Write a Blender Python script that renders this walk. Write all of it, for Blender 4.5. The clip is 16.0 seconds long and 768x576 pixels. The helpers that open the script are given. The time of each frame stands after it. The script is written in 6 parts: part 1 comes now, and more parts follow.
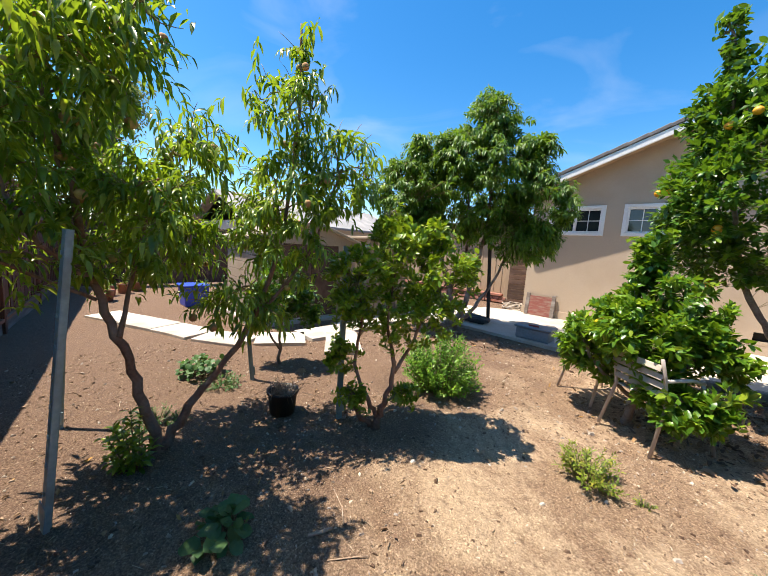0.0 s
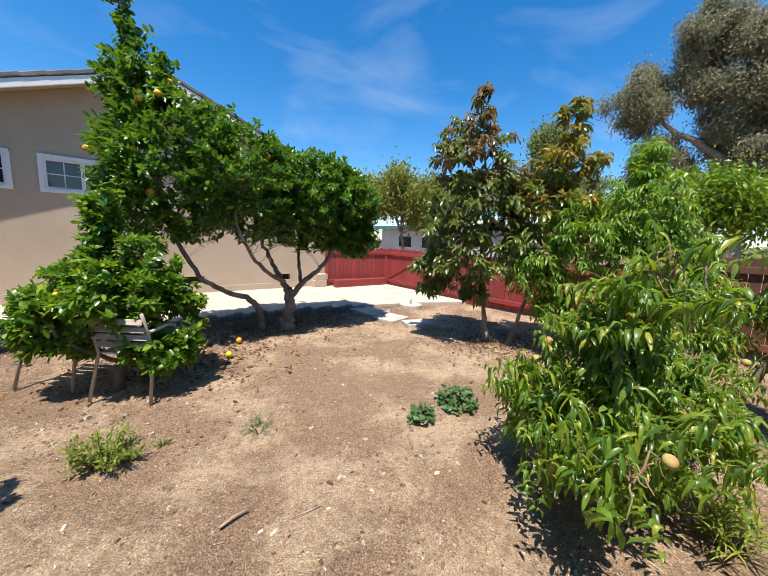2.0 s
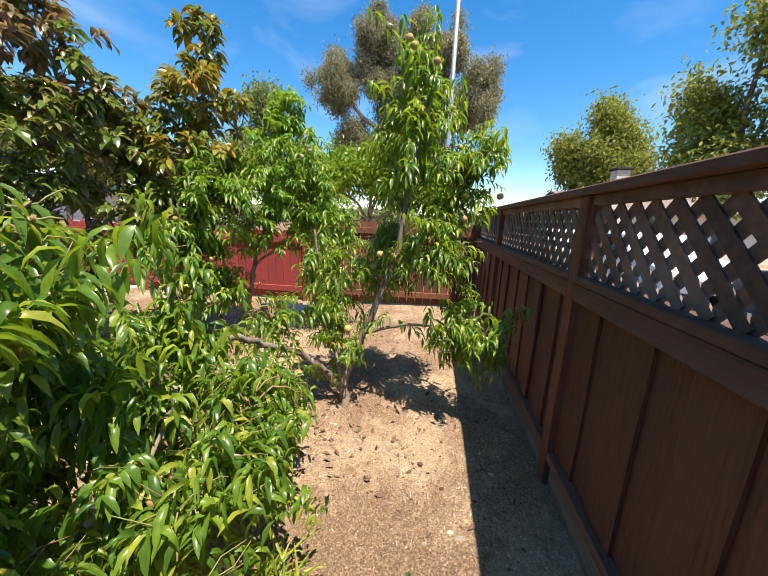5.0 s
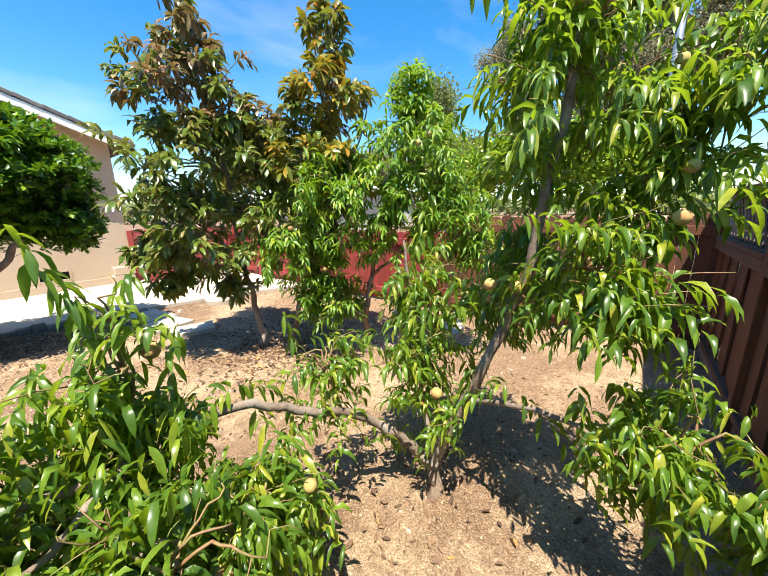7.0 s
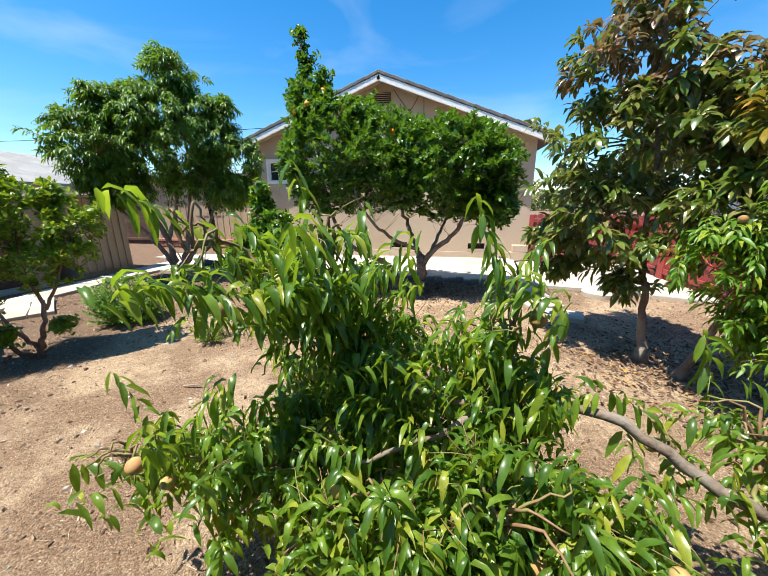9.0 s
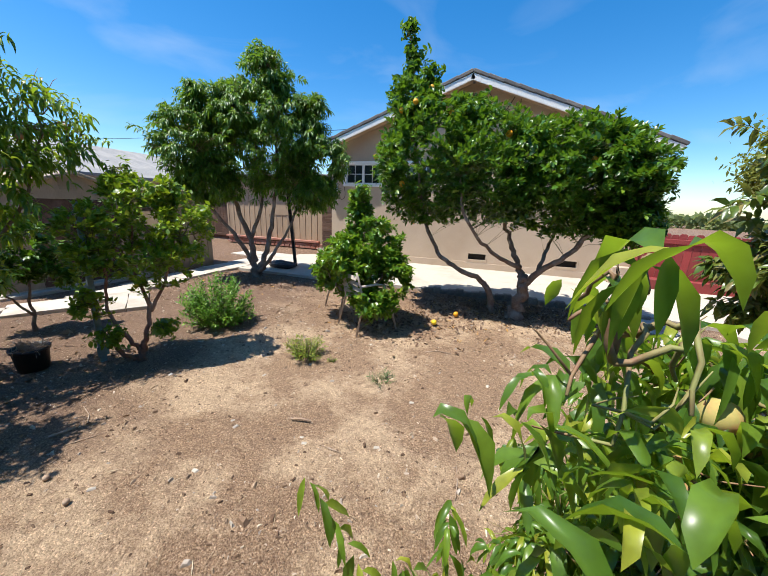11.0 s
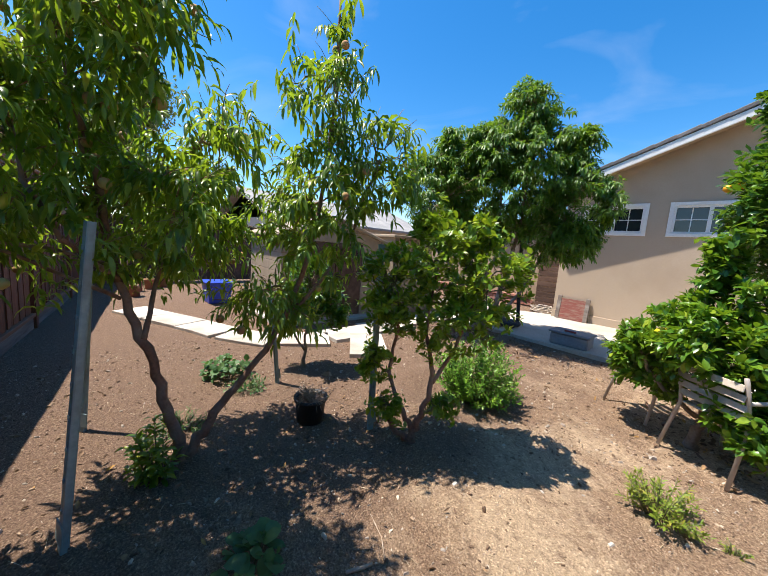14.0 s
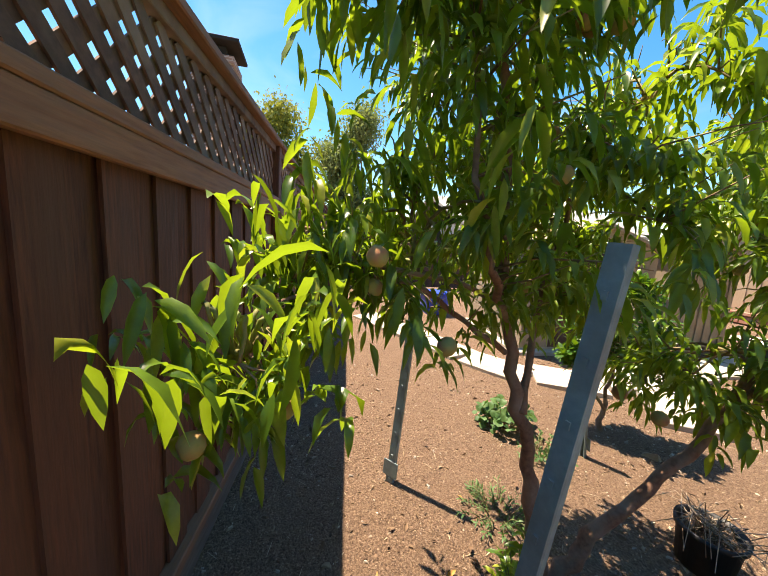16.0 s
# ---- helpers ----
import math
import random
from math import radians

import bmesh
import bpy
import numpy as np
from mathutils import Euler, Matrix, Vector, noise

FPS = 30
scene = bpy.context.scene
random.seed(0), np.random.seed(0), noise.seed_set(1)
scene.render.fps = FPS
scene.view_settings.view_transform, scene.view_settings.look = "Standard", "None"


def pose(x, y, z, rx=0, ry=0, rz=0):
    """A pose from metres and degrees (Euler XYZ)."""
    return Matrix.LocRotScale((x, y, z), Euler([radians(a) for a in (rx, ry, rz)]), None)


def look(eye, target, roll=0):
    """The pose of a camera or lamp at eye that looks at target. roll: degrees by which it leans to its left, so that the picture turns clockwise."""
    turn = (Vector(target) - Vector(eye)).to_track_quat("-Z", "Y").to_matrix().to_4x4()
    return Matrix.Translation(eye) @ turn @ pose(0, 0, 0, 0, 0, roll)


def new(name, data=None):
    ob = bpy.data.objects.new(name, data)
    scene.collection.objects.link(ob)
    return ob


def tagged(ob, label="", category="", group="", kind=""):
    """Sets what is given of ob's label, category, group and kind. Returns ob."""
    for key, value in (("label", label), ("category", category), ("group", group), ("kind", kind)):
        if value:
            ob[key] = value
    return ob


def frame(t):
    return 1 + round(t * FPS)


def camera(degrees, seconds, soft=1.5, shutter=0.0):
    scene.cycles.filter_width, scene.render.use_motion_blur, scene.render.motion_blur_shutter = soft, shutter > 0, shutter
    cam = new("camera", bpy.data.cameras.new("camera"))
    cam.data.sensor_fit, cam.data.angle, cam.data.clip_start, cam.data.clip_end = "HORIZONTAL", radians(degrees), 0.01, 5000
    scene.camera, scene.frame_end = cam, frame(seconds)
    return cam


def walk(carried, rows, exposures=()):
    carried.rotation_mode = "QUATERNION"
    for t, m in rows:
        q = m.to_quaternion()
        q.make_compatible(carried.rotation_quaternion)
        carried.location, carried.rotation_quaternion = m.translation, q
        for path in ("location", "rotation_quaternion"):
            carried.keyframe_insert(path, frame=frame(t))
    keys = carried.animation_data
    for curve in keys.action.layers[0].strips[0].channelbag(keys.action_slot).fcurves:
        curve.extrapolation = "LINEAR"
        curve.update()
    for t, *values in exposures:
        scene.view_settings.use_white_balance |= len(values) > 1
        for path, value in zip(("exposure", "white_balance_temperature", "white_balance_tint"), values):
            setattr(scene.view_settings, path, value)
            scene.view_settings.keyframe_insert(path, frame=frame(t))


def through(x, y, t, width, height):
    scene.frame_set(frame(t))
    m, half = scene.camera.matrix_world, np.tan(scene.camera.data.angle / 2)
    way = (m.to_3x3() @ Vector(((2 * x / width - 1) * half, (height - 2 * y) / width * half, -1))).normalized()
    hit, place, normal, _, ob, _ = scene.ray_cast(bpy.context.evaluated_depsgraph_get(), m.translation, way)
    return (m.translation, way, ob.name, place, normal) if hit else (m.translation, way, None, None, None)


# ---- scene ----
cam = camera(100.2, 16.0, soft=0.7)
PATH = [
    (0, (-1.794, -5.066, 1.527), (-3.175, -3.640, 1.281), 3.7),
    (0.5, (-1.957, -5.017, 1.520), (-2.677, -3.168, 1.269), 3.6),
    (1, (-2.092, -5.033, 1.516), (-1.856, -3.063, 1.269), 3.5),
    (1.5, (-2.104, -5.067, 1.515), (-1.256, -3.275, 1.252), 3.4),
    (2, (-1.983, -5.074, 1.498), (-0.736, -3.539, 1.207), 2.5),
    (2.5, (-1.703, -5.085, 1.496), (-0.148, -3.873, 1.166), 1.7),
    (3, (-1.450, -5.115, 1.471), (0.337, -4.306, 1.080), 1.6),
    (3.5, (-1.239, -5.127, 1.498), (0.674, -4.724, 1.074), 2.7),
    (4, (-1.035, -5.271, 1.485), (0.906, -5.028, 1.071), 2.6),
    (6.5, (0.321, -5.782, 1.557), (2.101, -5.007, 1.076), -0.1),
    (7, (0.488, -5.689, 1.568), (2.016, -4.487, 1.099), -1.2),
    (7.5, (0.590, -5.637, 1.567), (1.631, -3.997, 1.092), -1.5),
    (8, (0.553, -5.615, 1.562), (0.912, -3.705, 1.090), -1.6),
    (8.5, (0.487, -5.604, 1.538), (0.354, -3.668, 1.054), -1.0),
    (9, (0.443, -5.594, 1.526), (0.108, -3.688, 1.020), -0.3),
    (11.5, (-0.720, -5.204, 1.587), (-1.415, -3.387, 1.123), 2.2),
    (12, (-0.989, -5.197, 1.555), (-1.846, -3.438, 1.140), 1.7),
    (12.5, (-1.216, -5.060, 1.524), (-2.256, -3.391, 1.161), 1.5),
    (13, (-1.452, -4.978, 1.542), (-2.556, -3.350, 1.178), 2.4),
    (13.5, (-1.753, -4.994, 1.549), (-3.005, -3.466, 1.239), 3.2),
    (14, (-2.067, -5.028, 1.510), (-3.519, -3.677, 1.250), 4.3),
    (14.5, (-2.371, -5.081, 1.467), (-4.024, -3.980, 1.234), 4.6),
    (15, (-2.718, -5.320, 1.515), (-4.446, -4.357, 1.221), 5.2),
    (15.5, (-3.017, -5.450, 1.519), (-4.858, -4.747, 1.178), 5.1),
    (16, (-3.368, -5.650, 1.496), (-5.287, -5.173, 1.197), 3.9),
]
walk(cam, [(t, look(eye, target, roll)) for t, eye, target, roll in PATH], exposures=[(0, 1.08, 6720, 12), (1.5, 0.8, 6250, 12), (3.5, 0.7, 6500, 13), (4.2, 0.86, 6700, 13), (7, 1.33, 6780, 8), (8, 1.12, 6500, 7), (9, 1.0, 6300, 7), (11.5, 0.68, 6100, 11), (12.5, 0.65, 6050, 12), (14.5, 1.1, 6680, 12), (16, 1.5, 7800, 14)])

# ---- light: high spring sun behind the yard fence, clear sky ----
SUN_TO = Vector((-0.30, -0.24, 1.0)).normalized()
world = bpy.data.worlds.new("sky")
scene.world = world
world.use_nodes = True
wn = world.node_tree
sky = wn.nodes.new("ShaderNodeTexSky")
sky.sky_type = "NISHITA"
sky.sun_disc = False
sky.sun_elevation = math.asin(SUN_TO.z)
sky.sun_rotation = math.atan2(SUN_TO.x, SUN_TO.y)
sky.air_density, sky.dust_density, sky.ozone_density = 1.0, 0.4, 2.0
hue = wn.nodes.new("ShaderNodeHueSaturation")
hue.inputs["Hue"].default_value, hue.inputs["Saturation"].default_value, hue.inputs["Value"].default_value = 0.498, 1.42, 1.22
wn.links.new(sky.outputs[0], hue.inputs["Color"])
# thin high cloud, a little whiter than the sky
wco = wn.nodes.new("ShaderNodeTexCoord")
wmap = wn.nodes.new("ShaderNodeMapping")
wmap.inputs["Scale"].default_value = (1.0, 1.4, 3.2)
wn.links.new(wco.outputs["Generated"], wmap.inputs[0])
wnoise = wn.nodes.new("ShaderNodeTexNoise")
wnoise.inputs["Scale"].default_value, wnoise.inputs["Detail"].default_value, wnoise.inputs["Distortion"].default_value = 2.3, 7.0, 0.6
wn.links.new(wmap.outputs[0], wnoise.inputs["Vector"])
wramp = wn.nodes.new("ShaderNodeValToRGB")
wramp.color_ramp.elements[0].position, wramp.color_ramp.elements[0].color = 0.5, (0, 0, 0, 1)
wramp.color_ramp.elements[1].position, wramp.color_ramp.elements[1].color = 0.85, (0.3, 0.3, 0.3, 1)
wn.links.new(wnoise.outputs["Fac"], wramp.inputs[0])
wmix = wn.nodes.new("ShaderNodeMix")
wmix.data_type = "RGBA"
wn.links.new(wramp.outputs[0], wmix.inputs[0])
wn.links.new(hue.outputs[0], wmix.inputs[6])
wmix.inputs[7].default_value = (5.5, 6.0, 6.6, 1)
wn.links.new(wmix.outputs[2], wn.nodes["Background"].inputs[0])
wn.nodes["Background"].inputs[1].default_value = 0.094
sun = new("sun", bpy.data.lights.new("sun", "SUN"))
sun.data.energy, sun.data.angle, sun.data.color = 5.0, radians(0.53), (1.0, 0.93, 0.82)
sun.matrix_world = look(SUN_TO * 30, (0, 0, 0))


# ---- materials ----
def nodes_of(name):
    m = bpy.data.materials.new(name)
    m.use_nodes = True
    return m, m.node_tree, m.node_tree.nodes["Principled BSDF"]


def ramp_node(nt, src, stops):
    r = nt.nodes.new("ShaderNodeValToRGB")
    while len(r.color_ramp.elements) < len(stops):
        r.color_ramp.elements.new(0.5)
    for e, (p, c) in zip(r.color_ramp.elements, stops):
        e.position, e.color = p, (*c, 1)
    nt.links.new(src, r.inputs[0])
    return r.outputs[0]


def noise_node(nt, vec, scale, detail=4.0, rough=0.55, stretch=None):
    if stretch:
        mp = nt.nodes.new("ShaderNodeMapping")
        mp.inputs["Scale"].default_value = stretch
        nt.links.new(vec, mp.inputs[0])
        vec = mp.outputs[0]
    n = nt.nodes.new("ShaderNodeTexNoise")
    n.inputs["Scale"].default_value, n.inputs["Detail"].default_value, n.inputs["Roughness"].default_value = scale, detail, rough
    nt.links.new(vec, n.inputs["Vector"])
    return n.outputs["Fac"]


def mix_node(nt, fac, a, b, mode="MIX"):
    m = nt.nodes.new("ShaderNodeMix")
    m.data_type, m.blend_type = "RGBA", mode
    for v, i in ((fac, 0), (a, 6), (b, 7)):
        if hasattr(v, "is_output"):
            nt.links.new(v, m.inputs[i])
        else:
            m.inputs[i].default_value = v if i == 0 else (*v, 1)
    return m.outputs[2]


def surface(name, light, dark, stain, big=1.5, fine=40.0, rough=0.85, bump=0.25, depth=0.01, metal=0.0, stretch=None, vary=0.0, stain_at=(0.45, 0.7)):
    """Two scales of colour, stains and fine relief, at world size."""
    m, nt, p = nodes_of(name)
    co = nt.nodes.new("ShaderNodeTexCoord").outputs["Object"]
    a = noise_node(nt, co, fine, 6, 0.6, stretch)
    b = noise_node(nt, co, big, 5, 0.6, stretch)
    col = ramp_node(nt, a, [(0.3, dark), (0.7, light)])
    st = ramp_node(nt, b, [(stain_at[0], (0, 0, 0)), (stain_at[1], (1, 1, 1))])
    col = mix_node(nt, st, col, stain)
    if vary:
        rnd = nt.nodes.new("ShaderNodeObjectInfo").outputs["Random"]
        v = ramp_node(nt, rnd, [(0.0, (1 - vary,) * 3), (1.0, (1 + vary,) * 3)])
        col = mix_node(nt, 1.0, col, v, "MULTIPLY")
    nt.links.new(col, p.inputs["Base Color"])
    p.inputs["Roughness"].default_value, p.inputs["Metallic"].default_value = rough, metal
    bp = nt.nodes.new("ShaderNodeBump")
    bp.inputs["Strength"].default_value, bp.inputs["Distance"].default_value = bump, depth
    nt.links.new(a, bp.inputs["Height"])
    nt.links.new(bp.outputs[0], p.inputs["Normal"])
    return m


def leaf_material(name, stops, rough=0.38, through=0.35, glow=(0.35, 0.5, 0.05)):
    """Leaves: colour by leaf, waxy face, light that comes through."""
    m, nt, p = nodes_of(name)
    rnd = nt.nodes.new("ShaderNodeNewGeometry").outputs["Random Per Island"]
    col = ramp_node(nt, rnd, stops)
    co = nt.nodes.new("ShaderNodeTexCoord").outputs["Object"]
    vein = ramp_node(nt, noise_node(nt, co, 45, 3), [(0.3, (0.72, 0.72, 0.72)), (0.7, (1.2, 1.2, 1.1))])
    col = mix_node(nt, 1.0, col, vein, "MULTIPLY")
    nt.links.new(col, p.inputs["Base Color"])
    p.inputs["Roughness"].default_value = rough
    p.inputs["Specular IOR Level"].default_value = 0.5
    tr = nt.nodes.new("ShaderNodeBsdfTranslucent")
    nt.links.new(mix_node(nt, 0.65, col, glow), tr.inputs[0])
    ms = nt.nodes.new("ShaderNodeMixShader")
    ms.inputs[0].default_value = 0.9 * through
    nt.links.new(p.outputs[0], ms.inputs[1])
    nt.links.new(tr.outputs[0], ms.inputs[2])
    nt.links.new(ms.outputs[0], nt.nodes["Material Output"].inputs[0])
    return m


def dirt_material():
    m, nt, p = nodes_of("dirt")
    co = nt.nodes.new("ShaderNodeTexCoord").outputs["Object"]
    grit = noise_node(nt, co, 95, 8, 0.75)
    clod = noise_node(nt, co, 16, 6, 0.7)
    patch = noise_node(nt, co, 0.95, 9, 0.68)
    col = ramp_node(nt, grit, [(0.36, (0.120, 0.064, 0.034)), (0.49, (0.300, 0.186, 0.105)), (0.62, (0.50, 0.355, 0.225))])
    dry = ramp_node(nt, grit, [(0.34, (0.42, 0.285, 0.168)), (0.66, (0.66, 0.49, 0.315))])
    col = mix_node(nt, ramp_node(nt, patch, [(0.46, (0, 0, 0)), (0.57, (0.92, 0.92, 0.92))]), col, dry)
    col = mix_node(nt, ramp_node(nt, clod, [(0.34, (0.55, 0.55, 0.55)), (0.5, (0, 0, 0))]), col, (0.15, 0.085, 0.05))
    vor = nt.nodes.new("ShaderNodeTexVoronoi")
    vor.inputs["Scale"].default_value = 130.0
    nt.links.new(co, vor.inputs["Vector"])
    crumb = nt.nodes.new("ShaderNodeSeparateColor")
    nt.links.new(vor.outputs["Color"], crumb.inputs[0])
    crumbs = ramp_node(nt, crumb.outputs[0], [(0.0, (0.68, 0.66, 0.64)), (0.5, (1.0, 1.0, 1.0)), (0.92, (1.1, 1.1, 1.1)), (0.98, (1.5, 1.52, 1.55))])
    # tilled beds: darker, redder earth than the trodden way between them
    sep = nt.nodes.new("ShaderNodeSeparateXYZ")
    nt.links.new(co, sep.inputs[0])
    wav = noise_node(nt, co, 1.6, 4, 0.6)

    def bed(src, slope, offset):
        m1 = nt.nodes.new("ShaderNodeMath")
        m1.operation, m1.inputs[1].default_value, m1.inputs[2].default_value = "MULTIPLY_ADD", slope, offset
        nt.links.new(src, m1.inputs[0])
        m2 = nt.nodes.new("ShaderNodeMath")
        m2.operation, m2.inputs[1].default_value = "MULTIPLY_ADD", 2.4
        nt.links.new(wav, m2.inputs[0])
        nt.links.new(m1.outputs[0], m2.inputs[2])
        m2.use_clamp = True
        return m2.outputs[0]

    west, north = bed(sep.outputs[0], -0.75, -3.05), bed(sep.outputs[1], 0.9, -0.75)
    mx = nt.nodes.new("ShaderNodeMath")
    mx.operation = "MAXIMUM"
    nt.links.new(west, mx.inputs[0])
    nt.links.new(north, mx.inputs[1])
    tilled = ramp_node(nt, grit, [(0.34, (0.080, 0.043, 0.025)), (0.5, (0.195, 0.116, 0.070)), (0.68, (0.39, 0.27, 0.175))])
    col = mix_node(nt, mx.outputs[0], col, tilled)
    col = mix_node(nt, 1.0, col, crumbs, "MULTIPLY")
    nt.links.new(col, p.inputs["Base Color"])
    p.inputs["Roughness"].default_value = 0.95
    add = nt.nodes.new("ShaderNodeMath")
    add.operation = "MULTIPLY_ADD"
    add.inputs[1].default_value = 2.2
    nt.links.new(clod, add.inputs[0])
    nt.links.new(grit, add.inputs[2])
    bp = nt.nodes.new("ShaderNodeBump")
    bp.inputs["Strength"].default_value, bp.inputs["Distance"].default_value = 1.0, 0.018
    sub = nt.nodes.new("ShaderNodeMath")
    sub.operation, sub.inputs[1].default_value = "MULTIPLY_ADD", -0.45
    nt.links.new(vor.outputs["Distance"], sub.inputs[0])
    nt.links.new(add.outputs[0], sub.inputs[2])
    nt.links.new(sub.outputs[0], bp.inputs["Height"])
    nt.links.new(bp.outputs[0], p.inputs["Normal"])
    return m


def glass_material():
    m, nt, p = nodes_of("window_glass")
    p.inputs["Base Color"].default_value = (0.02, 0.025, 0.028, 1)
    p.inputs["Roughness"].default_value = 0.04
    p.inputs["Specular IOR Level"].default_value = 0.7
    return m


M_DIRT = dirt_material()
M_CONC = surface("concrete", (0.53, 0.475, 0.395), (0.39, 0.34, 0.275), (0.32, 0.265, 0.205), 1.1, 60, 0.9, 0.25, 0.006, stain_at=(0.5, 0.8))
M_PAVER = surface("paver_concrete", (0.56, 0.505, 0.425), (0.42, 0.37, 0.305), (0.35, 0.295, 0.235), 2.0, 50, 0.9, 0.25, 0.006, vary=0.08)
M_EDGING = surface("edging_concrete", (0.33, 0.29, 0.25), (0.18, 0.15, 0.12), (0.12, 0.09, 0.07), 3.0, 45, 0.95, 0.5, 0.01, vary=0.2)
M_STUCCO = surface("stucco", (0.49, 0.385, 0.285), (0.42, 0.325, 0.235), (0.37, 0.275, 0.19), 0.7, 110, 0.92, 0.35, 0.006, stain_at=(0.5, 0.85))
M_WHITE = surface("white_paint", (0.80, 0.79, 0.76), (0.70, 0.68, 0.65), (0.60, 0.57, 0.53), 2.0, 30, 0.55, 0.08, 0.003, stain_at=(0.6, 0.9))
M_ROOF = surface("roof_tile", (0.16, 0.155, 0.155), (0.09, 0.085, 0.085), (0.20, 0.18, 0.165), 3.0, 50, 0.85, 0.3, 0.006, vary=0.15)
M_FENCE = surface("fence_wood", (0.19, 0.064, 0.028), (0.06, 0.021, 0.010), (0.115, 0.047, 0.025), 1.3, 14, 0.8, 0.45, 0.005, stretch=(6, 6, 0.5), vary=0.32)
# dark-stained wood; part of the fence's deep shade is in these two colours
M_FENCE_DARK = surface("stained_and_shaded_fence_wood", (0.15, 0.05, 0.022), (0.05, 0.017, 0.008), (0.095, 0.04, 0.021), 1.3, 14, 0.75, 0.45, 0.005, stretch=(6, 6, 0.5), vary=0.3)
M_RAIL_DARK = surface("stained_and_shaded_rail_wood", (0.15, 0.062, 0.034), (0.08, 0.034, 0.02), (0.14, 0.085, 0.06), 1.6, 14, 0.8, 0.4, 0.005, stretch=(0.5, 6, 6), vary=0.2)
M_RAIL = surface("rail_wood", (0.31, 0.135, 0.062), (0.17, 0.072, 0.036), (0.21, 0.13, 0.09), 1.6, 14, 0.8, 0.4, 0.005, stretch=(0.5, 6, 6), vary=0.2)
M_LATTICE = surface("lattice_wood", (0.165, 0.09, 0.058), (0.08, 0.045, 0.032), (0.25, 0.185, 0.14), 2.4, 30, 0.85, 0.4, 0.004, vary=0.3)
M_KICK = surface("kickboard_wood", (0.19, 0.15, 0.125), (0.10, 0.075, 0.06), (0.28, 0.25, 0.22), 1.5, 16, 0.9, 0.4, 0.005, stretch=(0.5, 6, 6))
M_RED = surface("red_paint", (0.30, 0.045, 0.04), (0.235, 0.032, 0.03), (0.21, 0.04, 0.035), 1.2, 25, 0.6, 0.15, 0.003, stretch=(3, 3, 0.6), vary=0.12)
M_TAN = surface("tan_siding", (0.45, 0.33, 0.215), (0.37, 0.26, 0.165), (0.33, 0.235, 0.15), 1.0, 30, 0.8, 0.2, 0.004, stretch=(3, 3, 0.5), vary=0.08)
M_SHED = surface("shed_siding", (0.36, 0.285, 0.20), (0.29, 0.225, 0.155), (0.26, 0.20, 0.14), 1.0, 30, 0.75, 0.15, 0.003, stretch=(3, 3, 0.5), vary=0.06)
M_DARKWOOD = surface("dark_brown_wood", (0.11, 0.058, 0.036), (0.055, 0.03, 0.02), (0.14, 0.085, 0.06), 1.4, 16, 0.85, 0.4, 0.005, stretch=(0.6, 5, 5), vary=0.25)
def chimney_material():
    m, nt, p = nodes_of("chimney_brick")
    sep = nt.nodes.new("ShaderNodeSeparateXYZ")
    nt.links.new(nt.nodes.new("ShaderNodeTexCoord").outputs["Object"], sep.inputs[0])
    add = nt.nodes.new("ShaderNodeMath")
    nt.links.new(sep.outputs[0], add.inputs[0])
    nt.links.new(sep.outputs[1], add.inputs[1])
    com = nt.nodes.new("ShaderNodeCombineXYZ")
    nt.links.new(add.outputs[0], com.inputs[0])
    nt.links.new(sep.outputs[2], com.inputs[1])
    b = nt.nodes.new("ShaderNodeTexBrick")
    for k, v in (("Color1", (0.31, 0.185, 0.13, 1)), ("Color2", (0.22, 0.125, 0.09, 1)), ("Mortar", (0.40, 0.35, 0.30, 1)), ("Scale", 1.0), ("Mortar Size", 0.009), ("Brick Width", 0.21), ("Row Height", 0.075)):
        b.inputs[k].default_value = v
    nt.links.new(com.outputs[0], b.inputs["Vector"])
    nt.links.new(b.outputs["Color"], p.inputs["Base Color"])
    p.inputs["Roughness"].default_value = 0.92
    bp = nt.nodes.new("ShaderNodeBump")
    bp.invert = True
    bp.inputs["Strength"].default_value, bp.inputs["Distance"].default_value = 0.6, 0.01
    nt.links.new(b.outputs["Fac"], bp.inputs["Height"])
    nt.links.new(bp.outputs[0], p.inputs["Normal"])
    return m


M_CHIMNEY = chimney_material()
M_BRICK = surface("red_brick", (0.40, 0.17, 0.11), (0.27, 0.105, 0.07), (0.34, 0.22, 0.17), 3.0, 50, 0.92, 0.4, 0.005, vary=0.22)
M_STAKE = surface("green_steel", (0.25, 0.35, 0.36), (0.18, 0.27, 0.28), (0.17, 0.17, 0.15), 3.0, 35, 0.45, 0.12, 0.002)
M_BARK = surface("grey_brown_bark", (0.24, 0.175, 0.125), (0.11, 0.075, 0.055), (0.30, 0.26, 0.21), 6.0, 55, 0.95, 0.7, 0.008)
M_BARK_RED = surface("reddish_bark", (0.27, 0.14, 0.085), (0.13, 0.065, 0.042), (0.27, 0.21, 0.165), 5.0, 55, 0.9, 0.6, 0.006)
M_TWIG = surface("red_green_twig", (0.24, 0.17, 0.075), (0.20, 0.085, 0.05), (0.20, 0.26, 0.06), 8.0, 60, 0.7, 0.2, 0.003)
M_TWIG_GREEN = surface("green_twig", (0.15, 0.18, 0.06), (0.12, 0.11, 0.05), (0.16, 0.12, 0.07), 8.0, 60, 0.8, 0.2, 0.003)
M_GLASS = glass_material()
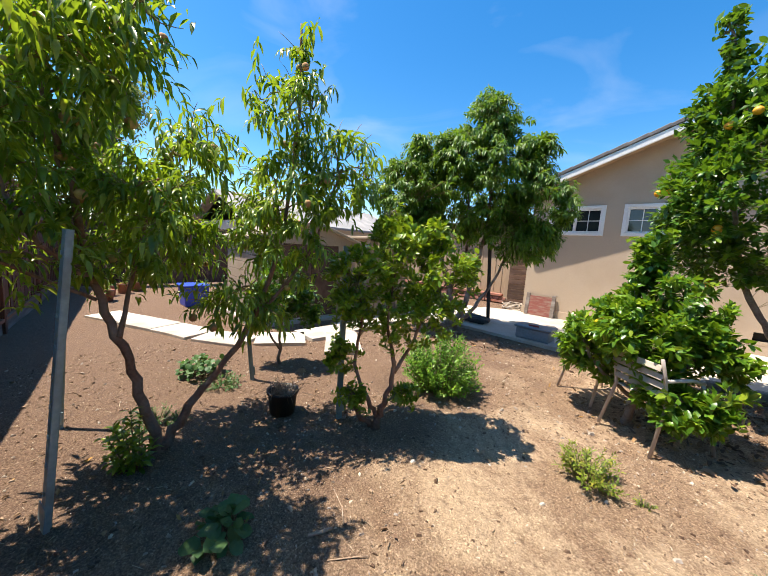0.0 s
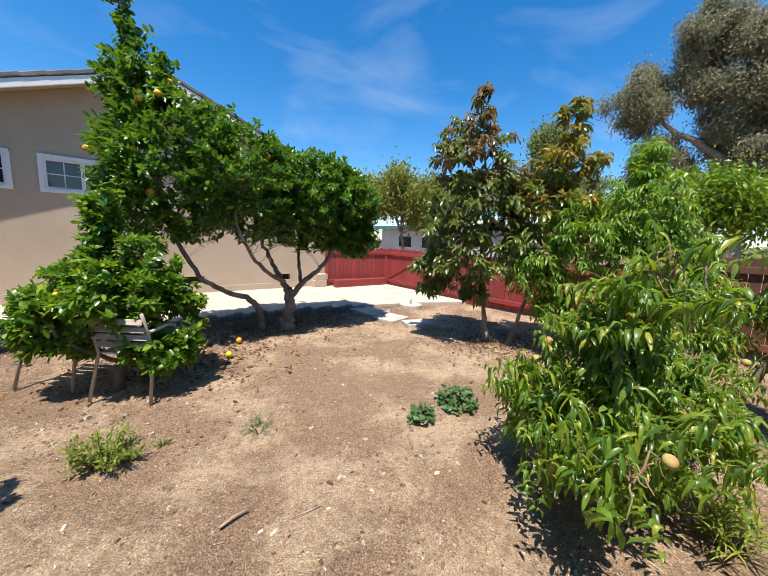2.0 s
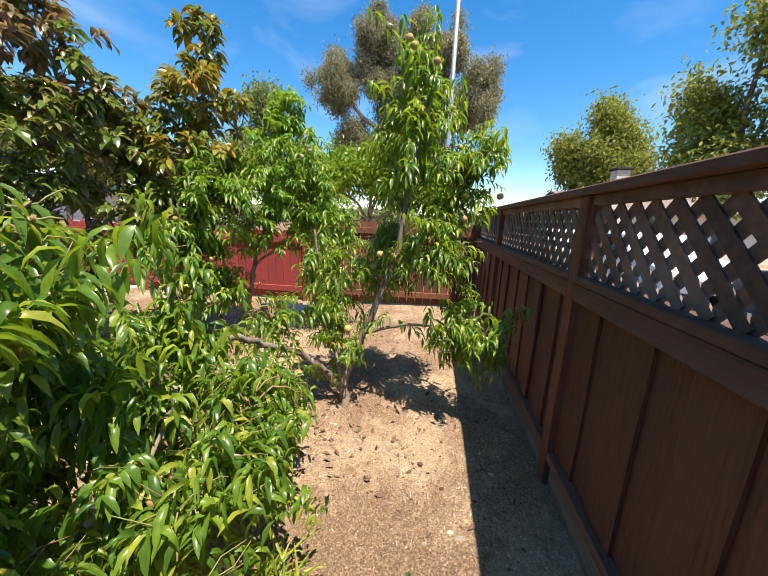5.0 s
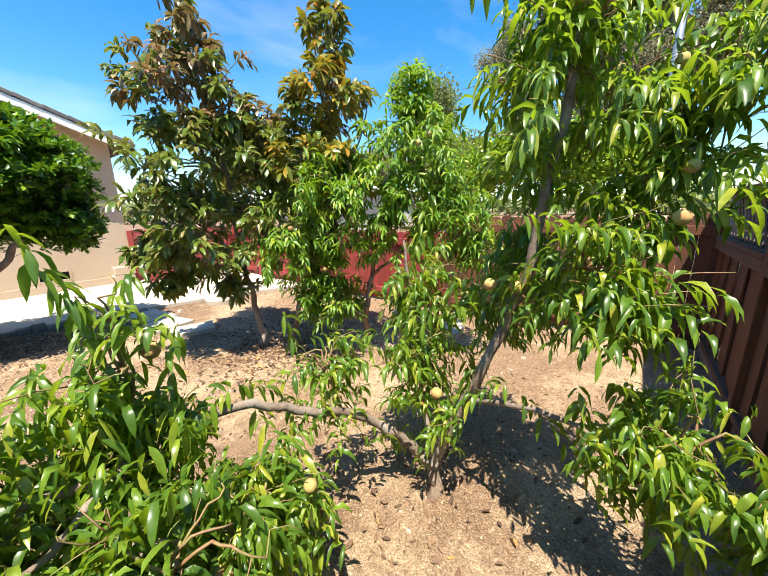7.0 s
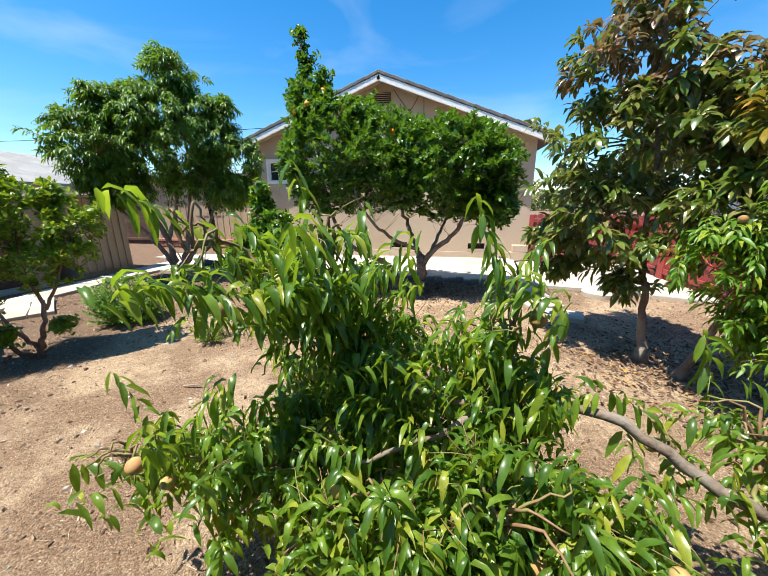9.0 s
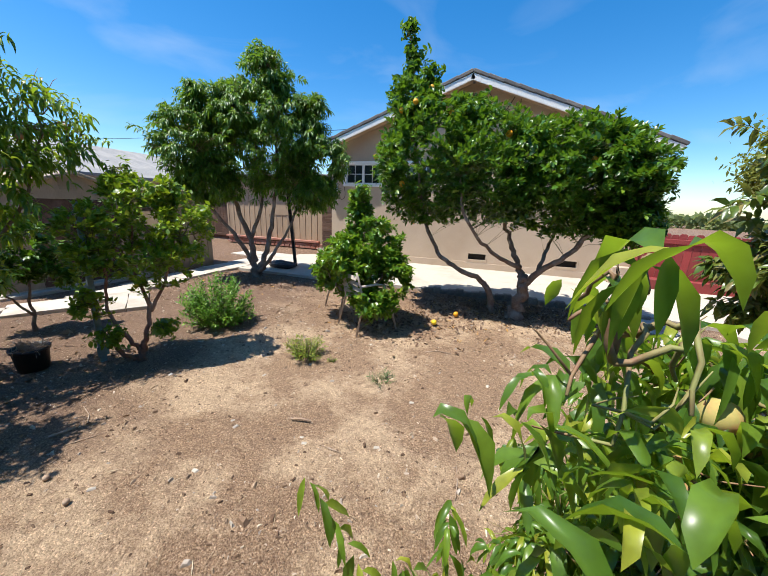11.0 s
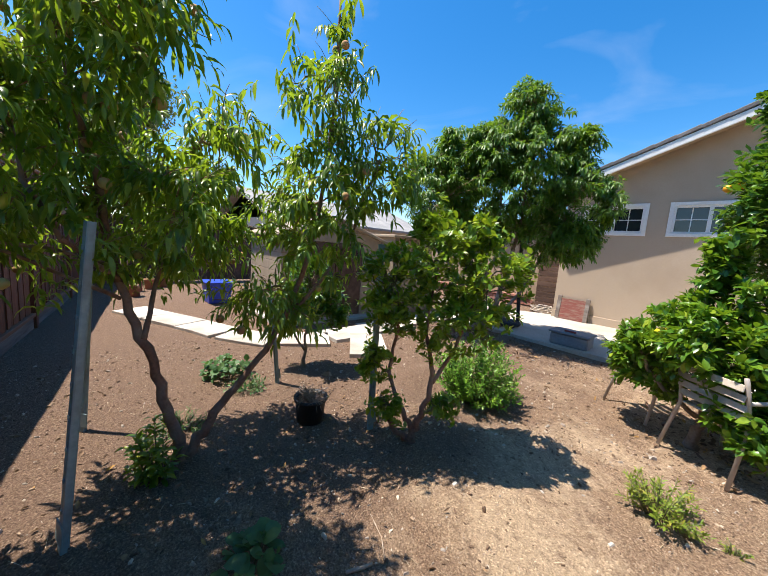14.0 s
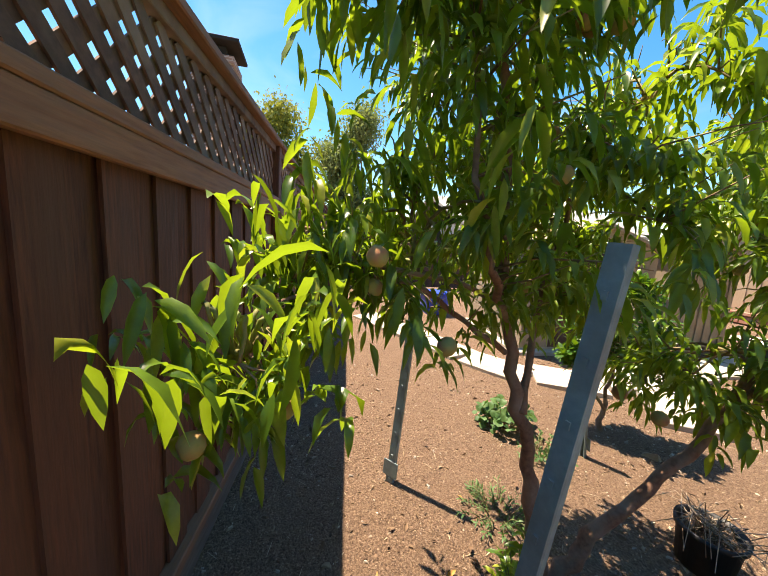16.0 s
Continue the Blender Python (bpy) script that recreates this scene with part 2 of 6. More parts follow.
M_DARK = surface("dark_void", (0.02, 0.018, 0.016), (0.012, 0.011, 0.01), (0.03, 0.025, 0.02), 2.0, 20, 0.9, 0.1, 0.003)
M_METAL = surface("galvanised_steel", (0.55, 0.56, 0.57), (0.42, 0.43, 0.44), (0.36, 0.35, 0.34), 2.0, 30, 0.45, 0.08, 0.002, metal=0.7)
M_BLACK = surface("black_plastic", (0.028, 0.028, 0.03), (0.015, 0.015, 0.016), (0.06, 0.05, 0.04), 3.0, 40, 0.55, 0.1, 0.002)
M_BLUE = surface("blue_plastic", (0.02, 0.07, 0.55), (0.015, 0.05, 0.42), (0.04, 0.08, 0.40), 2.0, 30, 0.45, 0.05, 0.002)
M_GREYBLUE = surface("blue_grey_plastic", (0.17, 0.235, 0.27), (0.12, 0.17, 0.20), (0.22, 0.24, 0.25), 3.0, 30, 0.5, 0.06, 0.002)
M_CHAIR = surface("aged_white_slat", (0.50, 0.44, 0.36), (0.38, 0.32, 0.26), (0.32, 0.26, 0.20), 4.0, 30, 0.7, 0.2, 0.003, vary=0.1)
M_LEG = surface("grey_painted_tube", (0.52, 0.47, 0.42), (0.42, 0.37, 0.32), (0.30, 0.24, 0.19), 5.0, 40, 0.55, 0.1, 0.002, metal=0.2)
M_CLOD = leaf_material("earth_clod", [(0, (0.095, 0.053, 0.032)), (0.45, (0.210, 0.134, 0.086)), (0.85, (0.370, 0.265, 0.180)), (0.97, (0.640, 0.530, 0.420))], 0.95, 0.0)
M_STRAW = leaf_material("straw", [(0.0, (0.30, 0.21, 0.13)), (0.6, (0.42, 0.31, 0.2)), (1.0, (0.58, 0.47, 0.34))], 0.8, 0.05, (0.5, 0.4, 0.2))
M_CHIP = surface("wood_chip", (0.40, 0.29, 0.20), (0.25, 0.165, 0.105), (0.50, 0.41, 0.32), 9.0, 70, 0.95, 0.3, 0.003)
M_STONE = surface("pale_stone", (0.62, 0.55, 0.46), (0.42, 0.35, 0.28), (0.36, 0.27, 0.2), 6.0, 60, 0.9, 0.3, 0.004, vary=0.3)
M_LITTER = leaf_material("dry_leaf", [(0, (0.090, 0.048, 0.031)), (0.5, (0.160, 0.092, 0.058)), (0.85, (0.260, 0.165, 0.100)), (1, (0.460, 0.250, 0.070))], 0.85, 0.1, (0.4, 0.25, 0.1))
M_PEACH = leaf_material("peach_leaf", [(0, (0.046, 0.110, 0.016)), (0.4, (0.088, 0.175, 0.022)), (0.78, (0.165, 0.265, 0.028)), (1, (0.360, 0.370, 0.045))], 0.33, 0.48, (0.42, 0.58, 0.02))
M_NECT = leaf_material("nectarine_leaf", [(0, (0.042, 0.110, 0.012)), (0.6, (0.070, 0.165, 0.016)), (0.9, (0.110, 0.215, 0.020)), (1, (0.200, 0.290, 0.030))], 0.42, 0.4, (0.28, 0.46, 0.02))
M_BRIGHT = leaf_material("young_peach_leaf", [(0, (0.065, 0.160, 0.012)), (0.5, (0.105, 0.225, 0.016)), (0.85, (0.160, 0.290, 0.020)), (1, (0.330, 0.380, 0.035))], 0.42, 0.45, (0.36, 0.55, 0.02))
M_CITRUS = leaf_material("citrus_leaf", [(0, (0.026, 0.085, 0.010)), (0.55, (0.048, 0.135, 0.012)), (0.85, (0.100, 0.215, 0.016)), (1, (0.220, 0.320, 0.025))], 0.36, 0.3, (0.26, 0.46, 0.015))
M_LIME = leaf_material("lime_leaf", [(0, (0.085, 0.170, 0.012)), (0.5, (0.140, 0.250, 0.015)), (0.85, (0.210, 0.330, 0.020)), (1, (0.400, 0.420, 0.040))], 0.38, 0.38, (0.4, 0.52, 0.015))
M_LEMON_LEAF = leaf_material("lemon_leaf", [(0, (0.050, 0.130, 0.012)), (0.5, (0.085, 0.195, 0.016)), (0.85, (0.150, 0.275, 0.020)), (1, (0.300, 0.380, 0.030))], 0.34, 0.34, (0.32, 0.5, 0.015))
M_AVO = leaf_material("avocado_leaf", [(0, (0.060, 0.110, 0.020)), (0.45, (0.105, 0.165, 0.025)), (0.75, (0.170, 0.190, 0.040)), (1, (0.270, 0.215, 0.090))], 0.3, 0.33, (0.32, 0.36, 0.04))
M_AVO_TOP = leaf_material("avocado_new_leaf", [(0, (0.085, 0.100, 0.035)), (0.4, (0.145, 0.125, 0.055)), (0.75, (0.215, 0.145, 0.080)), (1, (0.300, 0.130, 0.065))], 0.3, 0.28, (0.42, 0.28, 0.07))
M_AVO_GOLD = leaf_material("avocado_gold_leaf", [(0, (0.110, 0.150, 0.025)), (0.5, (0.200, 0.200, 0.030)), (0.8, (0.320, 0.230, 0.030)), (1, (0.380, 0.160, 0.030))], 0.32, 0.3, (0.5, 0.38, 0.03))
M_HERB = leaf_material("herb_leaf", [(0.0, (0.075, 0.17, 0.015)), (0.6, (0.125, 0.26, 0.018)), (1.0, (0.22, 0.35, 0.03))], 0.45, 0.35, (0.2, 0.5, 0.05))
M_WEED = leaf_material("weed_leaf", [(0.0, (0.12, 0.20, 0.02)), (0.6, (0.22, 0.30, 0.03)), (1.0, (0.34, 0.30, 0.05))], 0.5, 0.35, (0.4, 0.5, 0.05))
M_SQUASH = leaf_material("squash_leaf", [(0.0, (0.045, 0.11, 0.035)), (0.6, (0.075, 0.16, 0.05)), (1.0, (0.11, 0.2, 0.065))], 0.55, 0.3, (0.2, 0.4, 0.06))
M_EUC = leaf_material("eucalyptus_leaf", [(0, (0.150, 0.165, 0.095)), (0.5, (0.230, 0.230, 0.135)), (0.8, (0.330, 0.270, 0.175)), (1, (0.420, 0.330, 0.220))], 0.8, 0.4, (0.32, 0.33, 0.17))
M_FARTREE = leaf_material("far_yellow_green_leaf", [(0, (0.130, 0.160, 0.030)), (0.6, (0.220, 0.240, 0.040)), (1, (0.330, 0.320, 0.060))], 0.8, 0.4, (0.42, 0.45, 0.06))
M_FARGREEN = leaf_material("far_green_leaf", [(0, (0.110, 0.150, 0.060)), (0.6, (0.165, 0.200, 0.080)), (1, (0.240, 0.260, 0.100))], 0.8, 0.4, (0.36, 0.45, 0.1))
M_ORANGE = surface("ripe_orange_peel", (0.80, 0.36, 0.015), (0.70, 0.27, 0.01), (0.78, 0.42, 0.03), 12, 220, 0.45, 0.3, 0.002)
M_LEMON = surface("yellow_lemon_peel", (0.85, 0.62, 0.02), (0.75, 0.5, 0.015), (0.80, 0.60, 0.04), 12, 200, 0.45, 0.3, 0.002)
M_FRUIT = surface("fuzzy_peach_skin", (0.38, 0.29, 0.09), (0.30, 0.26, 0.08), (0.40, 0.14, 0.07), 14, 120, 0.85, 0.1, 0.001, vary=0.25)
M_FRUIT_GREEN = surface("green_lime_peel", (0.16, 0.28, 0.03), (0.12, 0.22, 0.025), (0.26, 0.30, 0.04), 14, 160, 0.5, 0.2, 0.001)


# ---- building blocks ----
def data_mesh(name, verts, faces, mat, smooth=False):
    me = bpy.data.meshes.new(name)
    me.from_pydata([tuple(v) for v in verts], [], faces)
    if smooth:
        me.polygons.foreach_set("use_smooth", [True] * len(me.polygons))
    me.materials.append(mat)
    me.update()
    return me


def part(name, bm, mat, parent, label=""):
    """Links a bmesh or a mesh as one object under a thing."""
    if isinstance(bm, bmesh.types.BMesh):
        me = bpy.data.meshes.new(name)
        bm.to_mesh(me)
        bm.free()
        me.materials.append(mat)
    else:
        me = bm
    ob = new(name, me)
    ob.parent = parent
    if parent is not None and parent.type == "EMPTY":
        ob.matrix_parent_inverse = parent.matrix_basis.inverted()
    return tagged(ob, label)


def thing(name, at, label, category, group="", kind=""):
    ob = new(name)
    ob.matrix_basis = pose(*at)
    ob.empty_display_size = 0.1
    return tagged(ob, label, category, group, kind)


def box(bm, x0, x1, y0, y1, z0, z1, m=None, bevel=0.0):
    vs = [bm.verts.new((x, y, z)) for x in (x0, x1) for y in (y0, y1) for z in (z0, z1)]
    fs = [bm.faces.new([vs[i] for i in f]) for f in ((0, 1, 3, 2), (4, 6, 7, 5), (0, 4, 5, 1), (2, 3, 7, 6), (0, 2, 6, 4), (1, 5, 7, 3))]
    if bevel:
        es = list({e for f in fs for e in f.edges})
        out = bmesh.ops.bevel(bm, geom=es, offset=bevel, segments=1, affect="EDGES", profile=0.5)
        vs = list({v for f in out["faces"] for v in f.verts} | {v for v in vs if v.is_valid})
    if m is not None:
        bmesh.ops.transform(bm, matrix=m, verts=[v for v in vs if v.is_valid])
    return bm


def boxes(*sizes, bevel=0.0, m=None):
    bm = bmesh.new()
    for s in sizes:
        box(bm, *s, m=m, bevel=bevel)
    return bm


def tube_data(points, radii, sides=8, cap=True):
    """Verts and faces of a tube along points with the given radii."""
    pts = np.array(points, float)
    tang = np.gradient(pts, axis=0)
    tang /= np.linalg.norm(tang, axis=1)[:, None] + 1e-9
    ref = np.array((0.0, 0.0, 1.0)) if abs(tang[0][2]) < 0.9 else np.array((1.0, 0.0, 0.0))
    verts, faces = [], []
    for i, (p, t, r) in enumerate(zip(pts, tang, radii)):
        u = np.cross(t, ref)
        u /= np.linalg.norm(u) + 1e-9
        ref = np.cross(u, t)
        for k in range(sides):
            a = 2 * math.pi * k / sides
            verts.append(p + r * (math.cos(a) * u + math.sin(a) * ref))
        if i:
            b = (i - 1) * sides
            faces += [(b + k, b + (k + 1) % sides, b + sides + (k + 1) % sides, b + sides + k) for k in range(sides)]
    if cap:
        n = len(pts) * sides
        faces += [tuple(range(sides - 1, -1, -1)), tuple(range(n - sides, n))]
    return verts, faces


def tubes(name, runs, mat, sides=8):
    verts, faces = [], []
    for pts, rad in runs:
        v, f = tube_data(pts, rad, sides)
        n = len(verts)
        verts += v
        faces += [tuple(i + n for i in q) for q in f]
    return data_mesh(name, verts, faces, mat, True)


def smooth_line(pts, n=6, wob=0.0, rng=None):
    """A curve through points (Catmull-Rom), with a little wander."""
    p = [np.array(q, float) for q in pts]
    p = [2 * p[0] - p[1]] + p + [2 * p[-1] - p[-2]]
    out = []
    for i in range(1, len(p) - 2):
        for k in range(n):
            t = k / n
            q = 0.5 * (2 * p[i] + (p[i + 1] - p[i - 1]) * t + (2 * p[i - 1] - 5 * p[i] + 4 * p[i + 1] - p[i + 2]) * t * t + (3 * p[i] - p[i - 1] - 3 * p[i + 1] + p[i + 2]) * t ** 3)
            out.append(q + (rng.normal(0, wob, 3) if wob and rng is not None and (i > 1 or k) else 0))
    return out + [p[-2]]


def blades(name, V, loops, starts, totals, mat):
    """One mesh out of n alike leaves: V is n x verts x 3."""
    n, k = V.shape[:2]
    me = bpy.data.meshes.new(name)
    me.vertices.add(k * n)
    me.vertices.foreach_set("co", V.ravel())
    me.loops.add(len(loops) * n)
    me.loops.foreach_set("vertex_index", (loops[None] + k * np.arange(n)[:, None]).ravel())
    me.polygons.add(len(starts) * n)
    me.polygons.foreach_set("loop_start", (starts[None] + len(loops) * np.arange(n)[:, None]).ravel())
    me.polygons.foreach_set("loop_total", np.tile(totals, n))
    me.polygons.foreach_set("use_smooth", np.ones(len(starts) * n, bool))
    me.materials.append(mat)
    me.update(calc_edges=True)
    return me


def leaves_mesh(name, P, D, N, L, W, droop, fold, mat, widest=0.38):
    """Many leaves as one mesh: each a pointed blade with a folded rib and a wavy edge, arching down by its weight."""
    n = len(P)
    rng = np.random.default_rng(n)
    D = D / (np.linalg.norm(D, axis=1)[:, None] + 1e-9)
    S = np.cross(D, N)
    S /= np.linalg.norm(S, axis=1)[:, None] + 1e-9
    down = np.array((0, 0, -1.0))
    us = (0.0, widest * 0.5, widest * 1.15, widest * 1.15 + (1 - widest * 1.15) * 0.52, 1.0)
    rib, dirs = [P], [D]
    for u0, u1 in zip(us, us[1:]):
        d = D + down * (2.6 * droop * (u0 + u1) / 2)[:, None]
        d /= np.linalg.norm(d, axis=1)[:, None]
        rib.append(rib[-1] + d * (L * (u1 - u0))[:, None])
        dirs.append(d)
    V = np.empty((n, 11, 3))
    for k in range(5):
        V[:, k] = rib[k]
    for k, w in enumerate((0.38, 0.5, 0.33)):
        U = np.cross(S, dirs[k + 1])
        side = S * (W * w)[:, None]
        for base, s in ((5, -1), (8, 1)):
            lift = W * w * (fold + rng.normal(0, 0.22, n))
            V[:, base + k] = rib[k + 1] + s * side + U * lift[:, None]
    loops = np.array([0, 1, 5, 5, 1, 2, 6, 6, 2, 3, 7, 7, 3, 4, 0, 8, 1, 1, 8, 9, 2, 2, 9, 10, 3, 3, 10, 4])
    return blades(name, V, loops, np.array([0, 3, 7, 11, 14, 17, 21, 25]), np.array([3, 4, 4, 3, 3, 4, 4, 3]), mat)


def far_leaves(name, P, D, N, L, W, mat):
    """Leaves too far off for more than a bent rhombus each."""
    S = np.cross(D, N)
    S /= np.linalg.norm(S, axis=1)[:, None] + 1e-9
    mid = P + D * (L * 0.45)[:, None]
    V = np.stack([P, mid + S * (W / 2)[:, None], P + D * L[:, None] + np.array((0, 0, -0.15)) * L[:, None], mid - S * (W / 2)[:, None]], 1)
    return blades(name, V, np.array([0, 1, 2, 0, 2, 3]), np.array([0, 3]), np.array([3, 3]), mat)


def ball_mesh(name, r, mat, squash=1.0, dent=0.0):
    bm = bmesh.new()
    bmesh.ops.create_icosphere(bm, subdivisions=2, radius=r)
    for v in bm.verts:
        v.co.z *= squash
        if dent and v.co.z > r * squash * 0.6:
            v.co.z -= dent * r * max(0.0, 1 - math.hypot(v.co.x, v.co.y) / (0.6 * r))
    for f in bm.faces:
        f.smooth = True
    me = bpy.data.meshes.new(name)
    bm.to_mesh(me)
    bm.free()
    me.materials.append(mat)
    return me


def prism(outline, z0, z1, bevel=0.0):
    """An upright slab with the given outline."""
    bm = bmesh.new()
    lo = [bm.verts.new((x, y, z0)) for x, y in outline]
    hi = [bm.verts.new((x, y, z1)) for x, y in outline]
    n = len(lo)
    top = bm.faces.new(hi)
    bm.faces.new(lo[::-1])
    for i in range(n):
        bm.faces.new((lo[i], lo[(i + 1) % n], hi[(i + 1) % n], hi[i]))
    if bevel:
        bmesh.ops.bevel(bm, geom=list(top.edges), offset=bevel, segments=2, affect="EDGES", profile=0.5)
    bmesh.ops.recalc_face_normals(bm, faces=bm.faces)
    return bm


# ---- large structure ----
FENCE_Y, WALL_Y = -6.38, 3.66


def ground_height(x, y):
    """Gentle mounds of worked earth inside the yard, level outside it."""
    if not (-14 < x < 5.5 and -6.6 < y < 4.5):
        return 0.0
    h = 0.022 * noise.noise((x * 0.7, y * 0.7, 3.1)) + 0.012 * noise.noise((x * 2.6, y * 2.6, 7.7)) + 0.006 * noise.noise((x * 7, y * 7, 1.3))
    for cx, cy, r, d in ((-3.70, -2.12, 0.75, 0.06), (0.0, 0.0, 1.1, -0.03), (-2.2, -1.2, 1.0, -0.03), (2.5, -2.3, 1.0, -0.03)):
        g = math.hypot(x - cx, y - cy) / r
        h += d * math.exp(-((g - 1.0) / 0.25) ** 2) if d > 0 else d * math.exp(-g * g)
    return h


def build_ground():
    def steps(lo, hi, fine):
        inner = list(np.arange(lo, hi + 1e-6, fine))
        return [-420, -160, -70, -35, -20] * (lo > -20) + inner + [hi + 4, hi + 12, hi + 30, 90, 200, 420]

    xs, ys = steps(-12.0, 5.4, 0.075), steps(-6.6, 2.0, 0.075)
    verts = [(x, y, ground_height(x, y)) for x in xs for y in ys]
    n = len(ys)
    faces = [(i * n + j, (i + 1) * n + j, (i + 1) * n + j + 1, i * n + j + 1) for i in range(len(xs) - 1) for j in range(n - 1)]
    ob = new("ground", data_mesh("ground", verts, faces, M_DIRT, True))
    return tagged(ob, "dry brown garden soil, trampled and dusty", "ground", kind="structure")


ground = build_ground()

PATIO_EDGE = [(-6.0, 0.78), (-3.8, 0.74), (-2.0, 0.84), (-1.1, 0.98), (0.0, 1.02), (1.0, 0.9), (2.0, 0.66), (3.4, 0.34), (5.0, -0.25)]
patio = part("patio", prism(PATIO_EDGE + [(4.9, 3.9), (-5.04, 3.9), (-6.0, 3.4)], -0.1, 0.06, 0.012), M_CONC, None)
tagged(patio, "pale sunlit concrete patio slab with hairline cracks", "patio", kind="structure")
# cracks in the patio: thin dark seams lying in the slab
for pts in ([(-0.8, 2.3), (0.2, 2.25), (1.3, 2.5), (2.5, 2.35), (3.6, 2.5)], [(1.9, 1.25), (2.0, 1.9), (1.8, 2.6), (2.0, 3.6)], [(-3.5, 1.05), (-3.3, 2.2), (-3.45, 3.7)]):
    line = smooth_line([(x, y, 0.0605) for x, y in pts], 8, 0.018, np.random.default_rng(4))
    v, f = [], []
    for i, q in enumerate(line):
        v += [(q[0], q[1] - 0.004, 0.0608), (q[0], q[1] + 0.005, 0.0608)]
        if i:
            f.append((2 * i - 2, 2 * i, 2 * i + 1, 2 * i - 1))
    part("crack", data_mesh("crack", v, f, M_EDGING), M_EDGING, patio)


def wall_cells(x0, x1, z0, z1, y0, y1, holes):
    """A wall with openings that go through it."""
    xs = sorted({x0, x1, *(h[0] for h in holes), *(h[1] for h in holes)})
    zs = sorted({z0, z1, *(h[2] for h in holes), *(h[3] for h in holes)})
    bm = bmesh.new()
    for a, b in zip(xs, xs[1:]):
        for c, d in zip(zs, zs[1:]):
            if not any(h[0] <= a and b <= h[1] and h[2] <= c and d <= h[3] for h in holes):
                box(bm, a, b, y0, y1, c, d)
    bmesh.ops.remove_doubles(bm, verts=bm.verts, dist=1e-4)
    faces = {}
    for f in bm.faces:
        faces.setdefault(tuple(round(v, 3) for v in f.calc_center_median()), []).append(f)
    bmesh.ops.delete(bm, geom=[f for fs in faces.values() if len(fs) > 1 for f in fs], context="FACES")
    return bm


# the house with its gable towards the yard
HX0, HX1, EAVE, PEAK, PX = -5.04, 2.75, 3.13, 4.56, -1.22
house = thing("house", (PX, 9, 0), "single-storey tan stucco house with a grey tiled gable roof", "house")
WINDOWS = [(-4.58, -3.52, 2.19, 2.73), (-3.05, -1.99, 2.19, 2.73)]
VENTS = [(-0.95, -0.5, 0.30, 0.46), (1.2, 1.65, 0.30, 0.46)]
part("wall", wall_cells(HX0, HX1, 0.0, EAVE, WALL_Y, WALL_Y + 0.2, WINDOWS + VENTS), M_STUCCO, house, "sand-coloured stucco gable wall")
bm = bmesh.new()
tri = [bm.verts.new((x, y, z)) for y in (WALL_Y, WALL_Y + 0.2) for x, z in ((HX0, EAVE), (HX1, EAVE), (PX, PEAK))]
bm.faces.new(tri[:3]), bm.faces.new(tri[:2:-1])
for i in range(3):
    bm.faces.new((tri[i], tri[(i + 1) % 3], tri[3 + (i + 1) % 3], tri[3 + i]))
bmesh.ops.recalc_face_normals(bm, faces=bm.faces)
part("gable", bm, M_STUCCO, house)
part("side_wall", boxes((HX0, HX0 + 0.2, WALL_Y + 0.2, 14, 0, EAVE)), M_STUCCO, house)
part("side_wall", boxes((HX1 - 0.2, HX1, WALL_Y + 0.2, 14, 0, EAVE)), M_STUCCO, house)
part("back_wall", boxes((HX0, HX1, 14, 14.2, 0, EAVE)), M_STUCCO, house)
part("plinth", boxes((HX0 - 0.02, VENTS[0][0] - 0.05, WALL_Y - 0.02, WALL_Y - 0.001, 0.05, 0.24), (VENTS[0][0] - 0.05, HX1, WALL_Y - 0.02, WALL_Y - 0.001, 0.05, 0.22), bevel=0.006), M_STUCCO, house, "stained stucco foundation band")
SL = (PEAK - EAVE) / (PX - HX0)
for side in (-1, 1):
    edge = HX0 - 0.35 if side < 0 else HX1 + 0.35
    drop = abs(edge - PX) * SL
    top = PEAK + 0.10
    length = math.hypot(edge - PX, drop)
    m = Matrix.Translation((PX, 0, top)) @ Matrix.Rotation(-math.atan2(-drop, abs(edge - PX)) * side, 4, "Y")
    lo, hi = (0, length) if side > 0 else (-length, 0)
    roof = part("roof", boxes((lo, hi, WALL_Y - 0.40, 14.4, -0.06, 0.0), m=m), M_ROOF, house, "grey concrete roof tiles")
    part("rake_board", boxes((lo, hi, WALL_Y - 0.44, WALL_Y - 0.402, -0.165, -0.03), m=m, bevel=0.006), M_WHITE, house, "cream painted barge board")
    part("soffit", boxes((lo, hi, WALL_Y - 0.40, WALL_Y, -0.09, -0.062), m=m), M_TAN, house)
    n = int(length / 0.33)
    for k in range(n):
        a = k * length / n
        bm = bmesh.new()
        seg = (a, a + length / n + 0.02) if side > 0 else (-a - length / n - 0.02, -a)
        tilt = m @ pose((seg[0] + seg[1]) / 2, 0, 0.025, 0, side * 2.5, 0)
        box(bm, -(seg[1] - seg[0]) / 2, (seg[1] - seg[0]) / 2, WALL_Y - 0.46, WALL_Y - 0.2, -0.045, 0.03, bevel=0.012)
        bmesh.ops.transform(bm, matrix=tilt, verts=bm.verts)
        part("rake_tile", bm, M_ROOF, roof)
    for k in range(n):
        a = (k + 0.5) * length / n * (1 if side > 0 else -1)
        bm = boxes((a - 0.18, a + 0.18, WALL_Y - 0.2, 14.4, 0.0, 0.028), bevel=0.006)
        bmesh.ops.transform(bm, matrix=m @ pose(0, 0, 0.002), verts=bm.verts)
        part("tile_course", bm, M_ROOF, roof)
bm = bmesh.new()
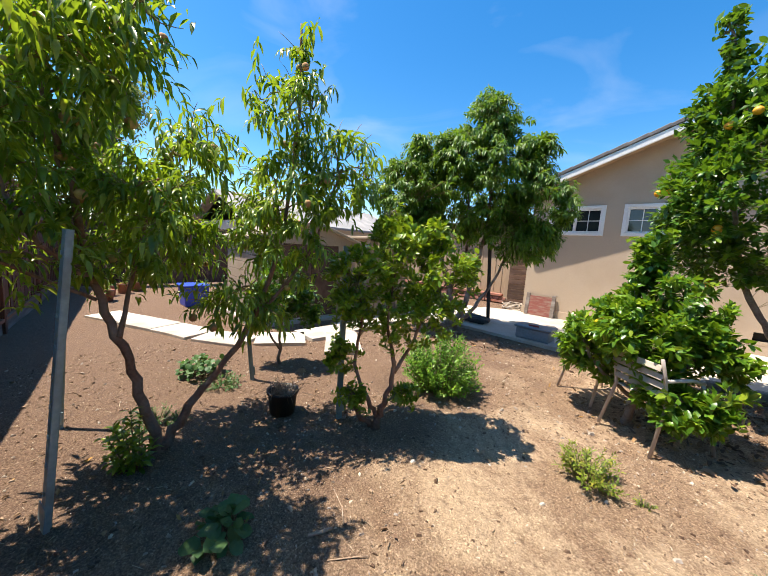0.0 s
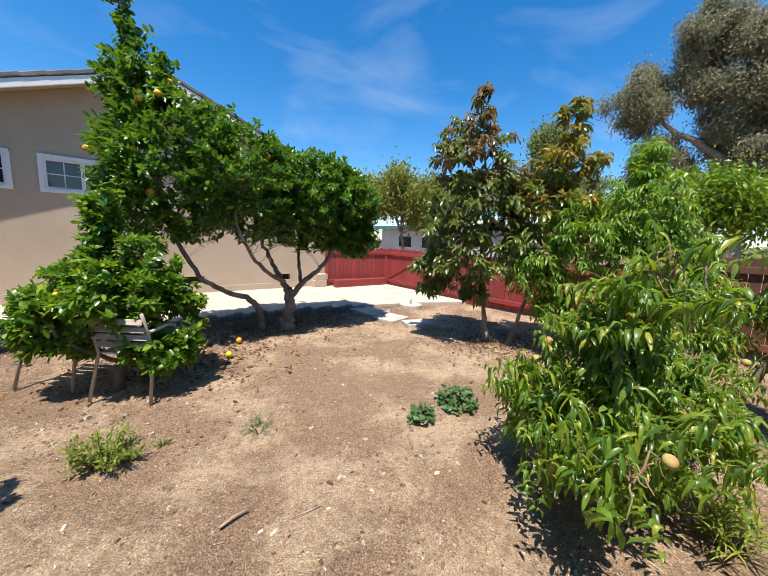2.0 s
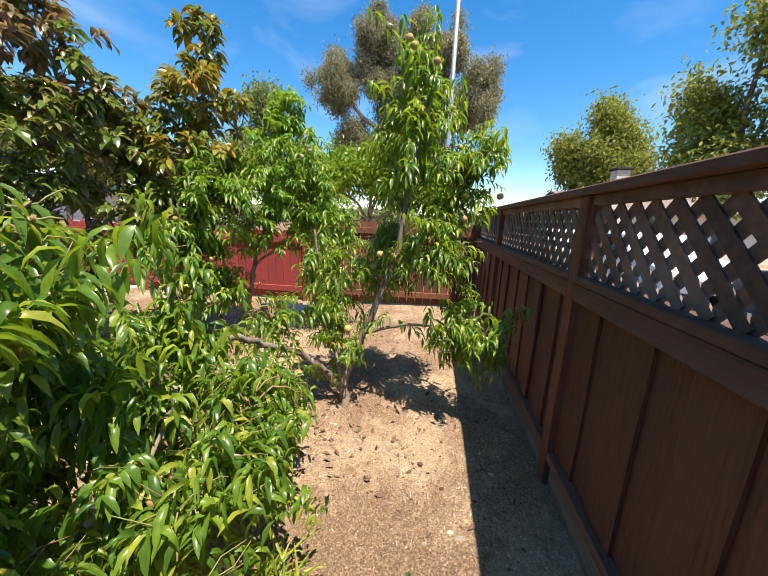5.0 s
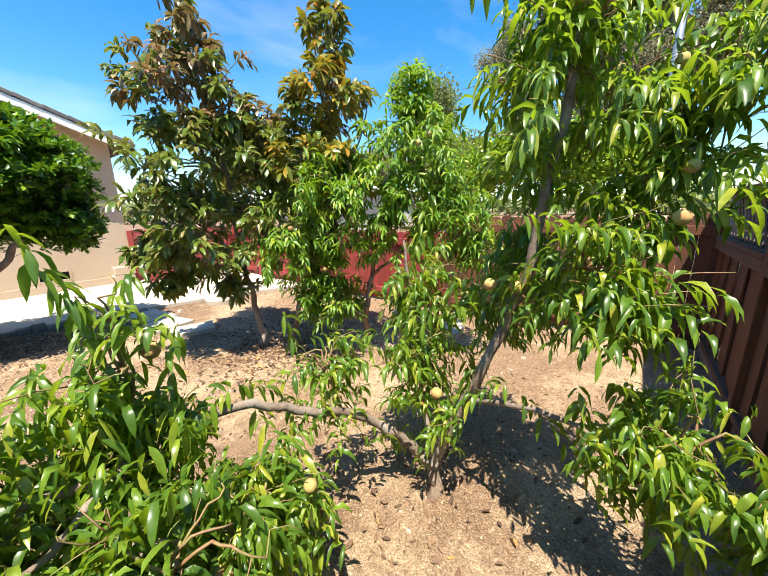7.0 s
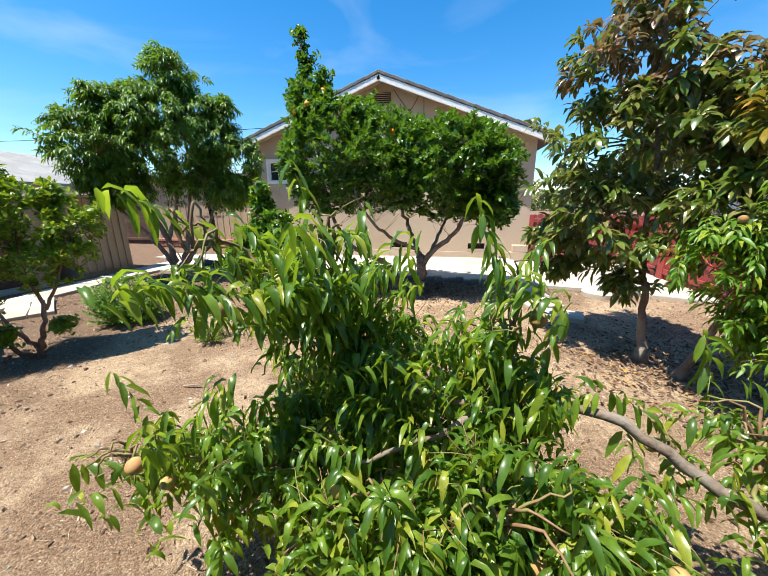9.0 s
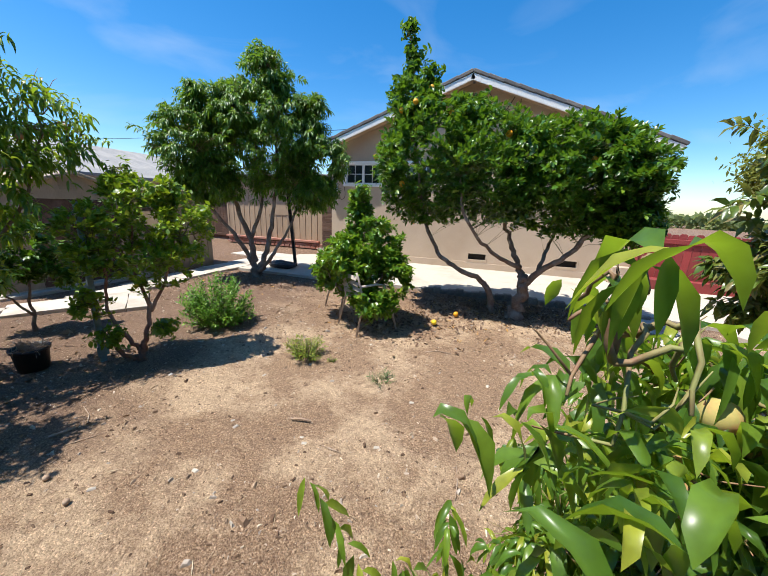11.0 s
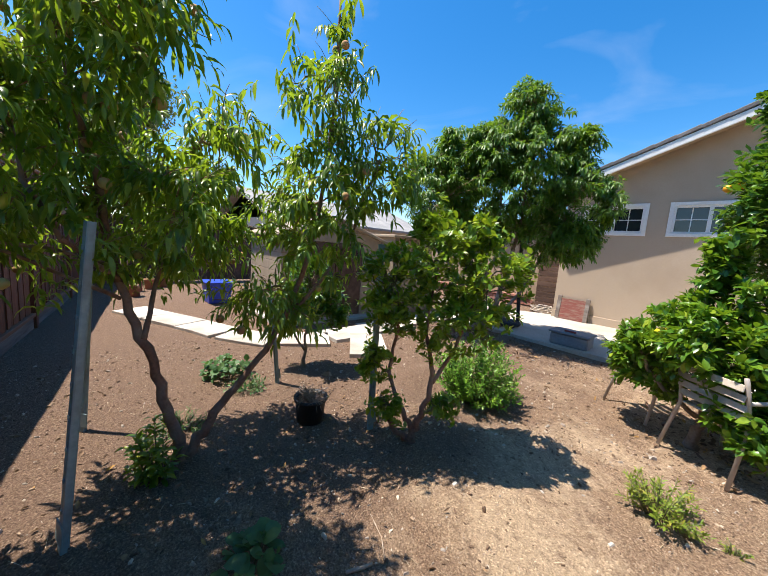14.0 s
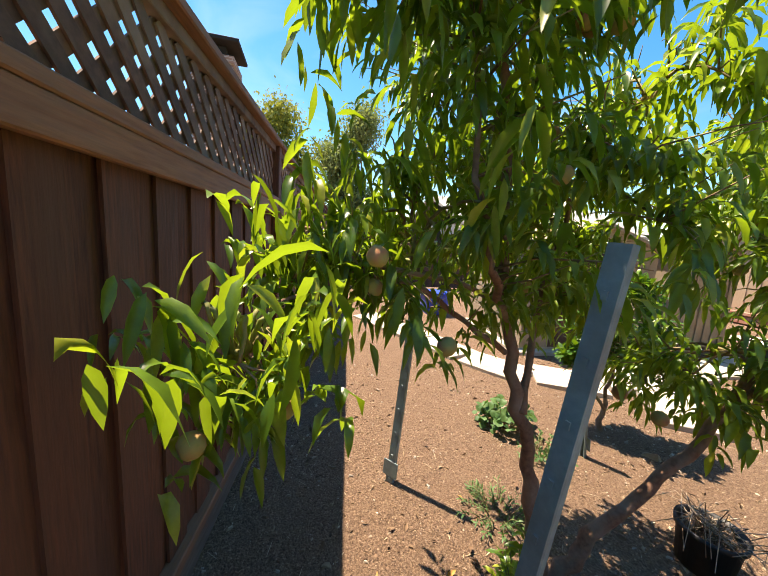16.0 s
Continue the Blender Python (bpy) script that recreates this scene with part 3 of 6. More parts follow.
bmesh.ops.create_cone(bm, segments=10, radius1=0.11, radius2=0.11, depth=10.9, cap_ends=True, matrix=Matrix.Translation((PX, 8.8, PEAK + 0.09)) @ Matrix.Rotation(radians(90), 4, "X"))
part("ridge_tile", bm, M_ROOF, house)


def window(n, x0, x1, z0, z1):
    w = part("window", boxes((x0 - 0.07, x1 + 0.07, WALL_Y - 0.03, WALL_Y - 0.002, z0 - 0.07, z0), (x0 - 0.07, x1 + 0.07, WALL_Y - 0.03, WALL_Y - 0.002, z1, z1 + 0.07), (x0 - 0.07, x0, WALL_Y - 0.03, WALL_Y - 0.002, z0, z1), (x1, x1 + 0.07, WALL_Y - 0.03, WALL_Y - 0.002, z0, z1), bevel=0.004), M_WHITE, house, "white vinyl sliding window")
    mid = (x0 + x1) / 2
    part("window_frame", boxes((x0, x1, WALL_Y, WALL_Y + 0.06, z0, z0 + 0.035), (x0, x1, WALL_Y, WALL_Y + 0.06, z1 - 0.035, z1), (x0, x0 + 0.035, WALL_Y, WALL_Y + 0.06, z0 + 0.035, z1 - 0.035), (x1 - 0.035, x1, WALL_Y, WALL_Y + 0.06, z0 + 0.035, z1 - 0.035), (mid - 0.03, mid + 0.03, WALL_Y - 0.004, WALL_Y + 0.06, z0 + 0.035, z1 - 0.035)), M_WHITE, w)
    for a, b in ((x0 + 0.035, mid - 0.03), (mid + 0.03, x1 - 0.035)):
        part("pane", boxes((a, b, WALL_Y + 0.045, WALL_Y + 0.05, z0 + 0.035, z1 - 0.035)), M_GLASS, w, "dark reflecting glass")
        c, d = (a + b) / 2, (z0 + z1) / 2
        part("muntin", boxes((c - 0.008, c + 0.008, WALL_Y + 0.034, WALL_Y + 0.044, z0 + 0.035, z1 - 0.035), (a, b, WALL_Y + 0.033, WALL_Y + 0.0435, d - 0.008, d + 0.008)), M_WHITE, w)
    # near-black sheet: the unlit room's darkness is put into its colour
    part("unlit_room_sheet", boxes((x0 - 0.05, x1 + 0.05, WALL_Y + 0.21, WALL_Y + 0.23, z0 - 0.05, z1 + 0.05)), M_DARK, w)


for i, w in enumerate(WINDOWS):
    window(i + 1, *w)
for v in VENTS:
    vent = part("foundation_vent", boxes((v[0] - 0.03, v[1] + 0.03, WALL_Y - 0.03, WALL_Y - 0.021, v[2] - 0.03, v[2]), (v[0] - 0.03, v[1] + 0.03, WALL_Y - 0.012, WALL_Y - 0.001, v[3], v[3] + 0.03), (v[0] - 0.03, v[0], WALL_Y - 0.012, WALL_Y - 0.001, v[2], v[3]), (v[1], v[1] + 0.03, WALL_Y - 0.012, WALL_Y - 0.001, v[2], v[3])), M_STUCCO, house, "recessed crawl-space vent")
    # solid near-black sheet in place of the shade inside the vent
    part("vent_dark_sheet", boxes((v[0], v[1], WALL_Y + 0.09, WALL_Y + 0.1, v[2], v[3])), M_DARK, vent)
gv = part("gable_vent", boxes((-1.45, -0.93, WALL_Y - 0.03, WALL_Y - 0.001, 4.02, 4.06), (-1.45, -0.93, WALL_Y - 0.03, WALL_Y - 0.001, 4.34, 4.38), (-1.45, -1.41, WALL_Y - 0.03, WALL_Y - 0.001, 4.06, 4.34), (-0.97, -0.93, WALL_Y - 0.03, WALL_Y - 0.001, 4.06, 4.34)), M_TAN, house, "louvred attic vent")
# near-black backing: shade behind the louvres as colour
part("vent_backing", boxes((-1.41, -0.97, WALL_Y - 0.006, WALL_Y - 0.001, 4.06, 4.34)), M_DARK, gv)
for k in range(6):
    part("louvre", boxes((-0.22, 0.22, -0.018, 0.0, -0.006, 0.006), m=pose(-1.19, WALL_Y - 0.008, 4.085 + k * 0.047, 28)), M_TAN, gv)
part("meter_box", boxes((-5.03, -4.83, WALL_Y - 0.12, WALL_Y - 0.001, 1.93, 2.2), bevel=0.03), M_WHITE, house, "pale grey utility box")
part("conduit", tubes("conduit", [(smooth_line([(-4.9, WALL_Y - 0.02, 1.93), (-4.72, WALL_Y - 0.02, 1.75), (-4.6, WALL_Y - 0.02, 1.85), (-4.62, WALL_Y - 0.02, 2.1)], 8), [0.006] * 25)], M_DARK, 6), M_DARK, house)
part("wire", tubes("wire", [(smooth_line([(-0.9, WALL_Y - 0.02, 4.4), (-0.65, WALL_Y - 0.03, 4.05), (-0.45, WALL_Y - 0.02, 3.9), (-0.15, WALL_Y - 0.02, 4.3), (-0.1, WALL_Y - 0.02, 3.5)], 8), [0.008] * 33)], M_DARK, 5), M_DARK, house)
cable = new("overhead_cable", tubes("overhead_cable", [([(-4.4 - 3.2 * k, 3.6 + 0.2 * k, 3.62 + 0.12 * k - 0.012 * k * (10 - k)) for k in range(11)], [0.008] * 11)], M_DARK, 5))
tagged(cable, "thin black overhead service cable", "cable")


# the garden fence behind the walk: boards, rails, lattice and cap, bay by bay
def fence_bay(x0, x1, board_top, lattice_top, width, seed, singles, wood=M_FENCE, rail=M_RAIL):
    rng = np.random.default_rng(seed)
    y = FENCE_Y
    bay = thing("fence", ((x0 + x1) / 2, y, 0), "dark reddish-brown wooden fence bay with a lattice top", "fence", "garden fence bays", "structure")
    part("post", boxes((x0 - 0.045, x0 + 0.045, y - 0.05, y + 0.055, -0.1, lattice_top - 0.0), bevel=0.006), wood, bay)
    part("kickboard", boxes((x0 + 0.045, x1 - 0.045, y - 0.02, y + 0.02, -0.05, 0.17), bevel=0.004), M_KICK, bay, "weathered grey kickboard")
    part("bottom_rail", boxes((x0 + 0.045, x1 - 0.045, y - 0.02, y + 0.05, 0.17, 0.22), bevel=0.006), rail, bay)
    part("middle_rail", boxes((x0 + 0.045, x1 - 0.045, y - 0.045, y + 0.06, board_top, board_top + 0.04), (x0 + 0.045, x1 - 0.045, y + 0.022, y + 0.055, board_top - 0.09, board_top), bevel=0.005), rail, bay, "orange-brown horizontal rail")
    part("cap_rail", boxes((x0, x1, y - 0.07, y + 0.075, lattice_top, lattice_top + 0.04), bevel=0.006), rail, bay)
    part("lattice_rail", boxes((x0 + 0.045, x1 - 0.045, y - 0.02, y + 0.03, lattice_top - 0.05, lattice_top), bevel=0.004), M_LATTICE, bay)
    n = max(2, round((x1 - x0 - 0.1) / width))
    w = (x1 - x0 - 0.1) / n
    for k in range(n):
        cx, front = x0 + 0.05 + (k + 0.5) * w, k % 2
        lean, bow, slant = rng.normal(0, 0.006), rng.normal(0, 0.006), rng.normal(0, 0.003)
        verts, faces = [], []
        for i in range(5):
            z = 0.22 + (board_top - 0.001 - 0.22) * i / 4
            off = bow * math.sin(math.pi * i / 4)
            hw = w * (0.56 if front else 0.72)
            yy = y + (0.009 if front else -0.006) + off * 0.15
            cup = rng.normal(0.004, 0.002)
            for px, py in ((-hw, -0.011), (hw, -0.011), (hw, 0.0), (0, 0.003), (-hw, cup)):
                verts.append((cx + px + lean * (i / 4 - 0.5) + off * 0.4, yy + py - slant * px / hw, z))
            if i:
                b = 5 * (i - 1)
                faces += [(b + q, b + (q + 1) % 5, b + 5 + (q + 1) % 5, b + 5 + q) for q in range(5)]
        faces += [(4, 3, 2, 1, 0), (20, 21, 22, 23, 24)]
        part("board", data_mesh("board", verts, faces, wood), wood, bay)
    # lattice slats, cut to the opening
    a0, a1, c0, c1 = x0 + 0.045, x1 - 0.045, board_top + 0.04, lattice_top - 0.05
    h = c1 - c0
    rest = bmesh.new()
    for layer, s in ((0, 1), (1, -1)):
        k = a0 - h
        while k < a1 + h:
            # the slat's foot at k, its head at k + h (or the other way round)
            p, q = ((k, c0), (k + h, c1)) if s > 0 else ((k + h, c0), (k, c1))
            lo, hi = sorted((p, q))
            t0 = max(0.0, (a0 - lo[0]) / h)
            t1 = min(1.0, (a1 - lo[0]) / h)
            if t1 - t0 > 0.06:
                e = [(lo[0] + (hi[0] - lo[0]) * t, lo[1] + (hi[1] - lo[1]) * t) for t in (t0, t1)]
                length = math.dist(*e)
                m = pose((e[0][0] + e[1][0]) / 2, y + 0.004 - 0.009 * layer, (e[0][1] + e[1][1]) / 2, 0, -math.degrees(math.atan2(e[1][1] - e[0][1], e[1][0] - e[0][0])), 0)
                if singles:
                    part("slat", boxes((-length / 2, length / 2, -0.004, 0.004, -0.023, 0.023), m=m), M_LATTICE, bay)
                else:
                    box(rest, -length / 2, length / 2, -0.004, 0.004, -0.023, 0.023, m=m)
            k += 0.112
    if singles:
        rest.free()
    else:
        tagged(part("lattice", rest, M_LATTICE, bay), kind="stuff")
    return bay


FENCE_TURN = pose(-3.84, -6.22, 0, 0, 0, -7) @ pose(3.84, -FENCE_Y, 0)
for i in range(5):
    bay = fence_bay(-3.84 - 2.4 * (i + 1), -3.84 - 2.4 * i, 1.73, 2.17, 0.115, 10 + i, i < 2)
    # this stretch runs at a slight angle to the next
    bay.matrix_basis = FENCE_TURN @ bay.matrix_basis
# these bays take the darker wood colours, some of their shade included
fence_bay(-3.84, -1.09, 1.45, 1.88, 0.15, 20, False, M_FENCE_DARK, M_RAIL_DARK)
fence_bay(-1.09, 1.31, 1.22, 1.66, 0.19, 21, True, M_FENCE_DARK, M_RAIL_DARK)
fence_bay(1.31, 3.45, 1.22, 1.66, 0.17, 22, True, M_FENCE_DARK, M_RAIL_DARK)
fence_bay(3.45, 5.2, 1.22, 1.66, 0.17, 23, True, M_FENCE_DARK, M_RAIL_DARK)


# red boarded yard gate and the fence runs beside it
def red_fence(a, b, height, label, brace=0, mat=M_RED, board=0.14):
    a, b = Vector(a), Vector(b)
    length = (b - a).length
    m = Matrix.Translation((a.x, a.y, 0)) @ Matrix.Rotation(math.atan2(b.y - a.y, b.x - a.x), 4, "Z")
    f = thing("gate" if brace else "fence", ((a.x + b.x) / 2, (a.y + b.y) / 2, 0), label, "gate" if brace else "fence", kind="structure")
    n = max(1, round(length / board))
    w = length / n
    for k in range(n):
        z0, z1 = 0.04, height + (0.02 if k % 2 else 0.0)
        x0, x1 = k * w + 0.003, (k + 1) * w - 0.003
        outline = [(x0, z0), (x1, z0), (x1, z1 - 0.03), (x1 - 0.025, z1), (x0 + 0.025, z1), (x0, z1 - 0.03)]
        bm = bmesh.new()
        fr = [bm.verts.new((x, -0.009, z)) for x, z in outline]
        bk = [bm.verts.new((x, 0.009, z)) for x, z in outline]
        bm.faces.new(fr), bm.faces.new(bk[::-1])
        for i in range(6):
            bm.faces.new((fr[i], bk[i], bk[(i + 1) % 6], fr[(i + 1) % 6]))
        bmesh.ops.recalc_face_normals(bm, faces=bm.faces)
        bmesh.ops.transform(bm, matrix=m, verts=bm.verts)
        part("board", bm, mat, f)
    for name, z0, z1 in (("bottom_rail", 0.16, 0.26), ("top_rail", height - 0.2, height - 0.1)):
        part(name, boxes((0.05, length - 0.05, -0.05, -0.0095, z0, z1), bevel=0.005, m=m), mat, f)
    for x in (0.0, length):
        part("post", boxes((x - 0.05, x + 0.05, -0.06, 0.05, -0.1, height + 0.0), bevel=0.006, m=m), mat, f)
    if brace:
        x0, x1 = (0.1, length - 0.1) if brace > 0 else (length - 0.1, 0.1)
        ang = math.atan2(height - 0.5, x1 - x0)
        ln = math.hypot(height - 0.5, x1 - x0)
        part("brace", boxes((-ln / 2, ln / 2, -0.035, -0.0095, -0.05, 0.05), bevel=0.004, m=m @ pose(length / 2, 0, height / 2 + 0.02, 0, -math.degrees(ang), 0)), mat, f)
        h = part("latch", boxes((length - 0.12, length - 0.02, -0.075, -0.052, height * 0.62, height * 0.62 + 0.05), (length - 0.08, length - 0.05, -0.075, -0.052, 0.1, 0.3), bevel=0.004, m=m), M_DARK, f, "black iron latch and drop bolt")
    return f


red_fence((2.8, 3.62), (4.86, 3.3), 1.24, "dark red painted board fence beside the house")
red_fence((4.86, 3.3), (4.83, 1.6), 1.24, "dark red board gate with a diagonal brace", 1)
red_fence((4.82, 1.5), (4.78, -0.2), 1.22, "dark red board gate leaf with a diagonal brace", -1)
red_fence((4.78, -0.3), (4.9, -3.4), 1.22, "dark red painted board fence behind the trees")
red_fence((4.9, -3.5), (5.2, -6.34), 1.45, "weathered brown board fence", mat=M_FENCE)
ledge = part("timber_ledge", boxes((2.85, 4.8, 3.12, 3.3, 0.05, 0.28), bevel=0.01), M_RED, None)
tagged(ledge, "dark red painted timber planter edge", "timber", kind="structure")

# stepping slabs, round lid, edging, garden path
def slab(name, outline, z1, label, mat=M_PAVER, cat="paving slab", z0=-0.05):
    cx, cy = np.mean([p[0] for p in outline]), np.mean([p[1] for p in outline])
    ob = part(name, prism([(x - cx, y - cy) for x, y in outline], z0, z1, 0.008), mat, None)
    ob.location = (cx, cy, 0)
    return tagged(ob, label, cat, "stepping slabs")


def quad_slab(cx, cy, w, d, rot, z1, label, seed=0):
    rng = random.Random(seed)
    c, s = math.cos(radians(rot)), math.sin(radians(rot))
    pts = []
    for u, v in ((-1, -1), (0, -1.02), (1, -1), (1, 1), (0.1, 0.98), (-1, 1)):
        a, b = u * w / 2 + rng.uniform(-0.012, 0.012), v * d / 2 + rng.uniform(-0.012, 0.012)
        pts.append((cx + a * c - b * s, cy + a * s + b * c))
    return slab("paving_slab", pts, z1, label)


quad_slab(2.14, -1.02, 0.52, 0.36, -18, 0.055, "broken pale concrete stepping slab on the soil", 1)
quad_slab(2.0, -0.42, 0.55, 0.5, 12, 0.035, "pale concrete stepping slab on the soil", 2)
quad_slab(1.98, 0.25, 0.5, 0.75, 6, 0.04, "pale concrete stepping slab on the soil", 3)
slab("manhole_cover", [(3.12 + 0.26 * math.cos(a * math.pi / 12), 0.2 + 0.26 * math.sin(a * math.pi / 12)) for a in range(24)], 0.075, "round concrete clean-out lid", M_CONC, "lid")
stub = part("pipe_stub", tubes("pipe_stub", [([(3.16, 0.25, 0.07), (3.16, 0.25, 0.19)], [0.025, 0.025])], M_METAL, 10), M_METAL, None)
tagged(stub, "short grey pipe standing in the lid", "pipe")
for i in range(26):
    t = i / 25
    x = -1.6 + 3.6 * t
    y = float(np.interp(x, [p[0] for p in PATIO_EDGE], [p[1] for p in PATIO_EDGE])) + 0.02
    e = part("edging_stone", boxes((-0.075, 0.075, -0.045, 0.045, -0.05, 0.07 + 0.02 * (i % 3)), bevel=0.015), M_EDGING, None)
    e.matrix_basis = pose(x, y - 0.10, 0.0, 0, 0, 4 * math.sin(i * 2.3))
    tagged(e, "dark scalloped concrete lawn edging stone", "edging stone", "edging round the soil")
for i, (cx, cy, w, d, r) in enumerate(((-9.0, -4.35, 0.8, 0.55, 24), (-8.25, -4.0, 0.8, 0.55, 25), (-7.5, -3.68, 0.8, 0.55, 22), (-6.75, -3.3, 0.8, 0.55, 34), (-6.3, -2.65, 0.75, 0.6, 60), (-6.25, -1.85, 0.85, 0.6, 88), (-6.35, -1.0, 0.85, 0.62, 92), (-6.45, -0.1, 0.9, 0.62, 92), (-6.45, 0.85, 0.9, 0.7, 85), (-6.4, 1.8, 0.9, 0.9, 88), (-6.5, 2.8, 1.0, 1.0, 90), (-7.4, 2.9, 0.8, 0.9, 84))):
    quad_slab(cx, cy, w, d, r, 0.045, "pale concrete garden path slab", 20 + i)
for i, off in enumerate((-0.135, 0.135)):
    quad_slab(-5.62 + off * 0.59, -1.97 + off * 0.81, 1.02, 0.26, 144, 0.05, "long pale cream paving slab beside the path", 40 + i)
for i, (cx, cy, w, d, r) in enumerate(((4.42, -2.95, 0.34, 0.22, 20), (4.35, -3.3, 0.4, 0.26, 70), (4.12, -3.6, 0.3, 0.2, -15), (4.3, -3.85, 0.24, 0.3, 40), (4.05, -3.98, 0.3, 0.22, 10))):
    quad_slab(cx, cy, w, d, r, 0.07 + 0.015 * (i % 3), "broken white concrete lump under the young peach", 50 + i)

# tan boarded outbuilding, slatted side gate and plastic shed
outb = thing("outbuilding", (-8, 6, 0), "tan timber-panelled outbuilding with a brick base", "outbuilding")
part("wall", boxes((-10.2, -5.95, 4.95, 5.15, 0.0, 2.45)), M_TAN, outb)
part("side_wall", boxes((-10.2, -10.0, 5.15, 9, 0.0, 2.45)), M_TAN, outb)
part("side_wall", boxes((-6.15, -5.95, 5.15, 9, 0, 2.45)), M_TAN, outb)
for k in range(18):
    part("batten", boxes((-10.15 + k * 0.24, -10.11 + k * 0.24, 4.935, 4.949, 0.32, 2.4)), M_TAN, outb)
part("door_panel", boxes((-8.3, -7.2, 4.93, 4.949, 1.15, 1.75), bevel=0.006), M_TAN, outb)
part("corner_post", boxes((-6.12, -5.9, 4.86, 4.93, 0.0, 2.45), bevel=0.01), M_TAN, outb)
part("sill", boxes((-10.2, -6.15, 4.80, 4.93, 0.24, 0.32), bevel=0.01), M_BRICK, outb, "red-brown painted sill")
for k in range(19):
    for c in range(2):
        part("brick", boxes((-10.15 + k * 0.215 + 0.05 * c, -9.95 + k * 0.215 + 0.05 * c, 4.83, 4.94, 0.04 + 0.09 * c, 0.12 + 0.09 * c), bevel=0.006), M_BRICK, outb)
part("roof", boxes((-10.5, -5.7, 4.7, 9.3, 2.45, 2.55), bevel=0.02), M_ROOF, outb)
sg = thing("side_gate", (-5.5, 4.7, 0), "dark brown horizontal-slatted wooden side gate", "gate", kind="structure")
for k in range(13):
    part("slat", boxes((-5.9, -5.06, 4.62, 4.645, 0.1 + k * 0.15, 0.235 + k * 0.15), bevel=0.004), M_DARKWOOD, sg)
for x in (-5.86, -5.14):
    part("stile", boxes((x - 0.04, x + 0.04, 4.65, 4.69, 0.05, 2.08)), M_DARKWOOD, sg)

shed = thing("garden_shed", (-8.0, -1.55, 0), "tan plastic garden shed with a low gable roof", "shed")
SM = Matrix.Translation((-7.12, -0.5, 0)) @ Matrix.Rotation(math.atan2(-0.997, -0.07), 4, "Z")
# local x runs along the front away from the near corner, local y to the front
SW, SD, SH, SP = 2.1, 1.75, 1.62, 1.96
part("floor", boxes((0, SW, -SD, 0, 0.0, 0.08), m=SM @ Matrix.Diagonal((1, 1, 1, 1))), M_CONC, shed)
part("side_wall", boxes((0.0, 0.06, -SD, 0, 0.08, SH), m=SM), M_SHED, shed)
part("side_wall", boxes((SW - 0.06, SW, -SD, 0, 0.08, SH), m=SM), M_SHED, shed)
part("back_wall", boxes((0.06, SW - 0.06, -SD, -SD + 0.06, 0.08, SH), m=SM), M_SHED, shed)
part("front_wall", boxes((0.06, 0.45, -0.06, 0.0, 0.08, SH), (SW - 0.45, SW - 0.06, -0.06, 0, 0.08, SH), (0.45, SW - 0.45, -0.06, 0, 1.5, SH), m=SM), M_SHED, shed)
for a, b in ((0.45, SW / 2 - 0.004), (SW / 2 + 0.004, SW - 0.45)):
    d = part("door", boxes((a, b, -0.05, -0.015, 0.08, 1.5), bevel=0.008, m=SM), M_DARKWOOD, shed, "dark brown double shed door")
    part("handle", boxes((SW / 2 + (0.06 if b > SW / 2 + 0.1 else -0.09), SW / 2 + (0.09 if b > SW / 2 + 0.1 else -0.06), -0.015, 0.012, 0.75, 0.95), bevel=0.005, m=SM), M_BLACK, d)
for yy in (-0.06, -SD):
    bm = bmesh.new()
    vs = [bm.verts.new((x, y, z)) for y in (yy, yy + 0.06) for x, z in ((0, SH), (SW, SH), (SW / 2, SP - 0.06))]
    bm.faces.new(vs[:3]), bm.faces.new(vs[:2:-1])
    for i in range(3):
        bm.faces.new((vs[i], vs[(i + 1) % 3], vs[3 + (i + 1) % 3], vs[3 + i]))
    bmesh.ops.recalc_face_normals(bm, faces=bm.faces)
    bmesh.ops.transform(bm, matrix=SM, verts=bm.verts)
    part("gable", bm, M_SHED, shed)
for s in (-1, 1):
    ang = math.degrees(math.atan2(SP - SH, SW / 2))
    ln = math.hypot(SP - SH, SW / 2) + 0.12
    part("roof", boxes((0, ln, -SD - 0.1, 0.12, -0.02, 0.035), bevel=0.01, m=SM @ Matrix.Translation((SW / 2, 0, SP - 0.03)) @ Matrix.Rotation(0 if s > 0 else math.pi, 4, "Z") @ Matrix.Translation((0, 0 if s > 0 else SD, 0)) @ Matrix.Rotation(radians(ang), 4, "Y")), M_SHED, shed)
for k in range(9):
    part("siding_plank", boxes((SW + 0.001, SW + 0.016, -SD + 0.03, -0.03, 0.1 + k * 0.168, 0.262 + k * 0.168), bevel=0.005, m=SM), M_SHED, shed, "pale beige horizontal siding plank")
part("corner_trim", boxes((SW + 0.001, SW + 0.03, -0.03, 0.03, 0.08, SH), bevel=0.006, m=SM), M_SHED, shed)
part("footing", boxes((-0.1, SW + 0.12, -SD - 0.1, 0.12, -0.05, 0.05), bevel=0.01, m=SM), M_CONC, shed, "concrete footing slab")
for k in range(4):
    part("louvre", boxes((SW / 2 - 0.18, SW / 2 + 0.18, 0.001, 0.012, 1.66 + k * 0.045, 1.68 + k * 0.045), m=SM), M_SHED, shed)

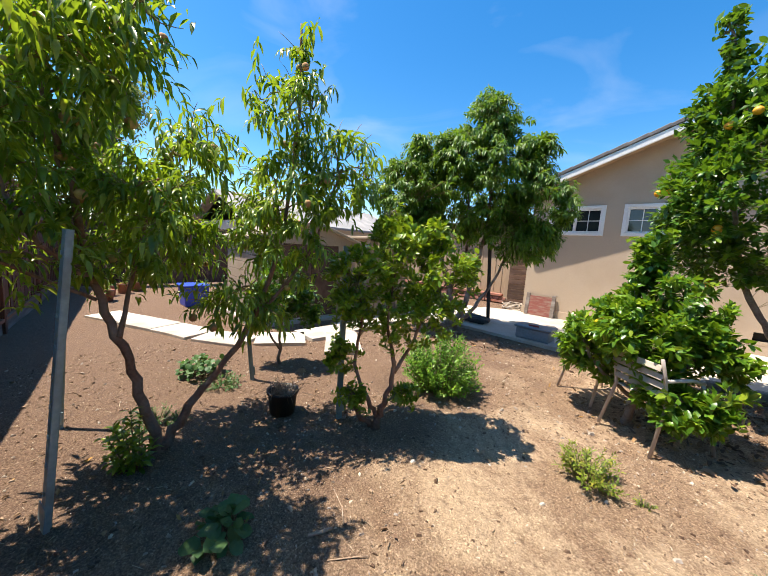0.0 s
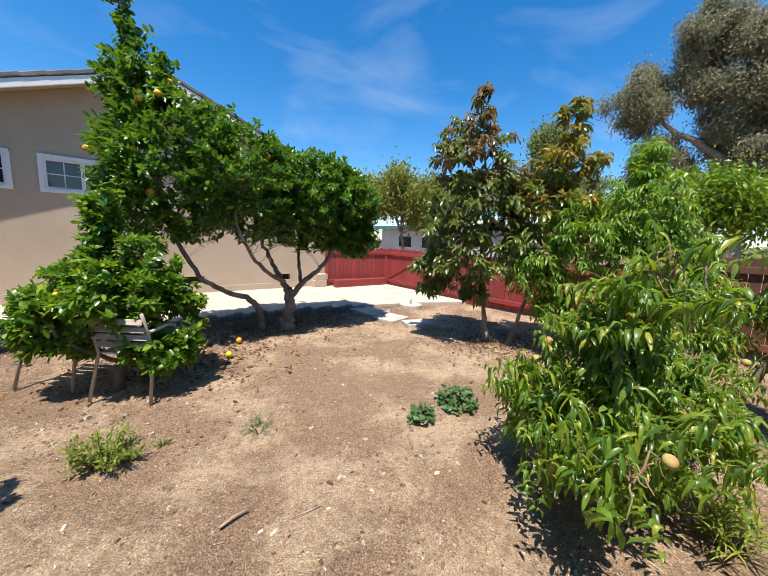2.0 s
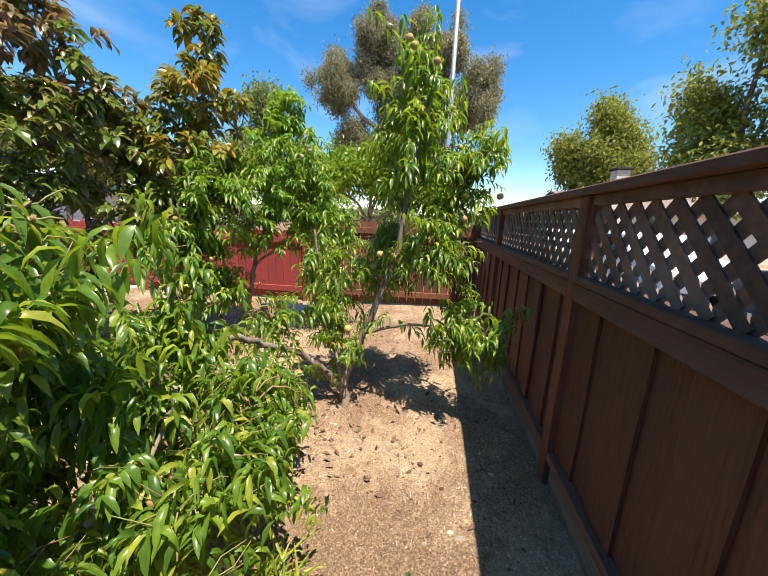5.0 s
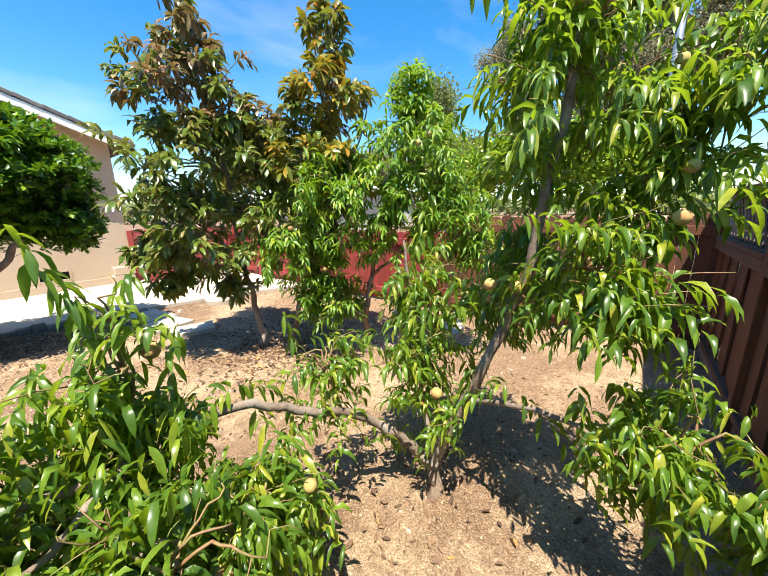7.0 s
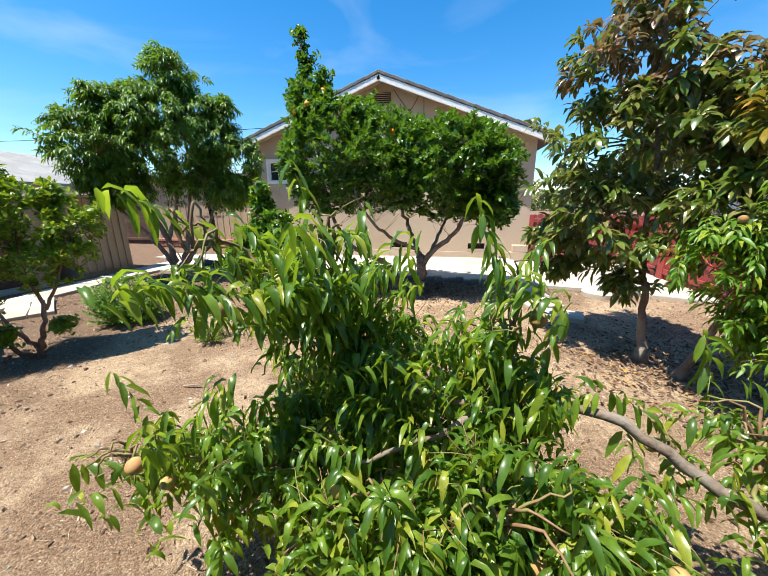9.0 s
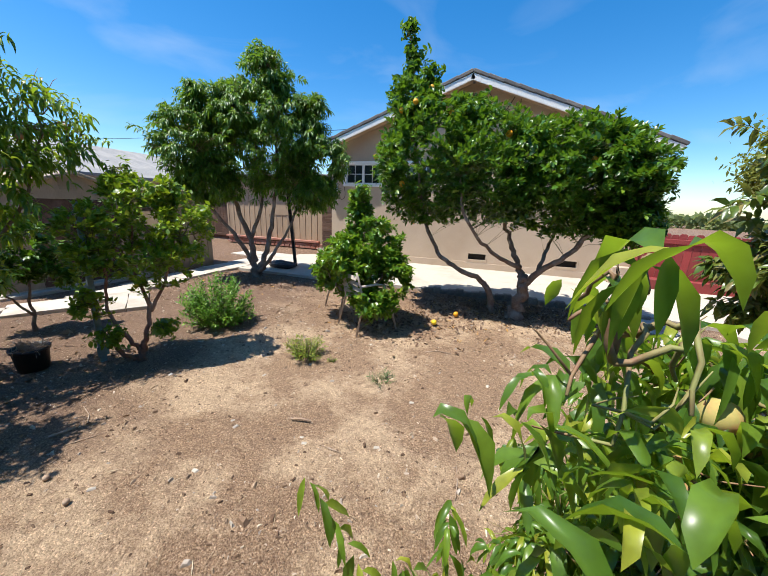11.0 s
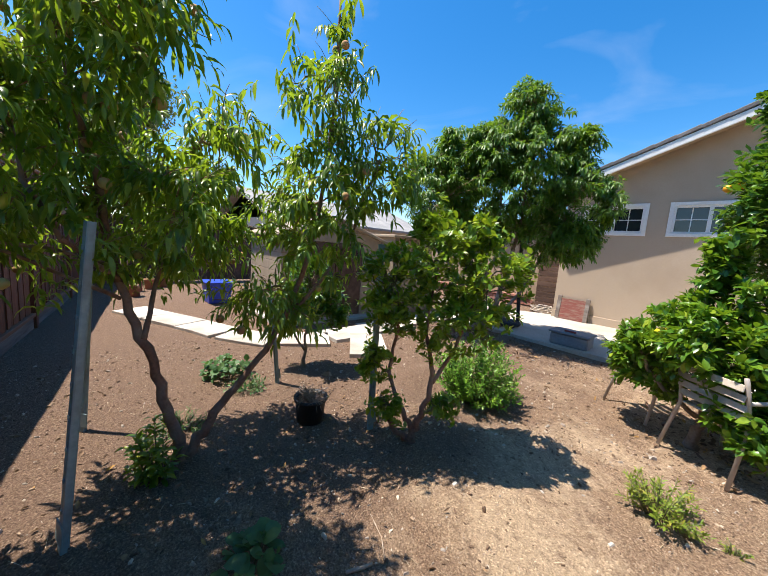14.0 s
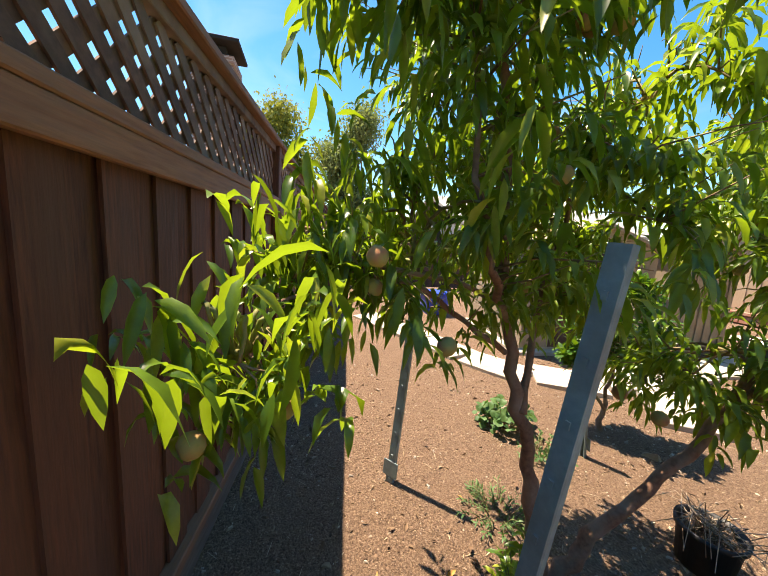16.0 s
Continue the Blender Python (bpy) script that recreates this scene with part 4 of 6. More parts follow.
# second, ribbed shed set back beside the first
ribbed = thing("tool_shed", (-7.8, 0.4, 0), "tan ribbed plastic tool shed beside the path", "shed")
part("wall", boxes((-8.6, -7.02, -0.2, 1.05, 0.0, 1.7), bevel=0.01), M_SHED, ribbed)
for k in range(7):
    part("rib", boxes((-7.019, -7.0, -0.17 + k * 0.18, -0.04 + k * 0.18, 0.1, 1.66), bevel=0.005), M_SHED, ribbed)
part("roof", boxes((-8.7, -6.92, -0.3, 1.12, 1.70, 1.76), bevel=0.012), M_SHED, ribbed)

# the yard's far side: old brown board fence
red_fence((-13.2, 5.6), (-13.2, -0.4), 1.8, "old dark brown board fence at the far side", mat=M_DARKWOOD)
red_fence((-13.2, -0.5), (-13.2, -6.2), 1.8, "old dark brown board fence at the far side", mat=M_DARKWOOD)
red_fence((-13.2, 5.7), (-10.3, 5.7), 1.7, "dark brown board fence beside the outbuilding", mat=M_DARKWOOD)

# two pale blocks stacked by the house corner
for i, (z0, z1, dx) in enumerate(((0.061, 0.26, 0.0), (0.262, 0.44, 0.05))):
    o = part("concrete_block", boxes((2.3 + dx, 2.72 + dx * 0.5, 3.45, 3.72, z0, z1), bevel=0.012), M_STUCCO, None)
    tagged(o, "pale sand-coloured block stacked by the house corner", "block", "stacked blocks")


# ---- trees and plants ----
def unit(v):
    return v / (np.linalg.norm(v, axis=-1, keepdims=True) + 1e-9)


def twig_tips(blobs, n, rng, shell=0.5, wild=0.1):
    """Points in and near the skin of the crown's lobes: (centre, radii, weight)."""
    w = np.array([b[2] if len(b) > 2 else np.prod(b[1]) ** (2 / 3) for b in blobs])
    which = rng.choice(len(blobs), n, p=w / w.sum())
    d = unit(rng.normal(size=(n, 3)))
    r = shell + (1 - shell) * rng.random(n) ** 0.5
    r = np.where(rng.random(n) < wild, r * rng.uniform(1.08, 1.14 + 2.8 * wild, n), r)
    return np.array([b[0] for b in blobs])[which] + d * r[:, None] * np.array([b[1] for b in blobs])[which], which


WAY = [(-1.8, -5.07), (-2.1, -5.05), (-1.05, -5.27), (-0.4, -5.6), (0.3, -5.78), (0.59, -5.64), (0.44, -5.6), (-0.2, -5.42), (-0.72, -5.2), (-1.45, -5.0), (-2.4, -5.08), (-3.02, -5.45), (-3.4, -5.66)]


def off_the_way(p, gap):
    """Which points lie clear of the trodden way between the beds."""
    ok = np.ones(len(p), bool)
    for a, b in zip(WAY, WAY[1:]):
        a, b = np.array(a), np.array(b)
        k = np.clip(((p[:, :2] - a) @ (b - a)) / ((b - a) @ (b - a)), 0, 1)
        ok &= np.linalg.norm(p[:, :2] - a - k[:, None] * (b - a), axis=1) > gap
    return ok


def leaf_sprays(tips, starts, per, span, rng, leaf, spread=1.0):
    """Leaves set round the end of each twig. leaf: length, width, droop, fold, upward pull."""
    L0, W0, droop, fold, lift = leaf
    way = unit(tips - starts)
    n = len(tips)
    idx = np.repeat(np.arange(n), per)
    u = np.tile(np.linspace(0.02, 1.0, per), n) + rng.uniform(-0.02, 0.02, n * per)
    ang = np.tile(np.arange(per) * 2.4, n) + np.repeat(rng.uniform(0, 6.3, n), per) + rng.normal(0, 0.3, n * per)
    t = way[idx]
    ref = np.where(np.abs(t[:, 2:3]) < 0.9, np.array([[0, 0, 1.0]]), np.array([[1.0, 0, 0]]))
    a = unit(np.cross(t, ref))
    b = np.cross(a, t)
    out = a * np.cos(ang)[:, None] + b * np.sin(ang)[:, None]
    sp = np.repeat(span * rng.uniform(0.75, 1.25, n), per)
    sag = np.array((0, 0, -1.0)) * (0.3 * sp * u * u * max(droop, 0))[:, None]
    P = tips[idx] - t * (sp * (1 - u))[:, None] + sag
    D = unit(out * spread + t * (0.55 + 0.5 * u)[:, None] + np.array((0, 0, lift)) + rng.normal(0, 0.18, (n * per, 3)))
    N = unit(np.array((0, 0, 1.0)) + rng.normal(0, 0.35, (n * per, 3)) + 0.3 * t)
    L = L0 * rng.uniform(0.65, 1.15, n * per) * (1 - 0.35 * np.clip(u - 0.75, 0, 1) * 2)
    return P, D, N, L, W0 / L0 * L * rng.uniform(0.85, 1.15, n * per), droop * rng.uniform(0.5, 1.4, n * per), fold * rng.uniform(0.6, 1.4, n * per)


def tree(name, label, category, base, stems, blobs, twigs, per, span, leaf, mats, seed, shell=0.5, fruit=None, widest=0.38, twig_r=0.004, spread=1.0, twig_mat=M_TWIG, group="", sides=8, tops=(), wild=0.1):
    """A woody plant. stems: (points, thick, thin), the first is the trunk; blobs: lobes of the crown; mats: bark, leaf.
    tops: (lowest height, material, share) for other-coloured growth; fruit: (name, mesh, count, lobes)."""
    rng = np.random.default_rng(seed)
    root = thing(name, (*base, 0), label, category, group)
    joints, reach = [], []
    for i, (pts, r0, r1) in enumerate(stems):
        line = smooth_line(pts, 6, 0.35 * r1 + 0.004, rng)
        k = np.linspace(0, 1, len(line))
        rad = r0 + (r1 - r0) * k ** 0.8
        if i == 0:
            rad = rad * (1 + 0.5 * np.exp(-k * 14))
        part("trunk" if i == 0 else "limb", tubes("limb", [(line, rad * (1 + rng.normal(0, 0.05, len(line))))], mats[0], sides), mats[0], root)
        joints += line[len(line) // 3 if i == 0 else 1:]
    # inner branches carry the twigs into each lobe
    inner = []
    for centre, radii, *_ in blobs:
        now, centre, radii = np.array(joints), np.array(centre), np.array(radii)
        gap = np.linalg.norm(now - centre, axis=1) + 0.6 * np.clip(now[:, 2] - centre[2] + 0.1, 0, None)
        start = now[gap.argmin()]
        way = smooth_line([start, start * 0.5 + centre * 0.5 + (0, 0, 0.12 * np.linalg.norm(centre - start)) + rng.normal(0, 0.03, 3), centre], 5, 0.008, rng)
        inner.append((way, np.linspace(twig_r * 3.2, twig_r * 1.8, len(way))))
        joints += way[1:]
        for _k in range(7):
            a0 = way[rng.integers(len(way) // 2, len(way))]
            goal = centre + unit(rng.normal(size=3)) * radii * rng.uniform(0.45, 0.75)
            sub = smooth_line([a0, a0 * 0.5 + goal * 0.5 + (0, 0, 0.06) + rng.normal(0, 0.02, 3), goal], 4, 0.005, rng)
            inner.append((sub, np.linspace(twig_r * 2.2, twig_r * 1.0, len(sub))))
            joints += sub[1:]
    tagged(part("branch_growth", tubes("branches", inner, twig_mat, 5), twig_mat, root), kind="stuff")
    joints = np.array(joints)
    tips, which = twig_tips(blobs, twigs, rng, shell, wild)
    tips = tips[off_the_way(tips, 0.42)]
    cost = np.linalg.norm(tips[:, None] - joints[None], axis=2) + 0.8 * np.clip(joints[None, :, 2] - tips[:, None, 2] + 0.05, 0, None)
    feet = joints[cost.argmin(1)]
    mids = feet * 0.45 + tips * 0.55 + np.array((0, 0, 1.0)) * (0.10 * np.linalg.norm(tips - feet, axis=1))[:, None] + rng.normal(0, 0.03, tips.shape)
    runs = []
    for f, m, t in zip(feet, mids, tips):
        q = [f, f * 0.3 + m * 0.7, m * 0.45 + t * 0.55, t]
        runs.append((q, [twig_r, twig_r * 0.8, twig_r * 0.6, twig_r * 0.35]))
    tagged(part("twig_growth", tubes("twigs", runs, twig_mat, 4), twig_mat, root), kind="stuff")
    arrays = leaf_sprays(tips, mids, per, span, rng, leaf, spread)
    kinds = np.zeros(len(arrays[0]), int)
    for n, (low, mat, share) in enumerate(tops):
        pick = np.repeat((tips[:, 2] > low + rng.normal(0, 0.12, len(tips))) & (rng.random(len(tips)) < share), per)
        kinds[pick] = n + 1
    for n, mat in enumerate([mats[1]] + [t[1] for t in tops]):
        some = kinds == n
        if some.any():
            c = part("crown", leaves_mesh("crown", *(a[some] for a in arrays), mat, widest), mat, root)
            tagged(c, kind="stuff")
    if fruit:
        fname, fmesh, count, hang = fruit
        for k in rng.choice(len(tips), min(count, len(tips)), replace=False):
            o = part(fname, fmesh, None, root)
            o.location = Vector(tips[k] + np.array((0, 0, -hang)) + rng.normal(0, 0.03, 3))
            o.rotation_euler = tuple(rng.uniform(0, 6, 3))
            o.scale = (s := rng.uniform(0.85, 1.15), s, s)
    return root


CITRUS_LEAF = (0.094, 0.044, 0.12, 0.25, 0.25)
AVO_LEAF = (0.165, 0.052, 0.65, 0.25, 0.3)
ORANGE_MESH = ball_mesh("orange", 0.042, M_ORANGE, 0.96, 0.1)
LEMON_MESH = ball_mesh("lemon", 0.04, M_LEMON, 1.25)
FRUIT_MESH = ball_mesh("peach_fruit", 0.027, M_FRUIT, 0.97, 0.25)
LIME_MESH = ball_mesh("lime_fruit", 0.03, M_FRUIT_GREEN, 1.15)

# old orange tree between the patio and the soil
tree("orange_tree", "spreading dark-green orange tree with a few ripe oranges", "tree", (0, 0),
     [([(0.02, 0, -0.05), (0.08, 0, 0.25), (0.16, 0.0, 0.5), (0.1, 0.02, 0.62)], 0.10, 0.07),
      ([(0.12, 0, 0.55), (0.02, 0.1, 0.8), (-0.12, 0.2, 1.1), (-0.3, 0.3, 1.6), (-0.4, 0.4, 2.3)], 0.055, 0.02),
      ([(0.14, 0, 0.52), (0.35, -0.1, 0.78), (0.65, -0.15, 1.05), (0.95, -0.2, 1.5), (1.3, -0.2, 1.9)], 0.055, 0.02),
      ([(-0.28, 0.1, -0.05), (-0.36, 0.05, 0.3), (-0.52, 0.0, 0.52), (-0.95, -0.1, 0.72), (-1.25, -0.1, 0.98), (-1.5, -0.1, 1.6), (-1.7, 0, 2.6), (-1.8, 0, 3.6), (-1.88, 0, 4.1)], 0.055, 0.012),
      ([(0.05, 0.05, 0.75), (-0.4, -0.3, 1.0), (-0.8, -0.6, 1.5), (-0.9, -0.7, 2.0)], 0.035, 0.015),
      ([(0.3, -0.05, 0.75), (0.5, 0.5, 1.2), (0.7, 0.8, 1.8)], 0.035, 0.015)],
     [((-1.45, 0.0, 2.25), (0.88, 1.0, 1.0)), ((-0.45, 0.1, 2.2), (0.92, 1.05, 0.82)), ((0.45, 0.0, 2.1), (0.9, 1.0, 0.8)), ((1.05, 0.0, 2.0), (0.66, 0.9, 0.76)), ((-1.75, 0.0, 3.15), (0.45, 0.45, 0.45), 0.2), ((-1.8, 0.0, 3.65), (0.1, 0.1, 0.45), 0.03), ((-1.88, 0.0, 4.05), (0.05, 0.05, 0.2), 0.008), ((-1.5, 0.0, 3.4), (0.1, 0.1, 0.25), 0.015), ((-0.9, 0.2, 3.0), (0.35, 0.4, 0.25), 0.1), ((1.3, -0.2, 1.5), (0.38, 0.5, 0.35), 0.2)],
     2900, 16, 0.2, CITRUS_LEAF, (M_BARK, M_CITRUS), 3, 0.55, ("orange", ORANGE_MESH, 20, 0.05), 0.42, 0.0025, twig_mat=M_TWIG_GREEN, wild=0.035)

# lemon bush that grows through an old garden chair
tree("lemon_bush", "glossy green lemon bush growing through a garden chair", "bush", (-2.1, -1.25),
     [([(-2.1, -1.2, -0.04), (-2.08, -1.2, 0.3), (-2.15, -1.15, 0.7)], 0.04, 0.02), ([(-2.1, -1.2, 0.2), (-1.8, -1.25, 0.6), (-1.65, -1.2, 0.9)], 0.022, 0.01), ([(-2.1, -1.2, 0.25), (-2.4, -1.3, 0.5), (-2.55, -1.4, 0.8)], 0.022, 0.01), ([(-2.15, -1.15, 0.7), (-2.2, -1.1, 1.2), (-2.2, -1.1, 1.65)], 0.018, 0.006)],
     [((-2.1, -1.15, 0.85), (0.62, 0.55, 0.45)), ((-2.5, -1.1, 0.62), (0.38, 0.34, 0.32)), ((-1.62, -1.25, 0.72), (0.32, 0.36, 0.36)), ((-2.02, -1.2, 1.16), (0.52, 0.46, 0.34)), ((-2.12, -1.15, 1.6), (0.16, 0.16, 0.25), 0.07), ((-1.75, -1.6, 0.4), (0.32, 0.15, 0.2), 0.09), ((-2.1, -1.55, 0.85), (0.4, 0.2, 0.14), 0.1)],
     640, 15, 0.16, (0.09, 0.044, 0.2, 0.3, 0.25), (M_BARK, M_LEMON_LEAF), 8, 0.5, ("lemon", LEMON_MESH, 3, 0.06), 0.42, 0.0035, twig_mat=M_TWIG_GREEN, wild=0.04)

# mandarin bush with a green stake
tree("mandarin_tree", "small bushy mandarin tree with yellow-green new leaves", "tree", (-3.6, -3.22),
     [([(-3.6, -3.22, -0.04), (-3.57, -3.2, 0.12), (-3.52, -3.17, 0.3), (-3.5, -3.12, 0.6)], 0.034, 0.018), ([(-3.58, -3.2, 0.1), (-3.68, -3.28, 0.3), (-3.74, -3.34, 0.6), (-3.7, -3.32, 1.0)], 0.024, 0.01), ([(-3.5, -3.12, 0.5), (-3.38, -3.0, 0.85), (-3.33, -2.92, 1.2)], 0.018, 0.008), ([(-3.5, -3.12, 0.55), (-3.55, -3.18, 0.95), (-3.52, -3.15, 1.4)], 0.018, 0.007), ([(-3.62, -3.25, 0.02), (-3.7, -3.35, 0.18)], 0.022, 0.02)],
     [((-3.52, -3.14, 1.42), (0.36, 0.36, 0.36)), ((-3.25, -2.88, 1.25), (0.34, 0.34, 0.36)), ((-3.76, -3.36, 1.22), (0.3, 0.3, 0.32)), ((-3.45, -3.05, 1.0), (0.42, 0.4, 0.26)), ((-3.6, -3.2, 1.75), (0.14, 0.14, 0.14), 0.03), ((-3.3, -2.95, 1.62), (0.14, 0.14, 0.14), 0.03), ((-3.82, -3.45, 0.62), (0.15, 0.15, 0.13), 0.04), ((-3.7, -3.4, 0.3), (0.13, 0.13, 0.11), 0.025), ((-3.45, -3.05, 0.32), (0.1, 0.1, 0.1), 0.02)],
     460, 15, 0.14, (0.062, 0.030, 0.1, 0.25, 0.4), (M_BARK_RED, M_LIME), 12, 0.4, ("mandarin", LIME_MESH, 4, 0.03), 0.42, 0.003, twig_mat=M_TWIG_GREEN, wild=0.05)

# small citrus by the path, with its stake
tree("young_citrus", "slim young citrus tree beside the path slabs", "tree", (-5.4, -3.15),
     [([(-5.4, -3.15, -0.04), (-5.4, -3.15, 0.3), (-5.38, -3.12, 0.7), (-5.4, -3.15, 1.2)], 0.022, 0.008), ([(-5.4, -3.15, 0.2), (-5.5, -3.3, 0.5), (-5.55, -3.35, 0.9)], 0.014, 0.006)],
     [((-5.38, -3.12, 1.0), (0.32, 0.32, 0.4)), ((-5.5, -3.3, 0.75), (0.25, 0.25, 0.25)), ((-5.2, -2.9, 0.75), (0.22, 0.22, 0.22))],
     170, 14, 0.16, (0.085, 0.038, 0.15, 0.25, 0.25), (M_BARK, M_CITRUS), 14, 0.4, None, 0.42, 0.003, twig_mat=M_TWIG_GREEN)

# the big nectarine by the patio corner
tree("nectarine_tree", "tall round nectarine tree with drooping narrow leaves", "tree", (-5.2, 0.4),
     [([(-5.2, 0.4, -0.06), (-5.22, 0.4, 0.35), (-5.3, 0.42, 0.8), (-5.5, 0.3, 1.5), (-5.7, 0.2, 2.3)], 0.085, 0.03), ([(-5.18, 0.42, 0.0), (-4.98, 0.5, 0.55), (-4.86, 0.6, 1.2), (-4.75, 0.7, 2.2), (-4.8, 0.7, 3.4)], 0.07, 0.02), ([(-5.25, 0.4, 0.3), (-5.55, 0.25, 0.9), (-5.9, -0.1, 1.6), (-6.1, -0.3, 2.2)], 0.055, 0.02), ([(-5.15, 0.42, 0.05), (-4.75, 0.3, 0.42), (-4.55, 0.6, 0.9), (-4.4, 0.9, 1.6)], 0.05, 0.018), ([(-5.3, 0.42, 0.8), (-5.1, 0.6, 1.6), (-5.2, 0.6, 2.8)], 0.045, 0.015)],
     [((-5.0, 0.55, 2.85), (1.25, 1.2, 1.1)), ((-4.75, 0.5, 3.85), (0.5, 0.55, 0.6)), ((-5.9, -0.3, 2.6), (0.72, 0.7, 0.8)), ((-4.0, 1.0, 2.5), (0.7, 0.66, 0.7)), ((-5.6, -0.1, 3.3), (0.5, 0.5, 0.5)), ((-5.1, 0.3, 3.3), (0.65, 0.65, 0.6)), ((-4.1, 0.9, 1.85), (0.62, 0.6, 0.42)), ((-5.8, -0.1, 1.95), (0.6, 0.65, 0.4)), ((-4.05, 0.9, 3.3), (0.4, 0.4, 0.45))],
     2300, 18, 0.26, (0.14, 0.034, 0.75, 0.4, 0.1), (M_BARK, M_NECT), 21, 0.5, None, 0.38, 0.004, wild=0.06)

# staked peach by the fence, seen from close
tree("peach_tree", "staked peach tree with long drooping leaves and unripe fruit", "tree", (-4.35, -4.61),
     [([(-4.35, -4.61, -0.04), (-4.36, -4.66, 0.25), (-4.38, -4.76, 0.7), (-4.4, -4.9, 1.2), (-4.42, -5.0, 1.8), (-4.35, -5.1, 2.4)], 0.040, 0.014), ([(-4.35, -4.59, 0.02), (-4.32, -4.45, 0.25), (-4.28, -4.28, 0.5), (-4.2, -4.05, 0.85), (-4.12, -3.85, 1.5), (-4.08, -3.75, 2.4), (-4.08, -3.74, 3.1)], 0.038, 0.008), ([(-4.38, -4.8, 0.85), (-4.5, -4.7, 1.3), (-4.5, -4.55, 1.9)], 0.018, 0.008), ([(-4.4, -4.9, 1.2), (-4.2, -5.15, 1.5), (-4.15, -5.3, 2.1)], 0.018, 0.007), ([(-4.2, -4.05, 0.9), (-4.0, -3.7, 1.4), (-3.9, -3.5, 2.0)], 0.016, 0.007), ([(-4.4, -4.9, 1.1), (-4.3, -5.3, 1.35), (-4.25, -5.55, 1.4)], 0.012, 0.005), ([(-4.4, -4.95, 1.3), (-4.3, -5.4, 1.42), (-4.2, -5.7, 1.32), (-4.1, -5.85, 1.2)], 0.01, 0.004)],
     [((-4.5, -5.1, 2.15), (0.7, 0.42, 0.5)), ((-4.45, -5.3, 1.5), (0.55, 0.34, 0.34)), ((-4.5, -4.7, 1.75), (0.65, 0.4, 0.5)), ((-4.2, -3.85, 1.75), (0.6, 0.42, 0.5)), ((-4.15, -3.75, 2.6), (0.38, 0.32, 0.55)), ((-4.25, -4.1, 1.15), (0.45, 0.36, 0.3)), ((-3.95, -3.45, 2.05), (0.45, 0.32, 0.35)), ((-4.4, -5.15, 2.7), (0.45, 0.3, 0.3)), ((-4.45, -4.35, 2.1), (0.55, 0.32, 0.35)), ((-4.9, -4.5, 1.6), (0.4, 0.5, 0.45)), ((-4.0, -4.9, 2.4), (0.4, 0.35, 0.3)), ((-3.8, -4.85, 2.45), (0.4, 0.36, 0.28), 0.09), ((-4.05, -5.76, 1.25), (0.13, 0.13, 0.12), 0.05), ((-4.3, -5.6, 1.4), (0.2, 0.2, 0.16), 0.06), ((-4.5, -5.5, 2.6), (0.4, 0.3, 0.35)), ((-4.05, -5.5, 2.15), (0.25, 0.2, 0.2), 0.08)],
     680, 18, 0.32, (0.118, 0.0265, 1.1, 0.55, 0.1), (M_BARK_RED, M_PEACH), 31, 0.35, ("peach", FRUIT_MESH, 84, 0.08), 0.38, 0.0035)

